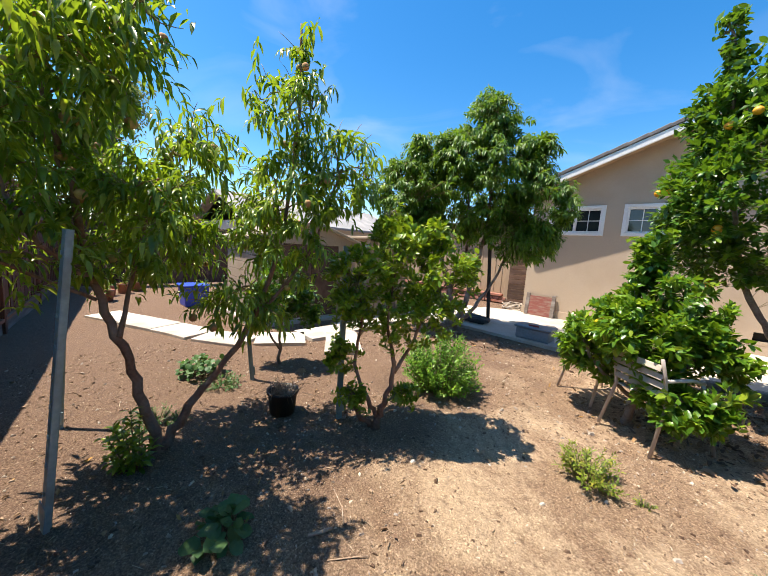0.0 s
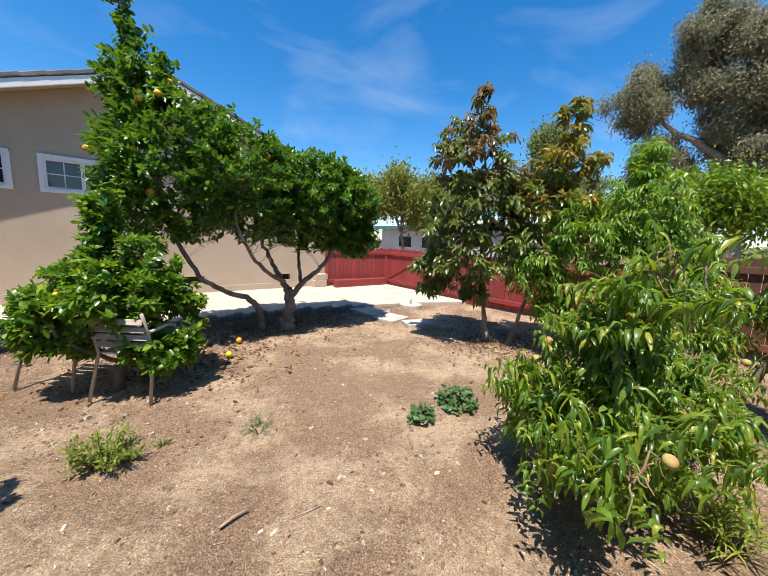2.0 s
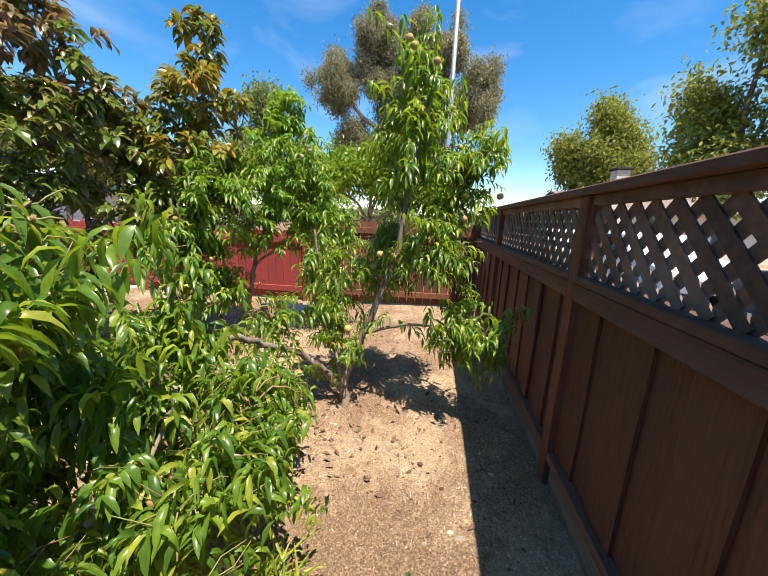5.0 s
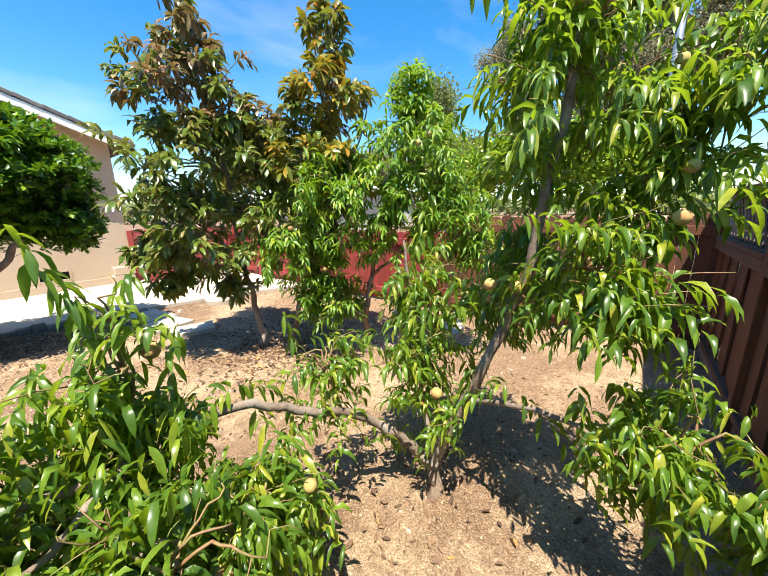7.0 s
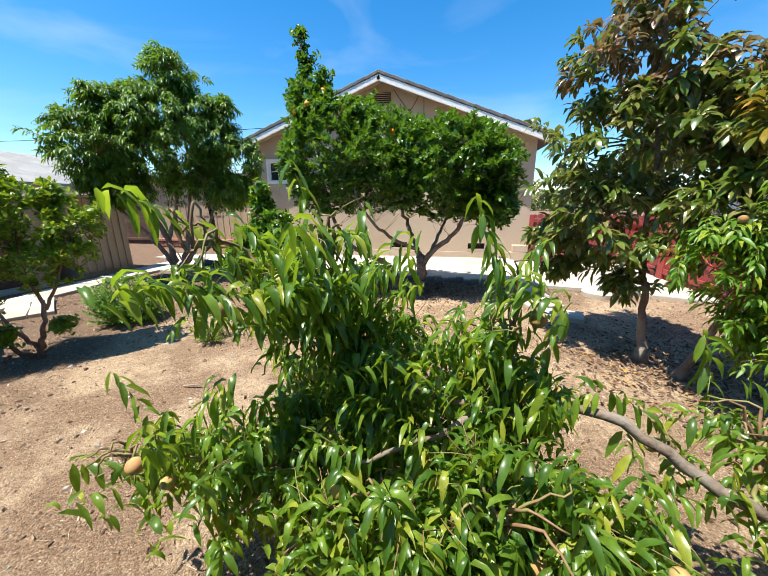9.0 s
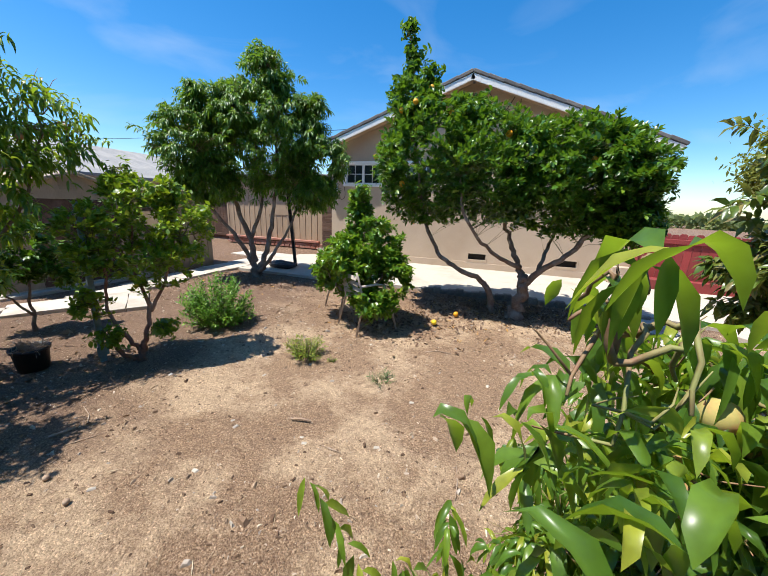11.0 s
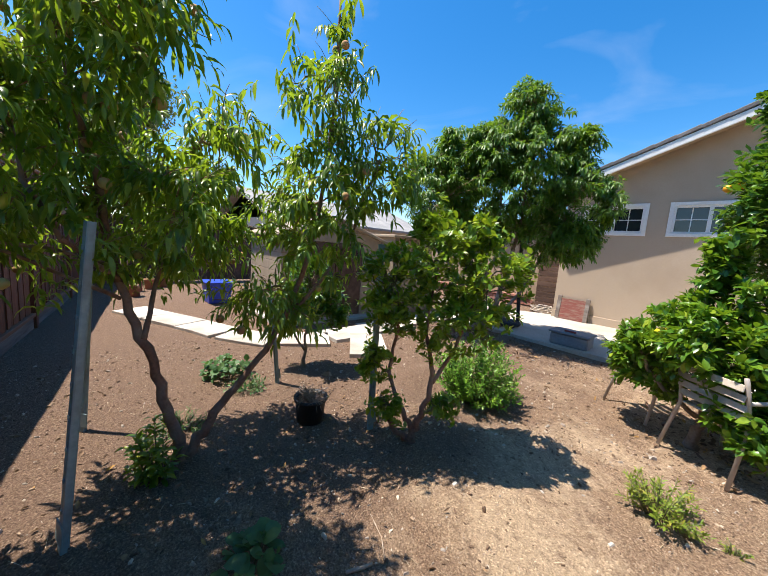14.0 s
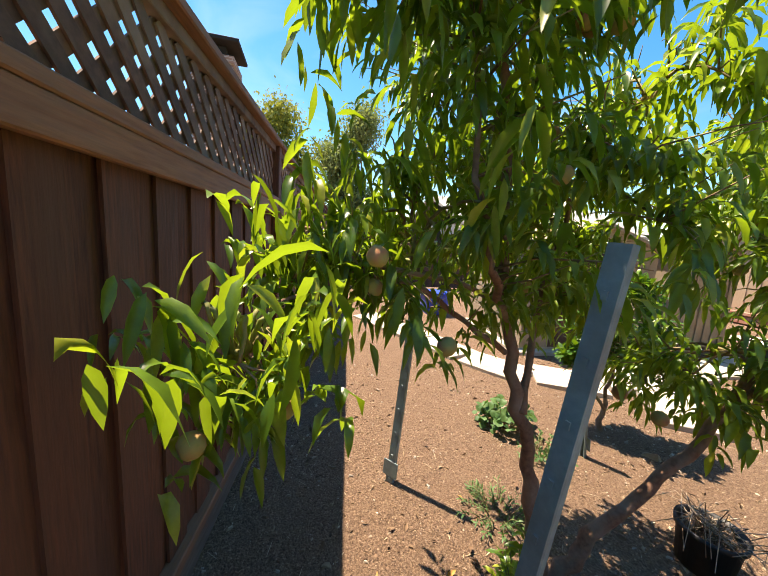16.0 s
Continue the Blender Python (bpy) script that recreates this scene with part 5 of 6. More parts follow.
# dwarf peach by the fence, with one long low limb
tree("dwarf_peach", "low peach tree with a long bent limb and ripening peaches", "tree", (1.84, -4.97),
     [([(1.84, -4.97, -0.04), (1.87, -4.95, 0.2), (1.93, -5.1, 0.6), (1.96, -5.3, 1.2), (1.95, -5.42, 1.9), (2.0, -5.45, 2.5)], 0.042, 0.014), ([(1.88, -4.93, 0.1), (1.78, -4.82, 0.3), (1.58, -4.7, 0.52), (1.33, -4.63, 0.67), (1.0, -4.57, 0.84), (0.7, -4.55, 0.8), (0.35, -4.55, 0.9), (0.1, -4.55, 1.15)], 0.032, 0.009), ([(1.87, -4.92, 0.2), (1.95, -4.8, 0.6), (2.0, -4.7, 1.0), (2.0, -4.65, 1.4)], 0.02, 0.007), ([(1.93, -5.1, 0.6), (1.8, -5.5, 0.75), (1.75, -5.85, 0.7)], 0.016, 0.006), ([(0.75, -4.4, 0.82), (0.5, -4.65, 0.8), (0.2, -4.8, 0.75)], 0.016, 0.006), ([(1.96, -5.3, 1.2), (2.1, -5.7, 1.6), (2.1, -5.95, 2.0)], 0.016, 0.006)],
     [((2.05, -5.4, 2.05), (0.46, 0.42, 0.5), 0.15), ((1.98, -5.42, 2.5), (0.26, 0.24, 0.3), 0.06), ((2.1, -5.85, 1.9), (0.34, 0.25, 0.4), 0.1), ((1.9, -5.6, 1.35), (0.34, 0.36, 0.28)), ((1.8, -5.9, 0.75), (0.26, 0.28, 0.3), 0.09), ((2.05, -4.75, 1.05), (0.26, 0.26, 0.35)),
      ((0.30, -4.5, 0.85), (0.42, 0.42, 0.36)), ((0.0, -4.55, 1.15), (0.22, 0.22, 0.32), 0.1), ((0.3, -4.9, 0.55), (0.42, 0.3, 0.32)), ((-0.12, -4.5, 0.55), (0.36, 0.34, 0.3)), ((0.7, -4.4, 0.8), (0.26, 0.24, 0.26)), ((0.65, -4.9, 0.7), (0.3, 0.26, 0.28)), ((0.15, -4.12, 0.5), (0.32, 0.26, 0.3), 0.12), ((-0.3, -4.78, 0.62), (0.34, 0.24, 0.24), 0.1), ((0.95, -4.75, 0.55), (0.3, 0.25, 0.25), 0.08),
      ((0.12, -4.7, 1.42), (0.1, 0.1, 0.18), 0.025), ((-0.26, -4.8, 1.4), (0.16, 0.1, 0.16), 0.025), ((-0.6, -4.85, 0.66), (0.2, 0.16, 0.14), 0.03), ((0.67, -4.55, 1.2), (0.09, 0.09, 0.28), 0.03), ((1.9, -4.85, 0.75), (0.3, 0.28, 0.42), 0.09), ((1.45, -4.55, 0.8), (0.3, 0.2, 0.25), 0.04), ((2.3, -5.2, 1.2), (0.35, 0.35, 0.4), 0.12)],
     1050, 18, 0.28, (0.108, 0.0245, 1.1, 0.55, 0.1), (M_BARK, M_PEACH), 41, 0.35, ("peach", FRUIT_MESH, 52, 0.06), 0.38, 0.0026)

# the avocado pair and the young peach behind it
tree("avocado_tree", "tall avocado tree with bronze new leaves at its top", "tree", (2.49, -2.22),
     [([(2.49, -2.22, -0.04), (2.45, -2.18, 0.5), (2.38, -2.1, 1.2), (2.32, -2.1, 2.2), (2.2, -2.05, 3.4)], 0.045, 0.012), ([(2.42, -2.15, 0.9), (2.1, -1.85, 1.3), (1.85, -1.6, 1.7)], 0.02, 0.008), ([(2.38, -2.1, 1.3), (2.65, -2.4, 1.7), (2.75, -2.5, 2.2)], 0.02, 0.008), ([(2.33, -2.1, 2.0), (2.0, -1.8, 2.4), (1.9, -1.7, 2.7)], 0.018, 0.007)],
     [((2.1, -1.9, 1.4), (0.72, 0.72, 0.5)), ((2.2, -2.0, 2.05), (0.78, 0.75, 0.55)), ((2.1, -1.95, 2.8), (0.6, 0.58, 0.55)), ((2.15, -2.05, 3.32), (0.3, 0.3, 0.4)), ((1.8, -1.6, 1.1), (0.35, 0.35, 0.4)), ((2.6, -2.4, 2.3), (0.35, 0.35, 0.45)), ((2.35, -2.1, 0.75), (0.25, 0.25, 0.2), 0.07)],
     440, 13, 0.13, AVO_LEAF, (M_BARK, M_AVO), 51, 0.45, None, 0.45, 0.005, 1.15, M_TWIG_GREEN, tops=((2.55, M_AVO_TOP, 0.75),))
tree("avocado_sapling", "young avocado tree with golden-orange new leaves", "tree", (2.75, -2.62),
     [([(2.61, -2.55, -0.04), (2.72, -2.6, 0.35), (2.9, -2.75, 1.2), (3.05, -2.9, 2.2), (3.1, -3.0, 3.1)], 0.04, 0.01), ([(2.9, -2.75, 1.2), (2.75, -2.55, 1.7), (2.65, -2.5, 2.1)], 0.016, 0.006), ([(3.0, -2.85, 1.8), (3.25, -3.15, 2.2), (3.3, -3.3, 2.6)], 0.016, 0.006)],
     [((2.95, -2.8, 2.05), (0.6, 0.6, 0.5)), ((3.05, -2.95, 2.7), (0.48, 0.46, 0.45)), ((3.1, -2.98, 3.3), (0.24, 0.24, 0.34)), ((2.75, -2.65, 1.45), (0.5, 0.5, 0.4))],
     270, 13, 0.13, AVO_LEAF, (M_BARK, M_AVO), 52, 0.4, None, 0.45, 0.005, 1.15, M_TWIG_GREEN, tops=((1.9, M_AVO_GOLD, 0.7),))
tree("young_peach", "bright green young peach tree with slender branches", "tree", (3.05, -3.4),
     [([(3.05, -3.4, -0.04), (3.05, -3.42, 0.4), (3.1, -3.5, 1.0), (3.3, -3.7, 1.8), (3.4, -3.85, 2.6)], 0.04, 0.01), ([(3.05, -3.4, 0.35), (2.75, -3.1, 0.8), (2.5, -2.9, 1.2)], 0.022, 0.008), ([(3.1, -3.5, 0.9), (3.4, -3.9, 1.3), (3.55, -4.2, 1.7)], 0.02, 0.007), ([(3.1, -3.5, 1.0), (2.95, -3.3, 1.6), (2.9, -3.2, 2.1)], 0.018, 0.007)],
     [((2.95, -3.3, 1.6), (0.66, 0.6, 0.62)), ((3.4, -3.85, 2.0), (0.62, 0.58, 0.6)), ((2.6, -2.95, 1.15), (0.5, 0.45, 0.45)), ((3.4, -3.8, 2.7), (0.26, 0.26, 0.35)), ((3.5, -4.25, 1.4), (0.55, 0.5, 0.45)), ((2.8, -3.15, 0.65), (0.45, 0.4, 0.28))],
     680, 16, 0.28, (0.125, 0.029, 0.75, 0.4, 0.1), (M_BARK_RED, M_BRIGHT), 55, 0.4, ("peach", FRUIT_MESH, 12, 0.05), 0.38, 0.0035)


def clump(name, label, category, at, r, h, n, per, leaf, mat, seed, flat=0.5, widest=0.4, span=0.1):
    """A low plant: many short stems with leaves."""
    rng = np.random.default_rng(seed)
    root = thing(name, (*at, 0), label, category)
    a, q = rng.uniform(0, 6.283, n), np.sqrt(rng.random(n))
    z = h * (0.25 + 0.75 * rng.random(n)) * (1 - flat * q * q)
    tips = np.stack([at[0] + r * q * np.cos(a), at[1] + r * q * np.sin(a), z], 1)
    feet = np.stack([at[0] + 0.35 * r * q * np.cos(a), at[1] + 0.35 * r * q * np.sin(a), np.full(n, -0.01)], 1)
    part("stem_growth", tubes("stems", [([f, f * 0.5 + t * 0.5 + (0, 0, 0.02), t], [0.0035, 0.003, 0.0015]) for f, t in zip(feet, tips)], M_TWIG_GREEN, 4), M_TWIG_GREEN, root)["kind"] = "stuff"
    tagged(part("foliage", leaves_mesh("leaves", *leaf_sprays(tips, feet, per, span, rng, leaf), mat, widest), mat, root), kind="stuff")
    return root


clump("herb_bush", "dense bright green leafy herb bush", "bush", (-3.70, -2.12), 0.46, 0.72, 260, 18, (0.055, 0.02, 0.2, 0.25, 0.2), M_HERB, 61, 0.45, 0.4, 0.28)
clump("weed", "yellow-green low weed in the dry soil", "weed", (-2.16, -2.5), 0.24, 0.26, 60, 12, (0.045, 0.013, 0.2, 0.2, 0.3), M_WEED, 62, 0.4, 0.4, 0.12)
clump("weed", "tiny yellow-green weed in the dry soil", "weed", (-1.84, -2.52), 0.07, 0.07, 10, 8, (0.03, 0.01, 0.2, 0.2, 0.3), M_WEED, 63)
clump("squash_plant", "small squash plant with broad lobed leaves", "plant", (-0.1, -3.32), 0.12, 0.16, 34, 3, (0.045, 0.045, 0.3, 0.15, 0.2), M_SQUASH, 64, 0.5, 0.5, 0.04)
clump("squash_plant", "spreading squash plant with broad lobed leaves", "plant", (0.36, -3.33), 0.2, 0.18, 80, 3, (0.05, 0.05, 0.3, 0.15, 0.2), M_SQUASH, 65, 0.5, 0.5, 0.04)
clump("squash_plant", "squash plant with broad leaves by the path", "plant", (-5.58, -3.97), 0.22, 0.26, 50, 3, (0.075, 0.07, 0.3, 0.15, 0.2), M_SQUASH, 66, 0.5, 0.5, 0.04)
clump("squash_seedling", "squash seedling in the shade of the peach tree", "plant", (-3.37, -4.53), 0.14, 0.16, 14, 3, (0.10, 0.08, 0.3, 0.15, 0.3), M_SQUASH, 67, 0.5, 0.5, 0.03)
clump("weed", "grey-green feathery weed in the soil", "weed", (-4.75, -4.55), 0.25, 0.14, 40, 10, (0.04, 0.01, 0.2, 0.2, 0.3), M_SQUASH, 68)
clump("root_sprout", "leafy sprout at the foot of the peach tree", "plant", (-4.25, -4.75), 0.16, 0.4, 26, 9, (0.08, 0.028, 0.4, 0.3, 0.1), M_PEACH, 69, 0.2, 0.4, 0.15)
clump("grass_tuft", "tuft of pale green grass", "grass", (0.35, -5.1), 0.13, 0.22, 40, 4, (0.18, 0.012, 0.4, 0.3, 0.5), M_WEED, 70, 0.2, 0.3, 0.06)
clump("grass_tuft", "thin tuft of dry grass", "grass", (-1.24, -2.68), 0.13, 0.07, 22, 4, (0.07, 0.006, 0.3, 0.3, 0.4), M_SQUASH, 71, 0.2, 0.3, 0.04)
clump("weed", "small green weed near the fence", "weed", (0.55, -5.6), 0.07, 0.06, 9, 7, (0.03, 0.012, 0.2, 0.2, 0.3), M_SQUASH, 72)
clump("weed", "low green weeds near the stakes", "weed", (-5.2, -3.9), 0.22, 0.12, 30, 8, (0.045, 0.018, 0.2, 0.2, 0.3), M_SQUASH, 73)


# ---- things in the yard ----
def stake(at, lean, height, label):
    s = thing("garden_stake", (*at, 0), label, "stake", "green tree stakes")
    top = Vector((at[0] + lean[0], at[1] + lean[1], height))
    base = Vector((at[0], at[1], -0.08))
    ln = (top - base).length
    m = Matrix.Translation(base) @ (top - base).to_track_quat("Z", "Y").to_matrix().to_4x4() @ Matrix.Rotation(radians(215), 4, "Z")
    bm = prism([(-0.024, -0.012), (0.024, -0.012), (0.026, -0.006), (0.026, 0.012), (0.020, 0.012), (0.020, -0.004), (0.003, -0.007), (0.003, 0.024), (-0.003, 0.024), (-0.003, -0.007), (-0.020, -0.004), (-0.020, 0.012), (-0.026, 0.012), (-0.026, -0.006)], 0, ln)
    bmesh.ops.transform(bm, matrix=m, verts=bm.verts)
    part("post", bm, M_STAKE, s)
    part("spade_plate", boxes((-0.05, 0.05, -0.018, -0.0125, 0.14, 0.24), bevel=0.002, m=m), M_STAKE, s)
    for k in range(9):
        part("stud", boxes((-0.006, 0.006, -0.018, -0.0125, ln - 0.12 - k * 0.15, ln - 0.10 - k * 0.15), m=m), M_STAKE, s)
    return s


stake((-3.96, -5.17), (0.06, 0.15), 1.52, "tall green steel stake leaning beside the peach tree")
stake((-3.90, -3.36), (-0.1, 0.07), 1.52, "green steel stake beside the mandarin tree")
stake((-5.12, -3.6), (-0.05, -0.07), 0.9, "green steel stake beside the young citrus")
stake((-5.08, -5.11), (-0.01, 0.08), 1.2, "green steel stake near the fence")


def flower_pot(at, r, h, label, mat=M_BLACK):
    p = thing("plant_pot", (*at, 0), label, "pot")
    seg = 28
    prof = [(r * 0.78, 0.0), (r * 0.92, h * 0.86), (r, h * 0.87), (r * 1.02, h), (r * 0.94, h), (r * 0.86, h * 0.8)]
    v = [(at[0] + q * math.cos(2 * math.pi * k / seg), at[1] + q * math.sin(2 * math.pi * k / seg), z) for q, z in prof for k in range(seg)]
    f = [(i * seg + k, i * seg + (k + 1) % seg, (i + 1) * seg + (k + 1) % seg, (i + 1) * seg + k) for i in range(len(prof) - 1) for k in range(seg)]
    f.append(tuple(range(seg - 1, -1, -1)))
    part("pot", data_mesh("pot", v, f, mat, True), mat, p)
    bm = bmesh.new()
    bmesh.ops.create_circle(bm, cap_ends=True, segments=seg, radius=r * 0.87, matrix=Matrix.Translation((at[0], at[1], h * 0.8)))
    part("soil", bm, M_DIRT, p)
    return p


pot = flower_pot((-4.32, -3.68), 0.138, 0.21, "black plastic nursery pot with dry soil and dead stems")
rng = np.random.default_rng(5)
dead = [([(-4.32 + rng.normal(0, 0.05), -3.68 + rng.normal(0, 0.05), 0.16), (-4.32 + rng.normal(0, 0.08), -3.68 + rng.normal(0, 0.08), 0.24 + rng.uniform(0, 0.05)), (-4.28 + rng.normal(0, 0.12), -3.72 + rng.normal(0, 0.12), 0.2 + rng.uniform(-0.05, 0.06))], [0.003, 0.0025, 0.0015]) for _ in range(46)]
part("dead_growth", tubes("dead_stems", dead, M_CHIP, 4), M_CHIP, pot, "tangle of straw-coloured dead stems")


def garden_chair(at, turn, label):
    c = thing("garden_chair", (*at, 0), label, "chair")
    m = pose(*at, 0, 0, 0, turn)
    for sx in (-0.24, 0.24):
        part("leg", tubes("leg", [([m @ Vector(q) for q in ((sx * 1.12, -0.30, -0.01), (sx, -0.2, 0.40), (sx, -0.24, 0.62), (sx, -0.30, 0.80))], [0.014] * 4)], M_LEG, 8), M_LEG, c)
        part("leg", tubes("leg", [([m @ Vector(q) for q in ((sx * 1.12, 0.30, -0.01), (sx, 0.2, 0.40), (sx, 0.1, 0.60))], [0.014] * 3)], M_LEG, 8), M_LEG, c)
        part("armrest", tubes("armrest", [([m @ Vector(q) for q in ((sx, -0.24, 0.62), (sx, 0.0, 0.63), (sx, 0.12, 0.60))], [0.016] * 3)], M_LEG, 8), M_LEG, c)
    for k in range(5):
        part("seat_slat", boxes((-0.24, 0.24, -0.2 + k * 0.085, -0.135 + k * 0.085, 0.40, 0.415), bevel=0.004, m=m), M_CHAIR, c)
    for k in range(4):
        part("back_slat", boxes((-0.24, 0.24, -0.007, 0.007, -0.026, 0.026), bevel=0.004, m=m @ pose(0, -0.225 - k * 0.024, 0.50 + k * 0.075, -18)), M_CHAIR, c)
    return c


garden_chair((-1.90, -1.38), -39, "old slatted garden chair overgrown by the lemon bush")
garden_chair((-2.45, -0.74), -39, "second slatted garden chair half hidden in the lemon bush")

crate = thing("storage_box", (-3.75, 1.0, 0.06), "blue-grey plastic storage box on the patio edge", "box")
part("tub", boxes((-4.06, -3.48, 0.83, 1.18, 0.061, 0.26), bevel=0.02), M_GREYBLUE, crate)
part("lid", boxes((-4.09, -3.45, 0.8, 1.21, 0.262, 0.30), bevel=0.014), M_GREYBLUE, crate)
part("handle", boxes((-3.86, -3.68, 0.88, 0.91, 0.302, 0.33), bevel=0.006), M_RED, crate, "red carrying handle")
board = thing("weathered_board", (-4.6, 3.6, 0), "weathered red-painted wooden hatch leaning on the wall", "board")
bmx = pose(-4.58, 3.53, 0.065, -9)
part("panel", boxes((-0.27, 0.27, -0.012, 0.008, 0.0, 0.50), m=bmx), surface("faded_red_board", (0.25, 0.075, 0.055), (0.17, 0.05, 0.04), (0.25, 0.17, 0.13), 5, 20, 0.85, 0.4, 0.004, stretch=(1, 4, 5)), board)
for x in (-0.31, 0.31):
    part("stile", boxes((x - 0.045, x + 0.045, -0.022, 0.012, 0.0, 0.56), bevel=0.005, m=bmx), M_KICK, board)
hose = new("garden_hose", tubes("garden_hose", [(smooth_line([(-5.45 + (0.16 + 0.018 * (k % 5)) * math.cos(k * 0.75) * 1.3, 4.0 + (0.16 + 0.018 * (k % 4)) * math.sin(k * 0.75), 0.03 + 0.0042 * k) for k in range(46)], 3), [0.013] * 136)], M_CHAIR, 6))
tagged(hose, "coiled grey-brown garden hose by the side gate", "hose")
beam = part("leaning_post", boxes((-0.035, 0.035, -0.035, 0.035, 0, 2.1), bevel=0.005, m=pose(-4.98, 1.6, 0.06, 1, -4, 20)), M_BLACK, None)
tagged(beam, "dark upright post propping the nectarine tree", "post")
bag = thing("dark_bag", (-5.0, 1.35, 0.06), "dark plastic sacks lying on the patio edge", "bag")
bm = bmesh.new()
bmesh.ops.create_icosphere(bm, subdivisions=3, radius=1.0)
for v in bm.verts:
    q = v.co.copy()
    v.co = Vector((-5.15 + q.x * 0.36, 1.3 + q.y * 0.2, max(0.062, 0.13 + q.z * 0.09 + 0.05 * noise.noise(q * 2.5))))
part("sack", bm, M_BLACK, bag)
bin_ = thing("recycling_bin", (-9.7, -2.95, 0), "bright blue plastic recycling tub", "bin")
bm = bmesh.new()
bmesh.ops.create_cone(bm, segments=4, radius1=0.30, radius2=0.36, depth=0.45, cap_ends=True, matrix=pose(-9.7, -2.95, 0.225, 0, 0, 45))
bmesh.ops.bevel(bm, geom=list(bm.edges), offset=0.02, segments=2, affect="EDGES", profile=0.5)
part("tub", bm, M_BLUE, bin_)
part("rim", boxes((-9.98, -9.42, -3.23, -2.67, 0.44, 0.475), bevel=0.012), M_BLUE, bin_)
for i, (x, y, r) in enumerate(((-11.9, -3.9, 0.14), (-11.6, -4.2, 0.13), (-12.2, -3.6, 0.15), (-10.9, -4.3, 0.12))):
    flower_pot((x, y), r, 0.25, "terracotta flower pot on the soil", M_BRICK)
    clump("potted_plant", "small green plant in a terracotta pot", "plant", (x, y), 0.14, 0.5, 14, 8, (0.08, 0.03, 0.3, 0.2, 0.2), M_LIME, 90 + i, 0.2, 0.4, 0.15)
stick = new("stick", tubes("stick", [([(-1.69, -3.47, 0.02), (-1.61, -3.45, 0.028), (-1.54, -3.44, 0.02)], [0.007, 0.009, 0.006])], M_CHIP, 6))
tagged(stick, "short pale broken stick on the soil", "stick")
for pts, r in ((((-3.07, -4.2), (-3.04, -4.13), (-3.02, -4.08)), 0.009), (((-1.37, -3.61), (-1.28, -3.63), (-1.2, -3.64)), 0.003), (((-0.47, -3.47), (-0.45, -3.6), (-0.45, -3.73)), 0.003), (((-2.9, -4.2), (-2.82, -4.1), (-2.77, -4.05)), 0.003), (((-0.2, -4.0), (-0.1, -3.86), (-0.06, -3.8)), 0.003), (((-3.25, -3.9), (-3.1, -3.95), (-3.0, -4.02)), 0.003), (((-1.0, -1.9), (-0.86, -1.82), (-0.7, -1.85)), 0.004)):
    o = new("stick", tubes("stick", [([(x, y, ground_height(x, y) + r + 0.004 * k) for k, (x, y) in enumerate(pts)], [r, r * 1.1, r * 0.8])], M_CHIP, 6))
    tagged(o, "pale dry stick lying on the soil", "stick", "sticks on the soil")
PIT_MESH = ball_mesh("dry_fruit", 0.017, M_CHIP, 1.05, 0.15)
for x, y in ((-2.38, -4.47), (-2.67, -4.41), (-1.2, -1.6)):
    o = new("dry_fruit", PIT_MESH)
    o.location = (x, y, ground_height(x, y) + 0.018)
    tagged(o, "shrivelled brown fruit on the soil", "fruit", "dry fruits on the soil")
CHIP_MESH = data_mesh("shard", [(-0.03, -0.014, 0), (0.028, -0.018, 0), (0.034, 0.012, 0), (-0.02, 0.02, 0), (-0.024, -0.01, 0.012), (0.022, -0.012, 0.014), (0.026, 0.008, 0.01), (-0.016, 0.014, 0.013)], [(4, 5, 6, 7), (0, 1, 5, 4), (1, 2, 6, 5), (2, 3, 7, 6), (3, 0, 4, 7)], M_PAVER)
shard_rng = random.Random(77)
for x, y in ((-2.01, -3.68), (-1.47, -3.64), (-1.95, -4.07), (-2.36, -4.37), (-2.08, -3.63), (-1.52, -3.59), (-2.3, -3.0), (-0.9, -2.9), (-0.3, -2.4), (-1.0, -3.5), (0.4, -3.9), (-2.7, -2.9), (-3.1, -3.3), (0.9, -3.6)):
    o = new("stone_chip", CHIP_MESH)
    o.matrix_basis = pose(x, y, ground_height(x, y) - 0.001, shard_rng.uniform(-12, 12), shard_rng.uniform(-12, 12), shard_rng.uniform(0, 360)) @ Matrix.Diagonal((*[shard_rng.uniform(0.45, 0.8)] * 3, 1))
    tagged(o, "small white stone chip on the soil", "stone", "white chips on the soil")
for i, (x, y) in enumerate(((-1.05, -0.95), (-0.8, -0.45))):
    o = new("fallen_lemon" if i == 0 else "fallen_orange", LEMON_MESH if i == 0 else ORANGE_MESH)
    o.location, o.rotation_euler = (x, y, 0.03), (1.3, 0.2, i)
    tagged(o, "bright yellow fallen lemon in the leaf litter" if i == 0 else "fallen orange in the leaf litter", "fruit")


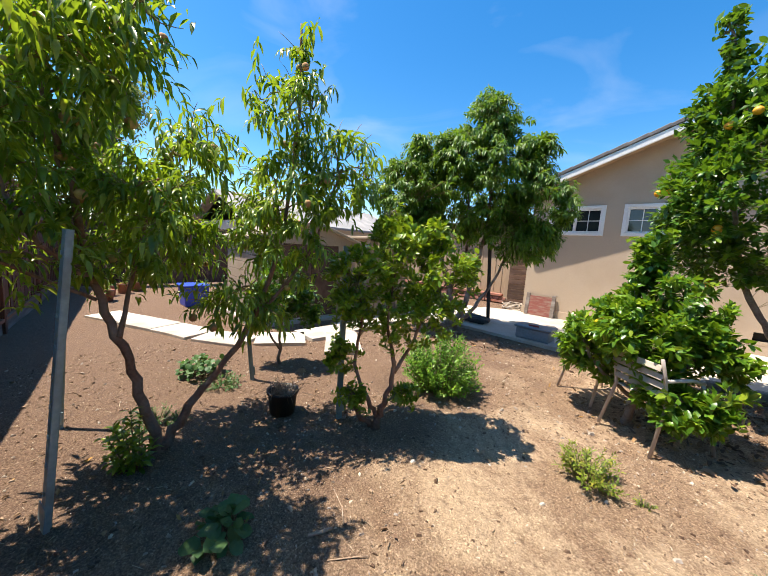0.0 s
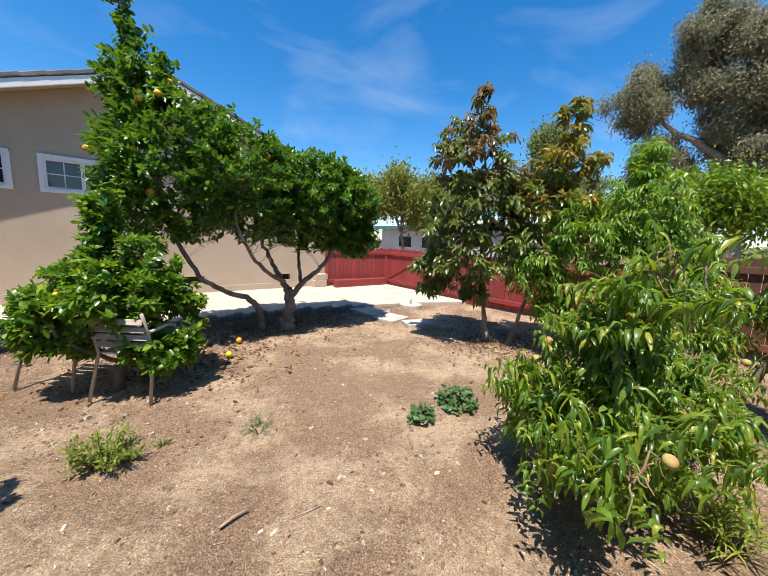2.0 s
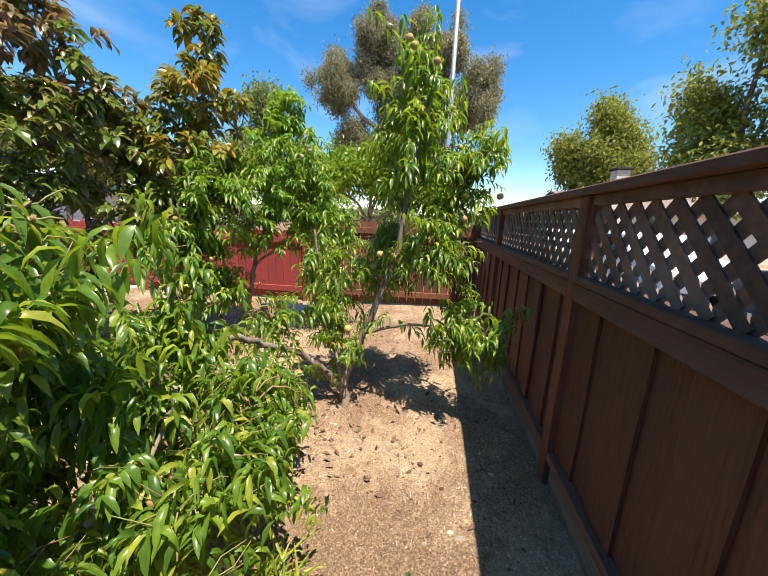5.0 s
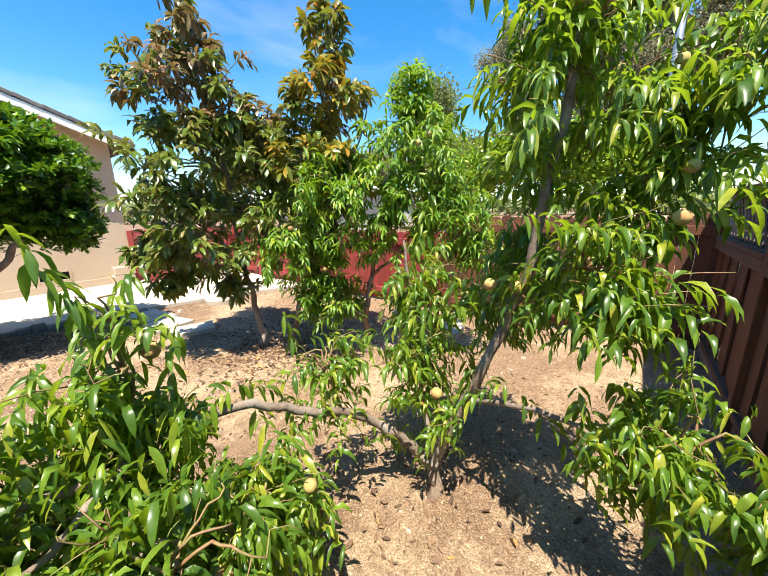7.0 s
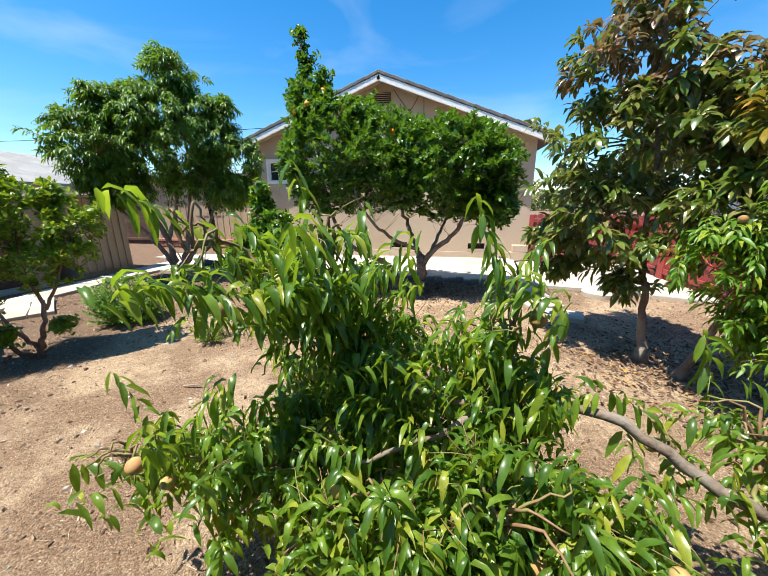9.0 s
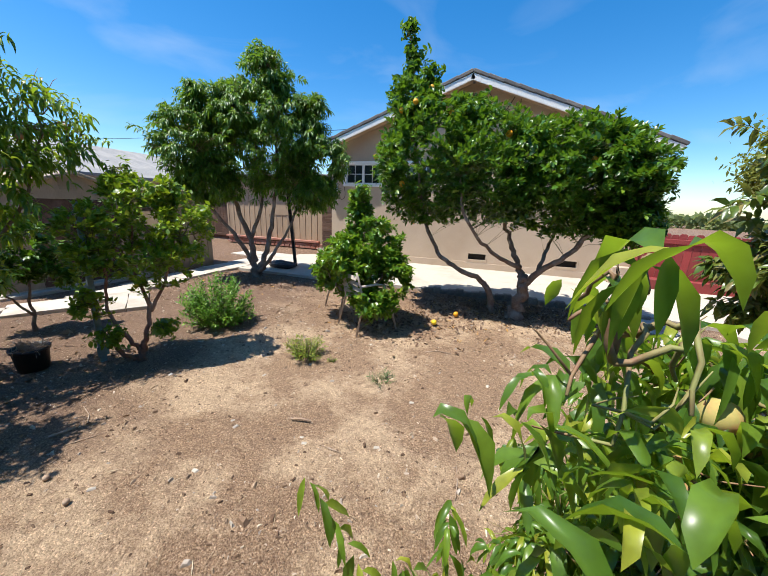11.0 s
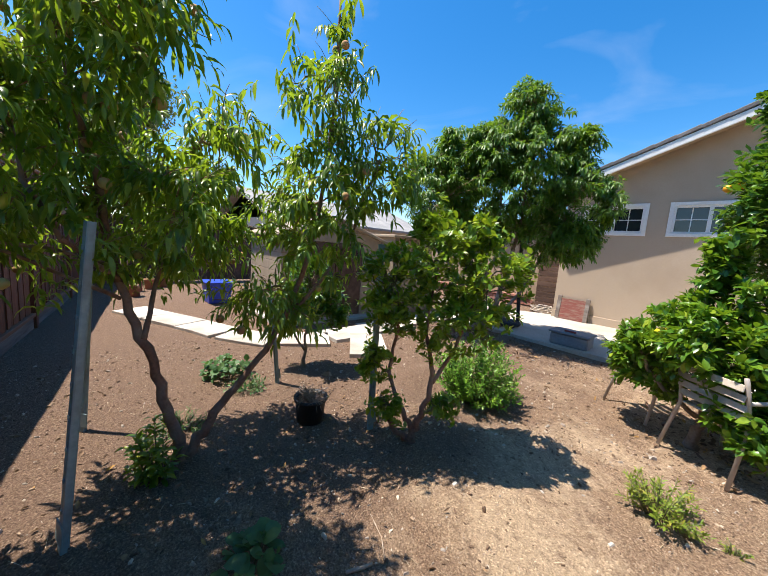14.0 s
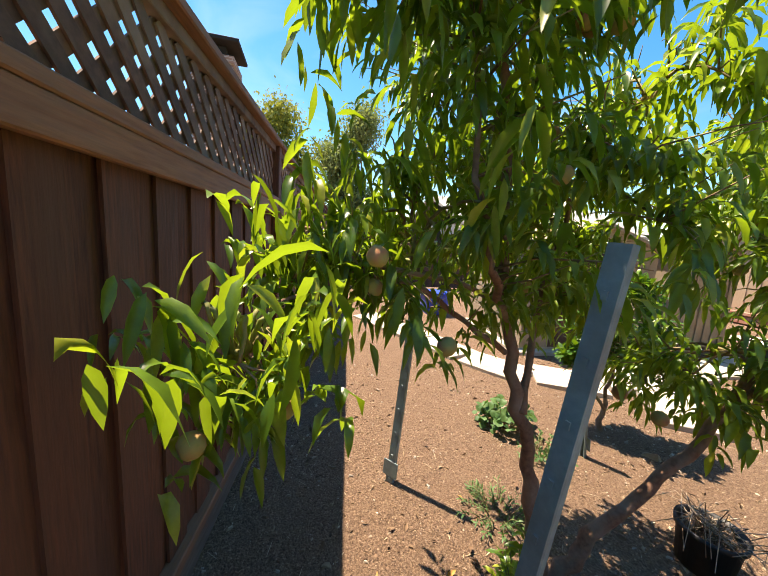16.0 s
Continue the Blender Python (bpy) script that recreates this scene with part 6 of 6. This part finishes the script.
# ---- beyond the yard ----
def far_tree(name, label, base, height, blobs, clumps, size, mat, seed, trunk=0.3, bark=M_BARK, fill=(0.3, 0.46), lobes_each=12):
    """A distant tree: trunk, limbs and a ragged crown of small leaves in clumps."""
    rng = np.random.default_rng(seed)
    root = thing(name, (*base, 0), label, "tree")
    top = np.array((base[0], base[1], height * 0.8))
    part("trunk", tubes("trunk", [(smooth_line([(*base, -0.2), (base[0] + 0.1, base[1], height * 0.3), tuple(top)], 6, 0.06, rng), np.linspace(trunk, trunk * 0.25, 13))], bark, 8), bark, root)
    for c, r, *_ in blobs:
        f = np.array((base[0], base[1], min(height * 0.4, c[2] * 0.55)))
        part("limb", tubes("limb", [(smooth_line([f, f * 0.5 + np.array(c) * 0.5 + rng.normal(0, 0.3, 3), c], 5, 0.05, rng), np.linspace(trunk * 0.5, trunk * 0.1, 11))], bark, 6), bark, root)
    lobes = []
    for centre, r, *_ in blobs:
        for _k in range(lobes_each):
            q = rng.uniform(*fill)
            lobes.append((np.array(centre) + unit(rng.normal(size=3)) * np.array(r) * rng.uniform(0.35, 0.85), np.array(r) * q))
    tips, _ = twig_tips(lobes, clumps, rng, 0.3)
    per = 20
    idx = np.repeat(np.arange(clumps), per)
    P = tips[idx] + rng.normal(0, size * 1.5, (clumps * per, 3))
    D = unit(rng.normal(0, 1, (clumps * per, 3)) + (0, 0, -0.5))
    n = len(P)
    crown = far_leaves("crown", P, D, unit(rng.normal(0, 1, (n, 3))), size * rng.uniform(0.6, 1.3, n), 0.45 * size * rng.uniform(0.7, 1.3, n), mat)
    tagged(part("crown", crown, mat, root), kind="stuff")
    return root


far_tree("eucalyptus_tree", "huge grey-green eucalyptus tree beyond the fence", (26.0, -3.0), 16,
         [((25.5, -0.6, 13.8), (1.7, 1.9, 2.6)), ((25.5, -3.4, 13.4), (1.7, 1.8, 2.4)), ((25.5, -5.6, 13.2), (1.6, 1.6, 2.6)), ((25.0, 2.6, 11.2), (2.0, 2.2, 2.2)), ((26, -8.2, 10.6), (1.7, 1.6, 2.6)), ((26, -1.8, 10.0), (2.2, 2.4, 2.6)), ((26, -5.4, 9.2), (2.2, 2.2, 2.8)), ((26, 1.0, 7.6), (1.8, 2.0, 2.2)), ((26, -3.4, 6.8), (1.8, 2.2, 2.2))], 12000, 0.17, M_EUC, 101, 0.5, fill=(0.2, 0.34), lobes_each=20)
far_tree("pine_tree", "olive-green rounded tree beyond the houses", (26.0, -16.6), 10, [((25.8, -17.0, 8.6), (1.5, 1.6, 1.6)), ((26, -15.7, 6.4), (1.8, 2.0, 1.8)), ((25.5, -18.2, 6.4), (1.8, 1.8, 1.8)), ((26, -16.8, 4.8), (1.6, 2.0, 1.4))], 1500, 0.26, M_FARTREE, 102)
far_tree("street_tree", "tall yellow-green tree behind the neighbouring fence", (8.4, -12.3), 8, [((8.2, -12.6, 5.6), (1.0, 1.0, 1.1)), ((7.5, -13.4, 5.0), (1.5, 1.5, 1.3)), ((9.1, -11.8, 4.2), (0.8, 0.9, 1.1)), ((6.7, -13.9, 4.2), (1.4, 1.4, 1.4)), ((8.5, -12.4, 3.2), (1.2, 1.3, 1.0))], 1900, 0.13, M_FARTREE, 103, 0.12)
far_tree("olive_tree", "grey-green tree beyond the red gate", (24.0, 7.5), 8, [((24, 7.3, 9.3), (1.5, 1.5, 2.2)), ((24, 8.2, 6.2), (2.0, 2.2, 1.8)), ((23.5, 5.5, 5.2), (2.0, 2.2, 1.6))], 1200, 0.28, M_FARGREEN, 104)
far_tree("hedge_tree", "leafy green tree beside the white house", (11.0, 9.5), 5.0, [((11.0, 9.5, 4.4), (1.6, 1.8, 1.3)), ((9.6, 10.6, 3.8), (1.6, 1.6, 1.1)), ((12.2, 8.4, 3.4), (1.3, 1.5, 1.1))], 1400, 0.2, M_FARTREE, 105, 0.15)
far_tree("jacaranda_tree", "brownish distant tree above the roofs", (34.0, 21.0), 8, [((34, 21, 7.0), (2.2, 2.4, 1.6)), ((34, 24, 6.0), (1.8, 2.0, 1.4))], 700, 0.34, M_EUC, 106)
far_tree("garden_tree", "green tree behind the brown board fence", (11.5, -3.2), 4, [((11.5, -3.0, 3.0), (1.3, 1.7, 0.9)), ((11.5, -5.2, 2.6), (1.1, 1.4, 0.8)), ((11.2, -0.8, 2.5), (1.1, 1.4, 0.8))], 1300, 0.16, M_LIME, 107, 0.12)
far_tree("distant_tree", "tall slim tree beyond the neighbouring roofs", (-27.0, -2.3), 10, [((-26.8, -2.3, 8.6), (1.1, 1.2, 1.8)), ((-27, -4.0, 6.6), (1.6, 1.8, 1.4)), ((-27, -3.0, 4.2), (2.0, 2.6, 1.6))], 800, 0.28, M_FARGREEN, 108, 0.2)
far_tree("distant_tree", "leafy tree beyond the neighbouring chimney", (-28.0, -8.6), 10, [((-28.2, -7.6, 9.4), (1.5, 1.6, 1.6)), ((-28, -9.3, 7.6), (1.8, 2.0, 1.7)), ((-28, -7.0, 6.0), (1.8, 2.2, 1.8)), ((-28, -9.0, 4.6), (2.0, 2.4, 1.8))], 800, 0.28, M_FARTREE, 109, 0.2)

def tree_line():
    """The town's distant trees all round, as one uneven belt."""
    rng = np.random.default_rng(120)
    n = 26000
    a = rng.uniform(0, 6.283, n)
    top = np.array([3.2 + 2.6 * noise.noise((3 * math.cos(q), 3 * math.sin(q), 1.0)) + 2.0 * noise.noise((11 * math.cos(q), 11 * math.sin(q), 4.0)) for q in a])
    r = 75 + rng.uniform(-5, 5, n)
    P = np.stack([r * np.cos(a), r * np.sin(a), np.clip(top, 0.6, None) * rng.random(n) ** 0.6], 1)
    D = unit(rng.normal(0, 1, (n, 3)))
    ob = new("backdrop", far_leaves("backdrop", P, D, unit(rng.normal(0, 1, (n, 3))), rng.uniform(0.7, 1.6, n), rng.uniform(0.5, 1.1, n), M_FARGREEN))
    return tagged(ob, "distant belt of town trees along the horizon", "trees", kind="structure")


tree_line()
pole = thing("street_lamp", (13.6, -5.9, 0), "tall pale grey steel street lamp pole", "street lamp")
part("shaft", tubes("shaft", [([(13.6, -5.9, 0), (13.62, -5.9, 5), (13.66, -5.88, 12.5)], [0.11, 0.095, 0.07])], M_METAL, 12), M_METAL, pole)
part("base_plate", boxes((13.4, 13.8, -6.1, -5.7, 0, 0.06), bevel=0.01), M_METAL, pole)
part("arm", tubes("arm", [(smooth_line([(13.66, -5.88, 12.4), (14.4, -6.0, 12.9), (15.8, -6.2, 13.0)], 5), [0.04] * 11)], M_METAL, 8), M_METAL, pole)
part("lamp_head", boxes((15.7, 16.3, -6.35, -6.1, 12.92, 13.06), bevel=0.03), M_METAL, pole)


def simple_house(name, label, x0, x1, y0, y1, wall_h, roof_h, along, wall, roof, openings=(), trim=M_WHITE):
    """A neighbouring house: walls, windows, gable roof with eaves. along: the ridge's axis."""
    h = thing(name, ((x0 + x1) / 2, (y0 + y1) / 2, 0), label, "house")
    part("wall", boxes((x0, x1, y0, y0 + 0.2, 0, wall_h), (x0, x1, y1 - 0.2, y1, 0, wall_h), (x0, x0 + 0.2, y0 + 0.2, y1 - 0.2, 0, wall_h), (x1 - 0.2, x1, y0 + 0.2, y1 - 0.2, 0, wall_h)), wall, h)
    e = 0.5
    a0, a1, b0, b1 = (x0, x1, y0, y1) if along == "x" else (y0, y1, x0, x1)
    mid = (b0 + b1) / 2
    pts = [(b0 - e, wall_h - 0.12), (mid, wall_h + roof_h), (b1 + e, wall_h - 0.12), (b1 + e, wall_h - 0.0), (mid, wall_h + roof_h + 0.14), (b0 - e, wall_h)]
    bm = bmesh.new()
    ends = []
    for a in (a0 - e, a1 + e):
        ends.append([bm.verts.new((a, b, z) if along == "x" else (b, a, z)) for b, z in pts])
    bm.faces.new(ends[0]), bm.faces.new(ends[1][::-1])
    for i in range(6):
        bm.faces.new((ends[0][i], ends[0][(i + 1) % 6], ends[1][(i + 1) % 6], ends[1][i]))
    bmesh.ops.recalc_face_normals(bm, faces=bm.faces)
    part("roof", bm, roof, h)
    for k, a in enumerate((a0 + 0.05, a1 - 0.05)):
        bm = bmesh.new()
        bm.faces.new([bm.verts.new((a, b, z) if along == "x" else (b, a, z)) for b, z in ((b0, wall_h), (b1, wall_h), (mid, wall_h + roof_h - 0.02))])
        bmesh.ops.solidify(bm, geom=list(bm.faces), thickness=0.08)
        part("gable", bm, wall, h)
    for ox0, ox1, oy0, oy1, oz0, oz1 in openings:
        w = part("window", boxes((ox0, ox1, oy0, oy1, oz0, oz1), bevel=0.01), trim, h)
        g = 0.06
        gx0, gx1 = (ox0 + g, ox1 - g) if ox1 - ox0 > 0.2 else (ox0 - 0.01, ox1 + 0.01)
        gy0, gy1 = (oy0 + g, oy1 - g) if oy1 - oy0 > 0.2 else (oy0 - 0.01, oy1 + 0.01)
        part("pane", boxes((gx0, gx1, gy0, gy1, oz0 + g, oz1 - g)), M_GLASS, w)
    return h


M_TEAL = surface("teal_paint", (0.03, 0.22, 0.20), (0.02, 0.17, 0.155), (0.06, 0.2, 0.18), 1.5, 25, 0.6, 0.1, 0.003)
M_PALE = surface("pale_render", (0.62, 0.58, 0.50), (0.52, 0.48, 0.41), (0.46, 0.42, 0.35), 0.8, 40, 0.9, 0.2, 0.004)
M_GREYROOF = surface("grey_shingle", (0.30, 0.29, 0.275), (0.20, 0.195, 0.185), (0.36, 0.34, 0.31), 1.2, 18, 0.9, 0.3, 0.01)
M_BROWNROOF = surface("brown_shingle", (0.20, 0.145, 0.11), (0.13, 0.095, 0.07), (0.26, 0.20, 0.16), 1.2, 18, 0.9, 0.3, 0.01)
simple_house("neighbour_house", "pale house with a low roof and teal fascia beyond the gate", 21, 30, 13, 24, 2.9, 0.9, "y", M_PALE, M_PALE, [(20.93, 20.99, 15.0, 17.6, 0.9, 2.1), (20.93, 20.99, 19.0, 21.0, 0.9, 2.1)])
fascia = part("fascia_board", boxes((20.3, 20.46, 12.4, 24.6, 2.75, 3.1), bevel=0.01), M_TEAL, bpy.data.objects["neighbour_house"])
simple_house("shingled_house", "grey-roofed house behind the garden shed", -25, -17, 1.5, 12, 2.5, 1.5, "y", M_PALE, M_GREYROOF, [(-16.99, -16.93, 4.0, 5.4, 1.0, 2.0)])
simple_house("chimney_house", "beige house with a brick chimney beyond the fence", -20, -9.5, -16.5, -8.9, 2.7, 1.3, "x", M_PALE, M_BROWNROOF, [(-12.0, -10.6, -8.89, -8.83, 1.0, 2.1), (-17.0, -15.6, -8.89, -8.83, 1.0, 2.1)])
ch = thing("brick_chimney", (-14.4, -8.3, 0), "red brick chimney with a dark metal cap", "chimney")
part("chimney_shaft", boxes((-14.9, -13.9, -8.85, -7.8, 0.0, 6.2), bevel=0.02), M_CHIMNEY, ch)
part("shoulder", boxes((-14.96, -13.84, -8.91, -7.74, 6.0, 6.2), bevel=0.02), M_CHIMNEY, ch)
part("cap", boxes((-15.1, -13.7, -9.0, -7.6, 6.5, 6.6), (-14.75, -14.05, -8.65, -8.0, 6.2, 6.5), bevel=0.015), M_DARK, ch)
simple_house("brown_house", "brown-roofed house with a square chimney in the distance", 19, 30, -24, -14, 2.5, 1.3, "y", M_PALE, M_BROWNROOF, [(18.93, 18.99, -18.0, -16.5, 1.2, 2.4)])
ch2 = thing("stucco_chimney", (19.0, -15.2, 0), "square beige chimney of the brown-roofed house", "chimney")
part("chimney_shaft", boxes((18.6, 19.25, -15.4, -14.75, 0, 4.5), bevel=0.03), M_PALE, ch2)
part("cap", boxes((18.5, 19.35, -15.5, -14.65, 4.5, 4.62), bevel=0.02), M_DARK, ch2)

M_ASPHALT = surface("asphalt", (0.075, 0.073, 0.07), (0.045, 0.044, 0.043), (0.10, 0.097, 0.09), 0.8, 60, 0.92, 0.3, 0.004)
road = part("road", boxes((-4, 40, -13.5, -6.6, -0.02, 0.03)), M_ASPHALT, None)
tagged(road, "grey asphalt street behind the fence", "road", kind="structure")


def car(at, turn, paint, label):
    c = thing("parked_car", (*at, 0.03), label, "car", "parked cars")
    m = pose(*at, 0.03, 0, 0, turn)
    outline = [(-2.15, 0.35), (-2.2, 0.62), (-2.05, 0.82), (-1.2, 0.95), (-0.6, 1.40), (0.75, 1.43), (1.55, 1.0), (2.1, 0.92), (2.18, 0.6), (2.12, 0.32)]
    bm = bmesh.new()
    rings = []
    for y, s in ((-0.86, 0.0), (-0.8, 1.0), (0.8, 1.0), (0.86, 0.0)):
        rings.append([bm.verts.new((x * (1 if s else 0.985), y * (0.8 if z > 1.2 else 1.0), z - (0 if s else 0.02 * (z > 1)))) for x, z in outline])
    for a, b in zip(rings, rings[1:]):
        for i in range(10):
            bm.faces.new((a[i], a[(i + 1) % 10], b[(i + 1) % 10], b[i]))
    bm.faces.new(rings[0][::-1]), bm.faces.new(rings[-1])
    bmesh.ops.recalc_face_normals(bm, faces=bm.faces)
    bmesh.ops.bevel(bm, geom=list(bm.edges), offset=0.02, segments=2, affect="EDGES", profile=0.5)
    bmesh.ops.transform(bm, matrix=m, verts=bm.verts)
    part("body", bm, paint, c)
    for s in (-1, 1):
        bm = bmesh.new()
        bm.faces.new([bm.verts.new((x, s * (0.885 if z < 1.1 else 0.80), z)) for x, z in ((-1.02, 0.98), (-0.52, 1.34), (0.68, 1.36), (1.3, 1.02))])
        bmesh.ops.solidify(bm, geom=list(bm.faces), thickness=0.012)
        bmesh.ops.transform(bm, matrix=m, verts=bm.verts)
        part("side_window", bm, M_GLASS, c)
        for x in (-1.35, 1.3):
            bm = bmesh.new()
            bmesh.ops.create_cone(bm, segments=20, radius1=0.32, radius2=0.32, depth=0.2, cap_ends=True, matrix=m @ pose(x, s * 0.80, 0.32, 90))
            w = part("wheel", bm, M_BLACK, c)
            bm = bmesh.new()
            bmesh.ops.create_cone(bm, segments=16, radius1=0.2, radius2=0.17, depth=0.02, cap_ends=True, matrix=m @ pose(x, s * 0.905, 0.32, 90 * s))
            part("rim", bm, M_METAL, w)
    return c


M_CARWHITE = surface("white_car_paint", (0.75, 0.76, 0.77), (0.70, 0.71, 0.72), (0.66, 0.66, 0.66), 1, 8, 0.25, 0.01, 0.001)
M_CARDARK = surface("dark_blue_car_paint", (0.03, 0.05, 0.09), (0.025, 0.04, 0.075), (0.04, 0.05, 0.08), 1, 8, 0.22, 0.01, 0.001)
car((8.2, -10.6), 0, M_CARWHITE, "white car parked behind the fence")
car((3.2, -11.2), 0, M_CARDARK, "dark blue car parked behind the fence")
car((12.8, -10.4), 0, M_CARWHITE, "white van-like car parked further along the street")


# ---- litter on the soil, last ----
def scatter(name, label, n, area, seed, size, mat, avoid_patio=True, flat=0.4):
    """Uncountable crumbs: small tilted wedges strewn on the soil."""
    rng = np.random.default_rng(seed)
    pts = []
    while len(pts) < n:
        x, y = rng.uniform(area[0], area[1]), rng.uniform(area[2], area[3])
        if y < 0.62 and noise.noise((x * 0.8, y * 0.8, 5.0)) > rng.uniform(-0.6, 0.45):
            pts.append((x, y))
    verts, faces = [], []
    base = np.array([(-1, -0.5, 0), (1, -0.6, 0), (0.9, 0.6, 0), (-0.8, 0.5, 0), (-0.6, -0.3, 1), (0.6, -0.4, 1), (0.5, 0.35, 1), (-0.5, 0.3, 1)])
    for x, y in pts:
        s = size * rng.lognormal(0, 0.55)
        a = rng.uniform(0, 6.28)
        q = base * (s, s * rng.uniform(0.4, 0.9), s * flat) + rng.normal(0, s * 0.12, (8, 3))
        z = ground_height(x, y) - 0.15 * s
        c, d = math.cos(a), math.sin(a)
        k = len(verts)
        verts += [(x + c * u - d * v, y + d * u + c * v, z + w) for u, v, w in q]
        faces += [tuple(k + i for i in f) for f in ((4, 5, 6, 7), (0, 1, 5, 4), (1, 2, 6, 5), (2, 3, 7, 6), (3, 0, 4, 7))]
    ob = new(name, data_mesh(name, verts, faces, mat))
    return tagged(ob, label, "litter", kind="stuff")


scatter("wood_chips", "scattered pale wood chips on the soil", 8000, (-8, 4.6, -6.2, 0.6), 201, 0.0046, M_CHIP)
scatter("earth_clods", "loose crumbs and clods of dry earth", 34000, (-7, 4.0, -6.2, 0.6), 203, 0.0056, M_CLOD, flat=0.75)
scatter("pebbles", "pale pebbles strewn over the soil", 1500, (-7, 4.5, -6.2, 0.6), 202, 0.0075, M_STONE, flat=0.8)


def straw(label, n, area, seed):
    rng = np.random.default_rng(seed)
    x, y = rng.uniform(area[0], area[1], n), rng.uniform(area[2], area[3], n)
    P = np.stack([x, y, np.array([ground_height(a, b) for a, b in zip(x, y)]) + 0.006], 1)
    D = unit(np.stack([rng.normal(size=n), rng.normal(size=n), rng.normal(0, 0.06, n)], 1))
    N = unit(rng.normal(0, 0.2, (n, 3)) + (0, 0, 1))
    ob = new("straw", leaves_mesh("straw", P, D, N, rng.uniform(0.025, 0.10, n), rng.uniform(0.002, 0.0045, n), np.full(n, 0.02), np.full(n, 0.4), M_STRAW))
    return tagged(ob, label, "straw", kind="stuff")


straw("bits of dry straw and stalks on the soil", 3200, (-7, 4.4, -6.2, 0.6), 207)


def litter(label, n, cx, cy, sx, sy, seed, size=0.07):
    rng = np.random.default_rng(seed)
    x, y = rng.normal(cx, sx, n), rng.normal(cy, sy, n)
    ok = (y < 0.7) & (y > -6.2) & (x < 4.6)
    x, y = x[ok], y[ok]
    n = len(x)
    P = np.stack([x, y, np.array([ground_height(a, b) for a, b in zip(x, y)]) + rng.uniform(0.004, 0.02, n)], 1)
    D = unit(np.stack([rng.normal(size=n), rng.normal(size=n), rng.normal(0, 0.25, n)], 1))
    N = unit(rng.normal(0, 0.35, (n, 3)) + (0, 0, 1))
    L = size * rng.uniform(0.6, 1.3, n)
    ob = new("leaf_litter", leaves_mesh("leaf_litter", P - D * (L / 2)[:, None], D, N, L, L * rng.uniform(0.25, 0.5, n), rng.uniform(-0.5, 0.3, n), rng.uniform(-0.3, 1.1, n), M_LITTER, 0.42))
    return tagged(ob, label, "leaf litter", kind="stuff")


litter("brown fallen leaves under the orange tree", 2600, 0.0, 0.3, 0.9, 0.4, 211, 0.055)
litter("orange-brown fallen leaves under the lemon bush", 500, -1.4, -0.9, 0.6, 0.4, 212)
litter("dry brown leaves under the avocado trees", 1700, 2.6, -2.4, 0.5, 0.5, 213, 0.05)
litter("dry leaves under the nectarine tree", 400, -5.0, 0.1, 0.9, 0.5, 214)
litter("dry leaves under the peach and mandarin trees", 260, -4.1, -4.2, 0.6, 0.8, 215, 0.045)
litter("dry leaves round the dwarf peach", 260, 1.8, -4.9, 0.6, 0.5, 216, 0.05)
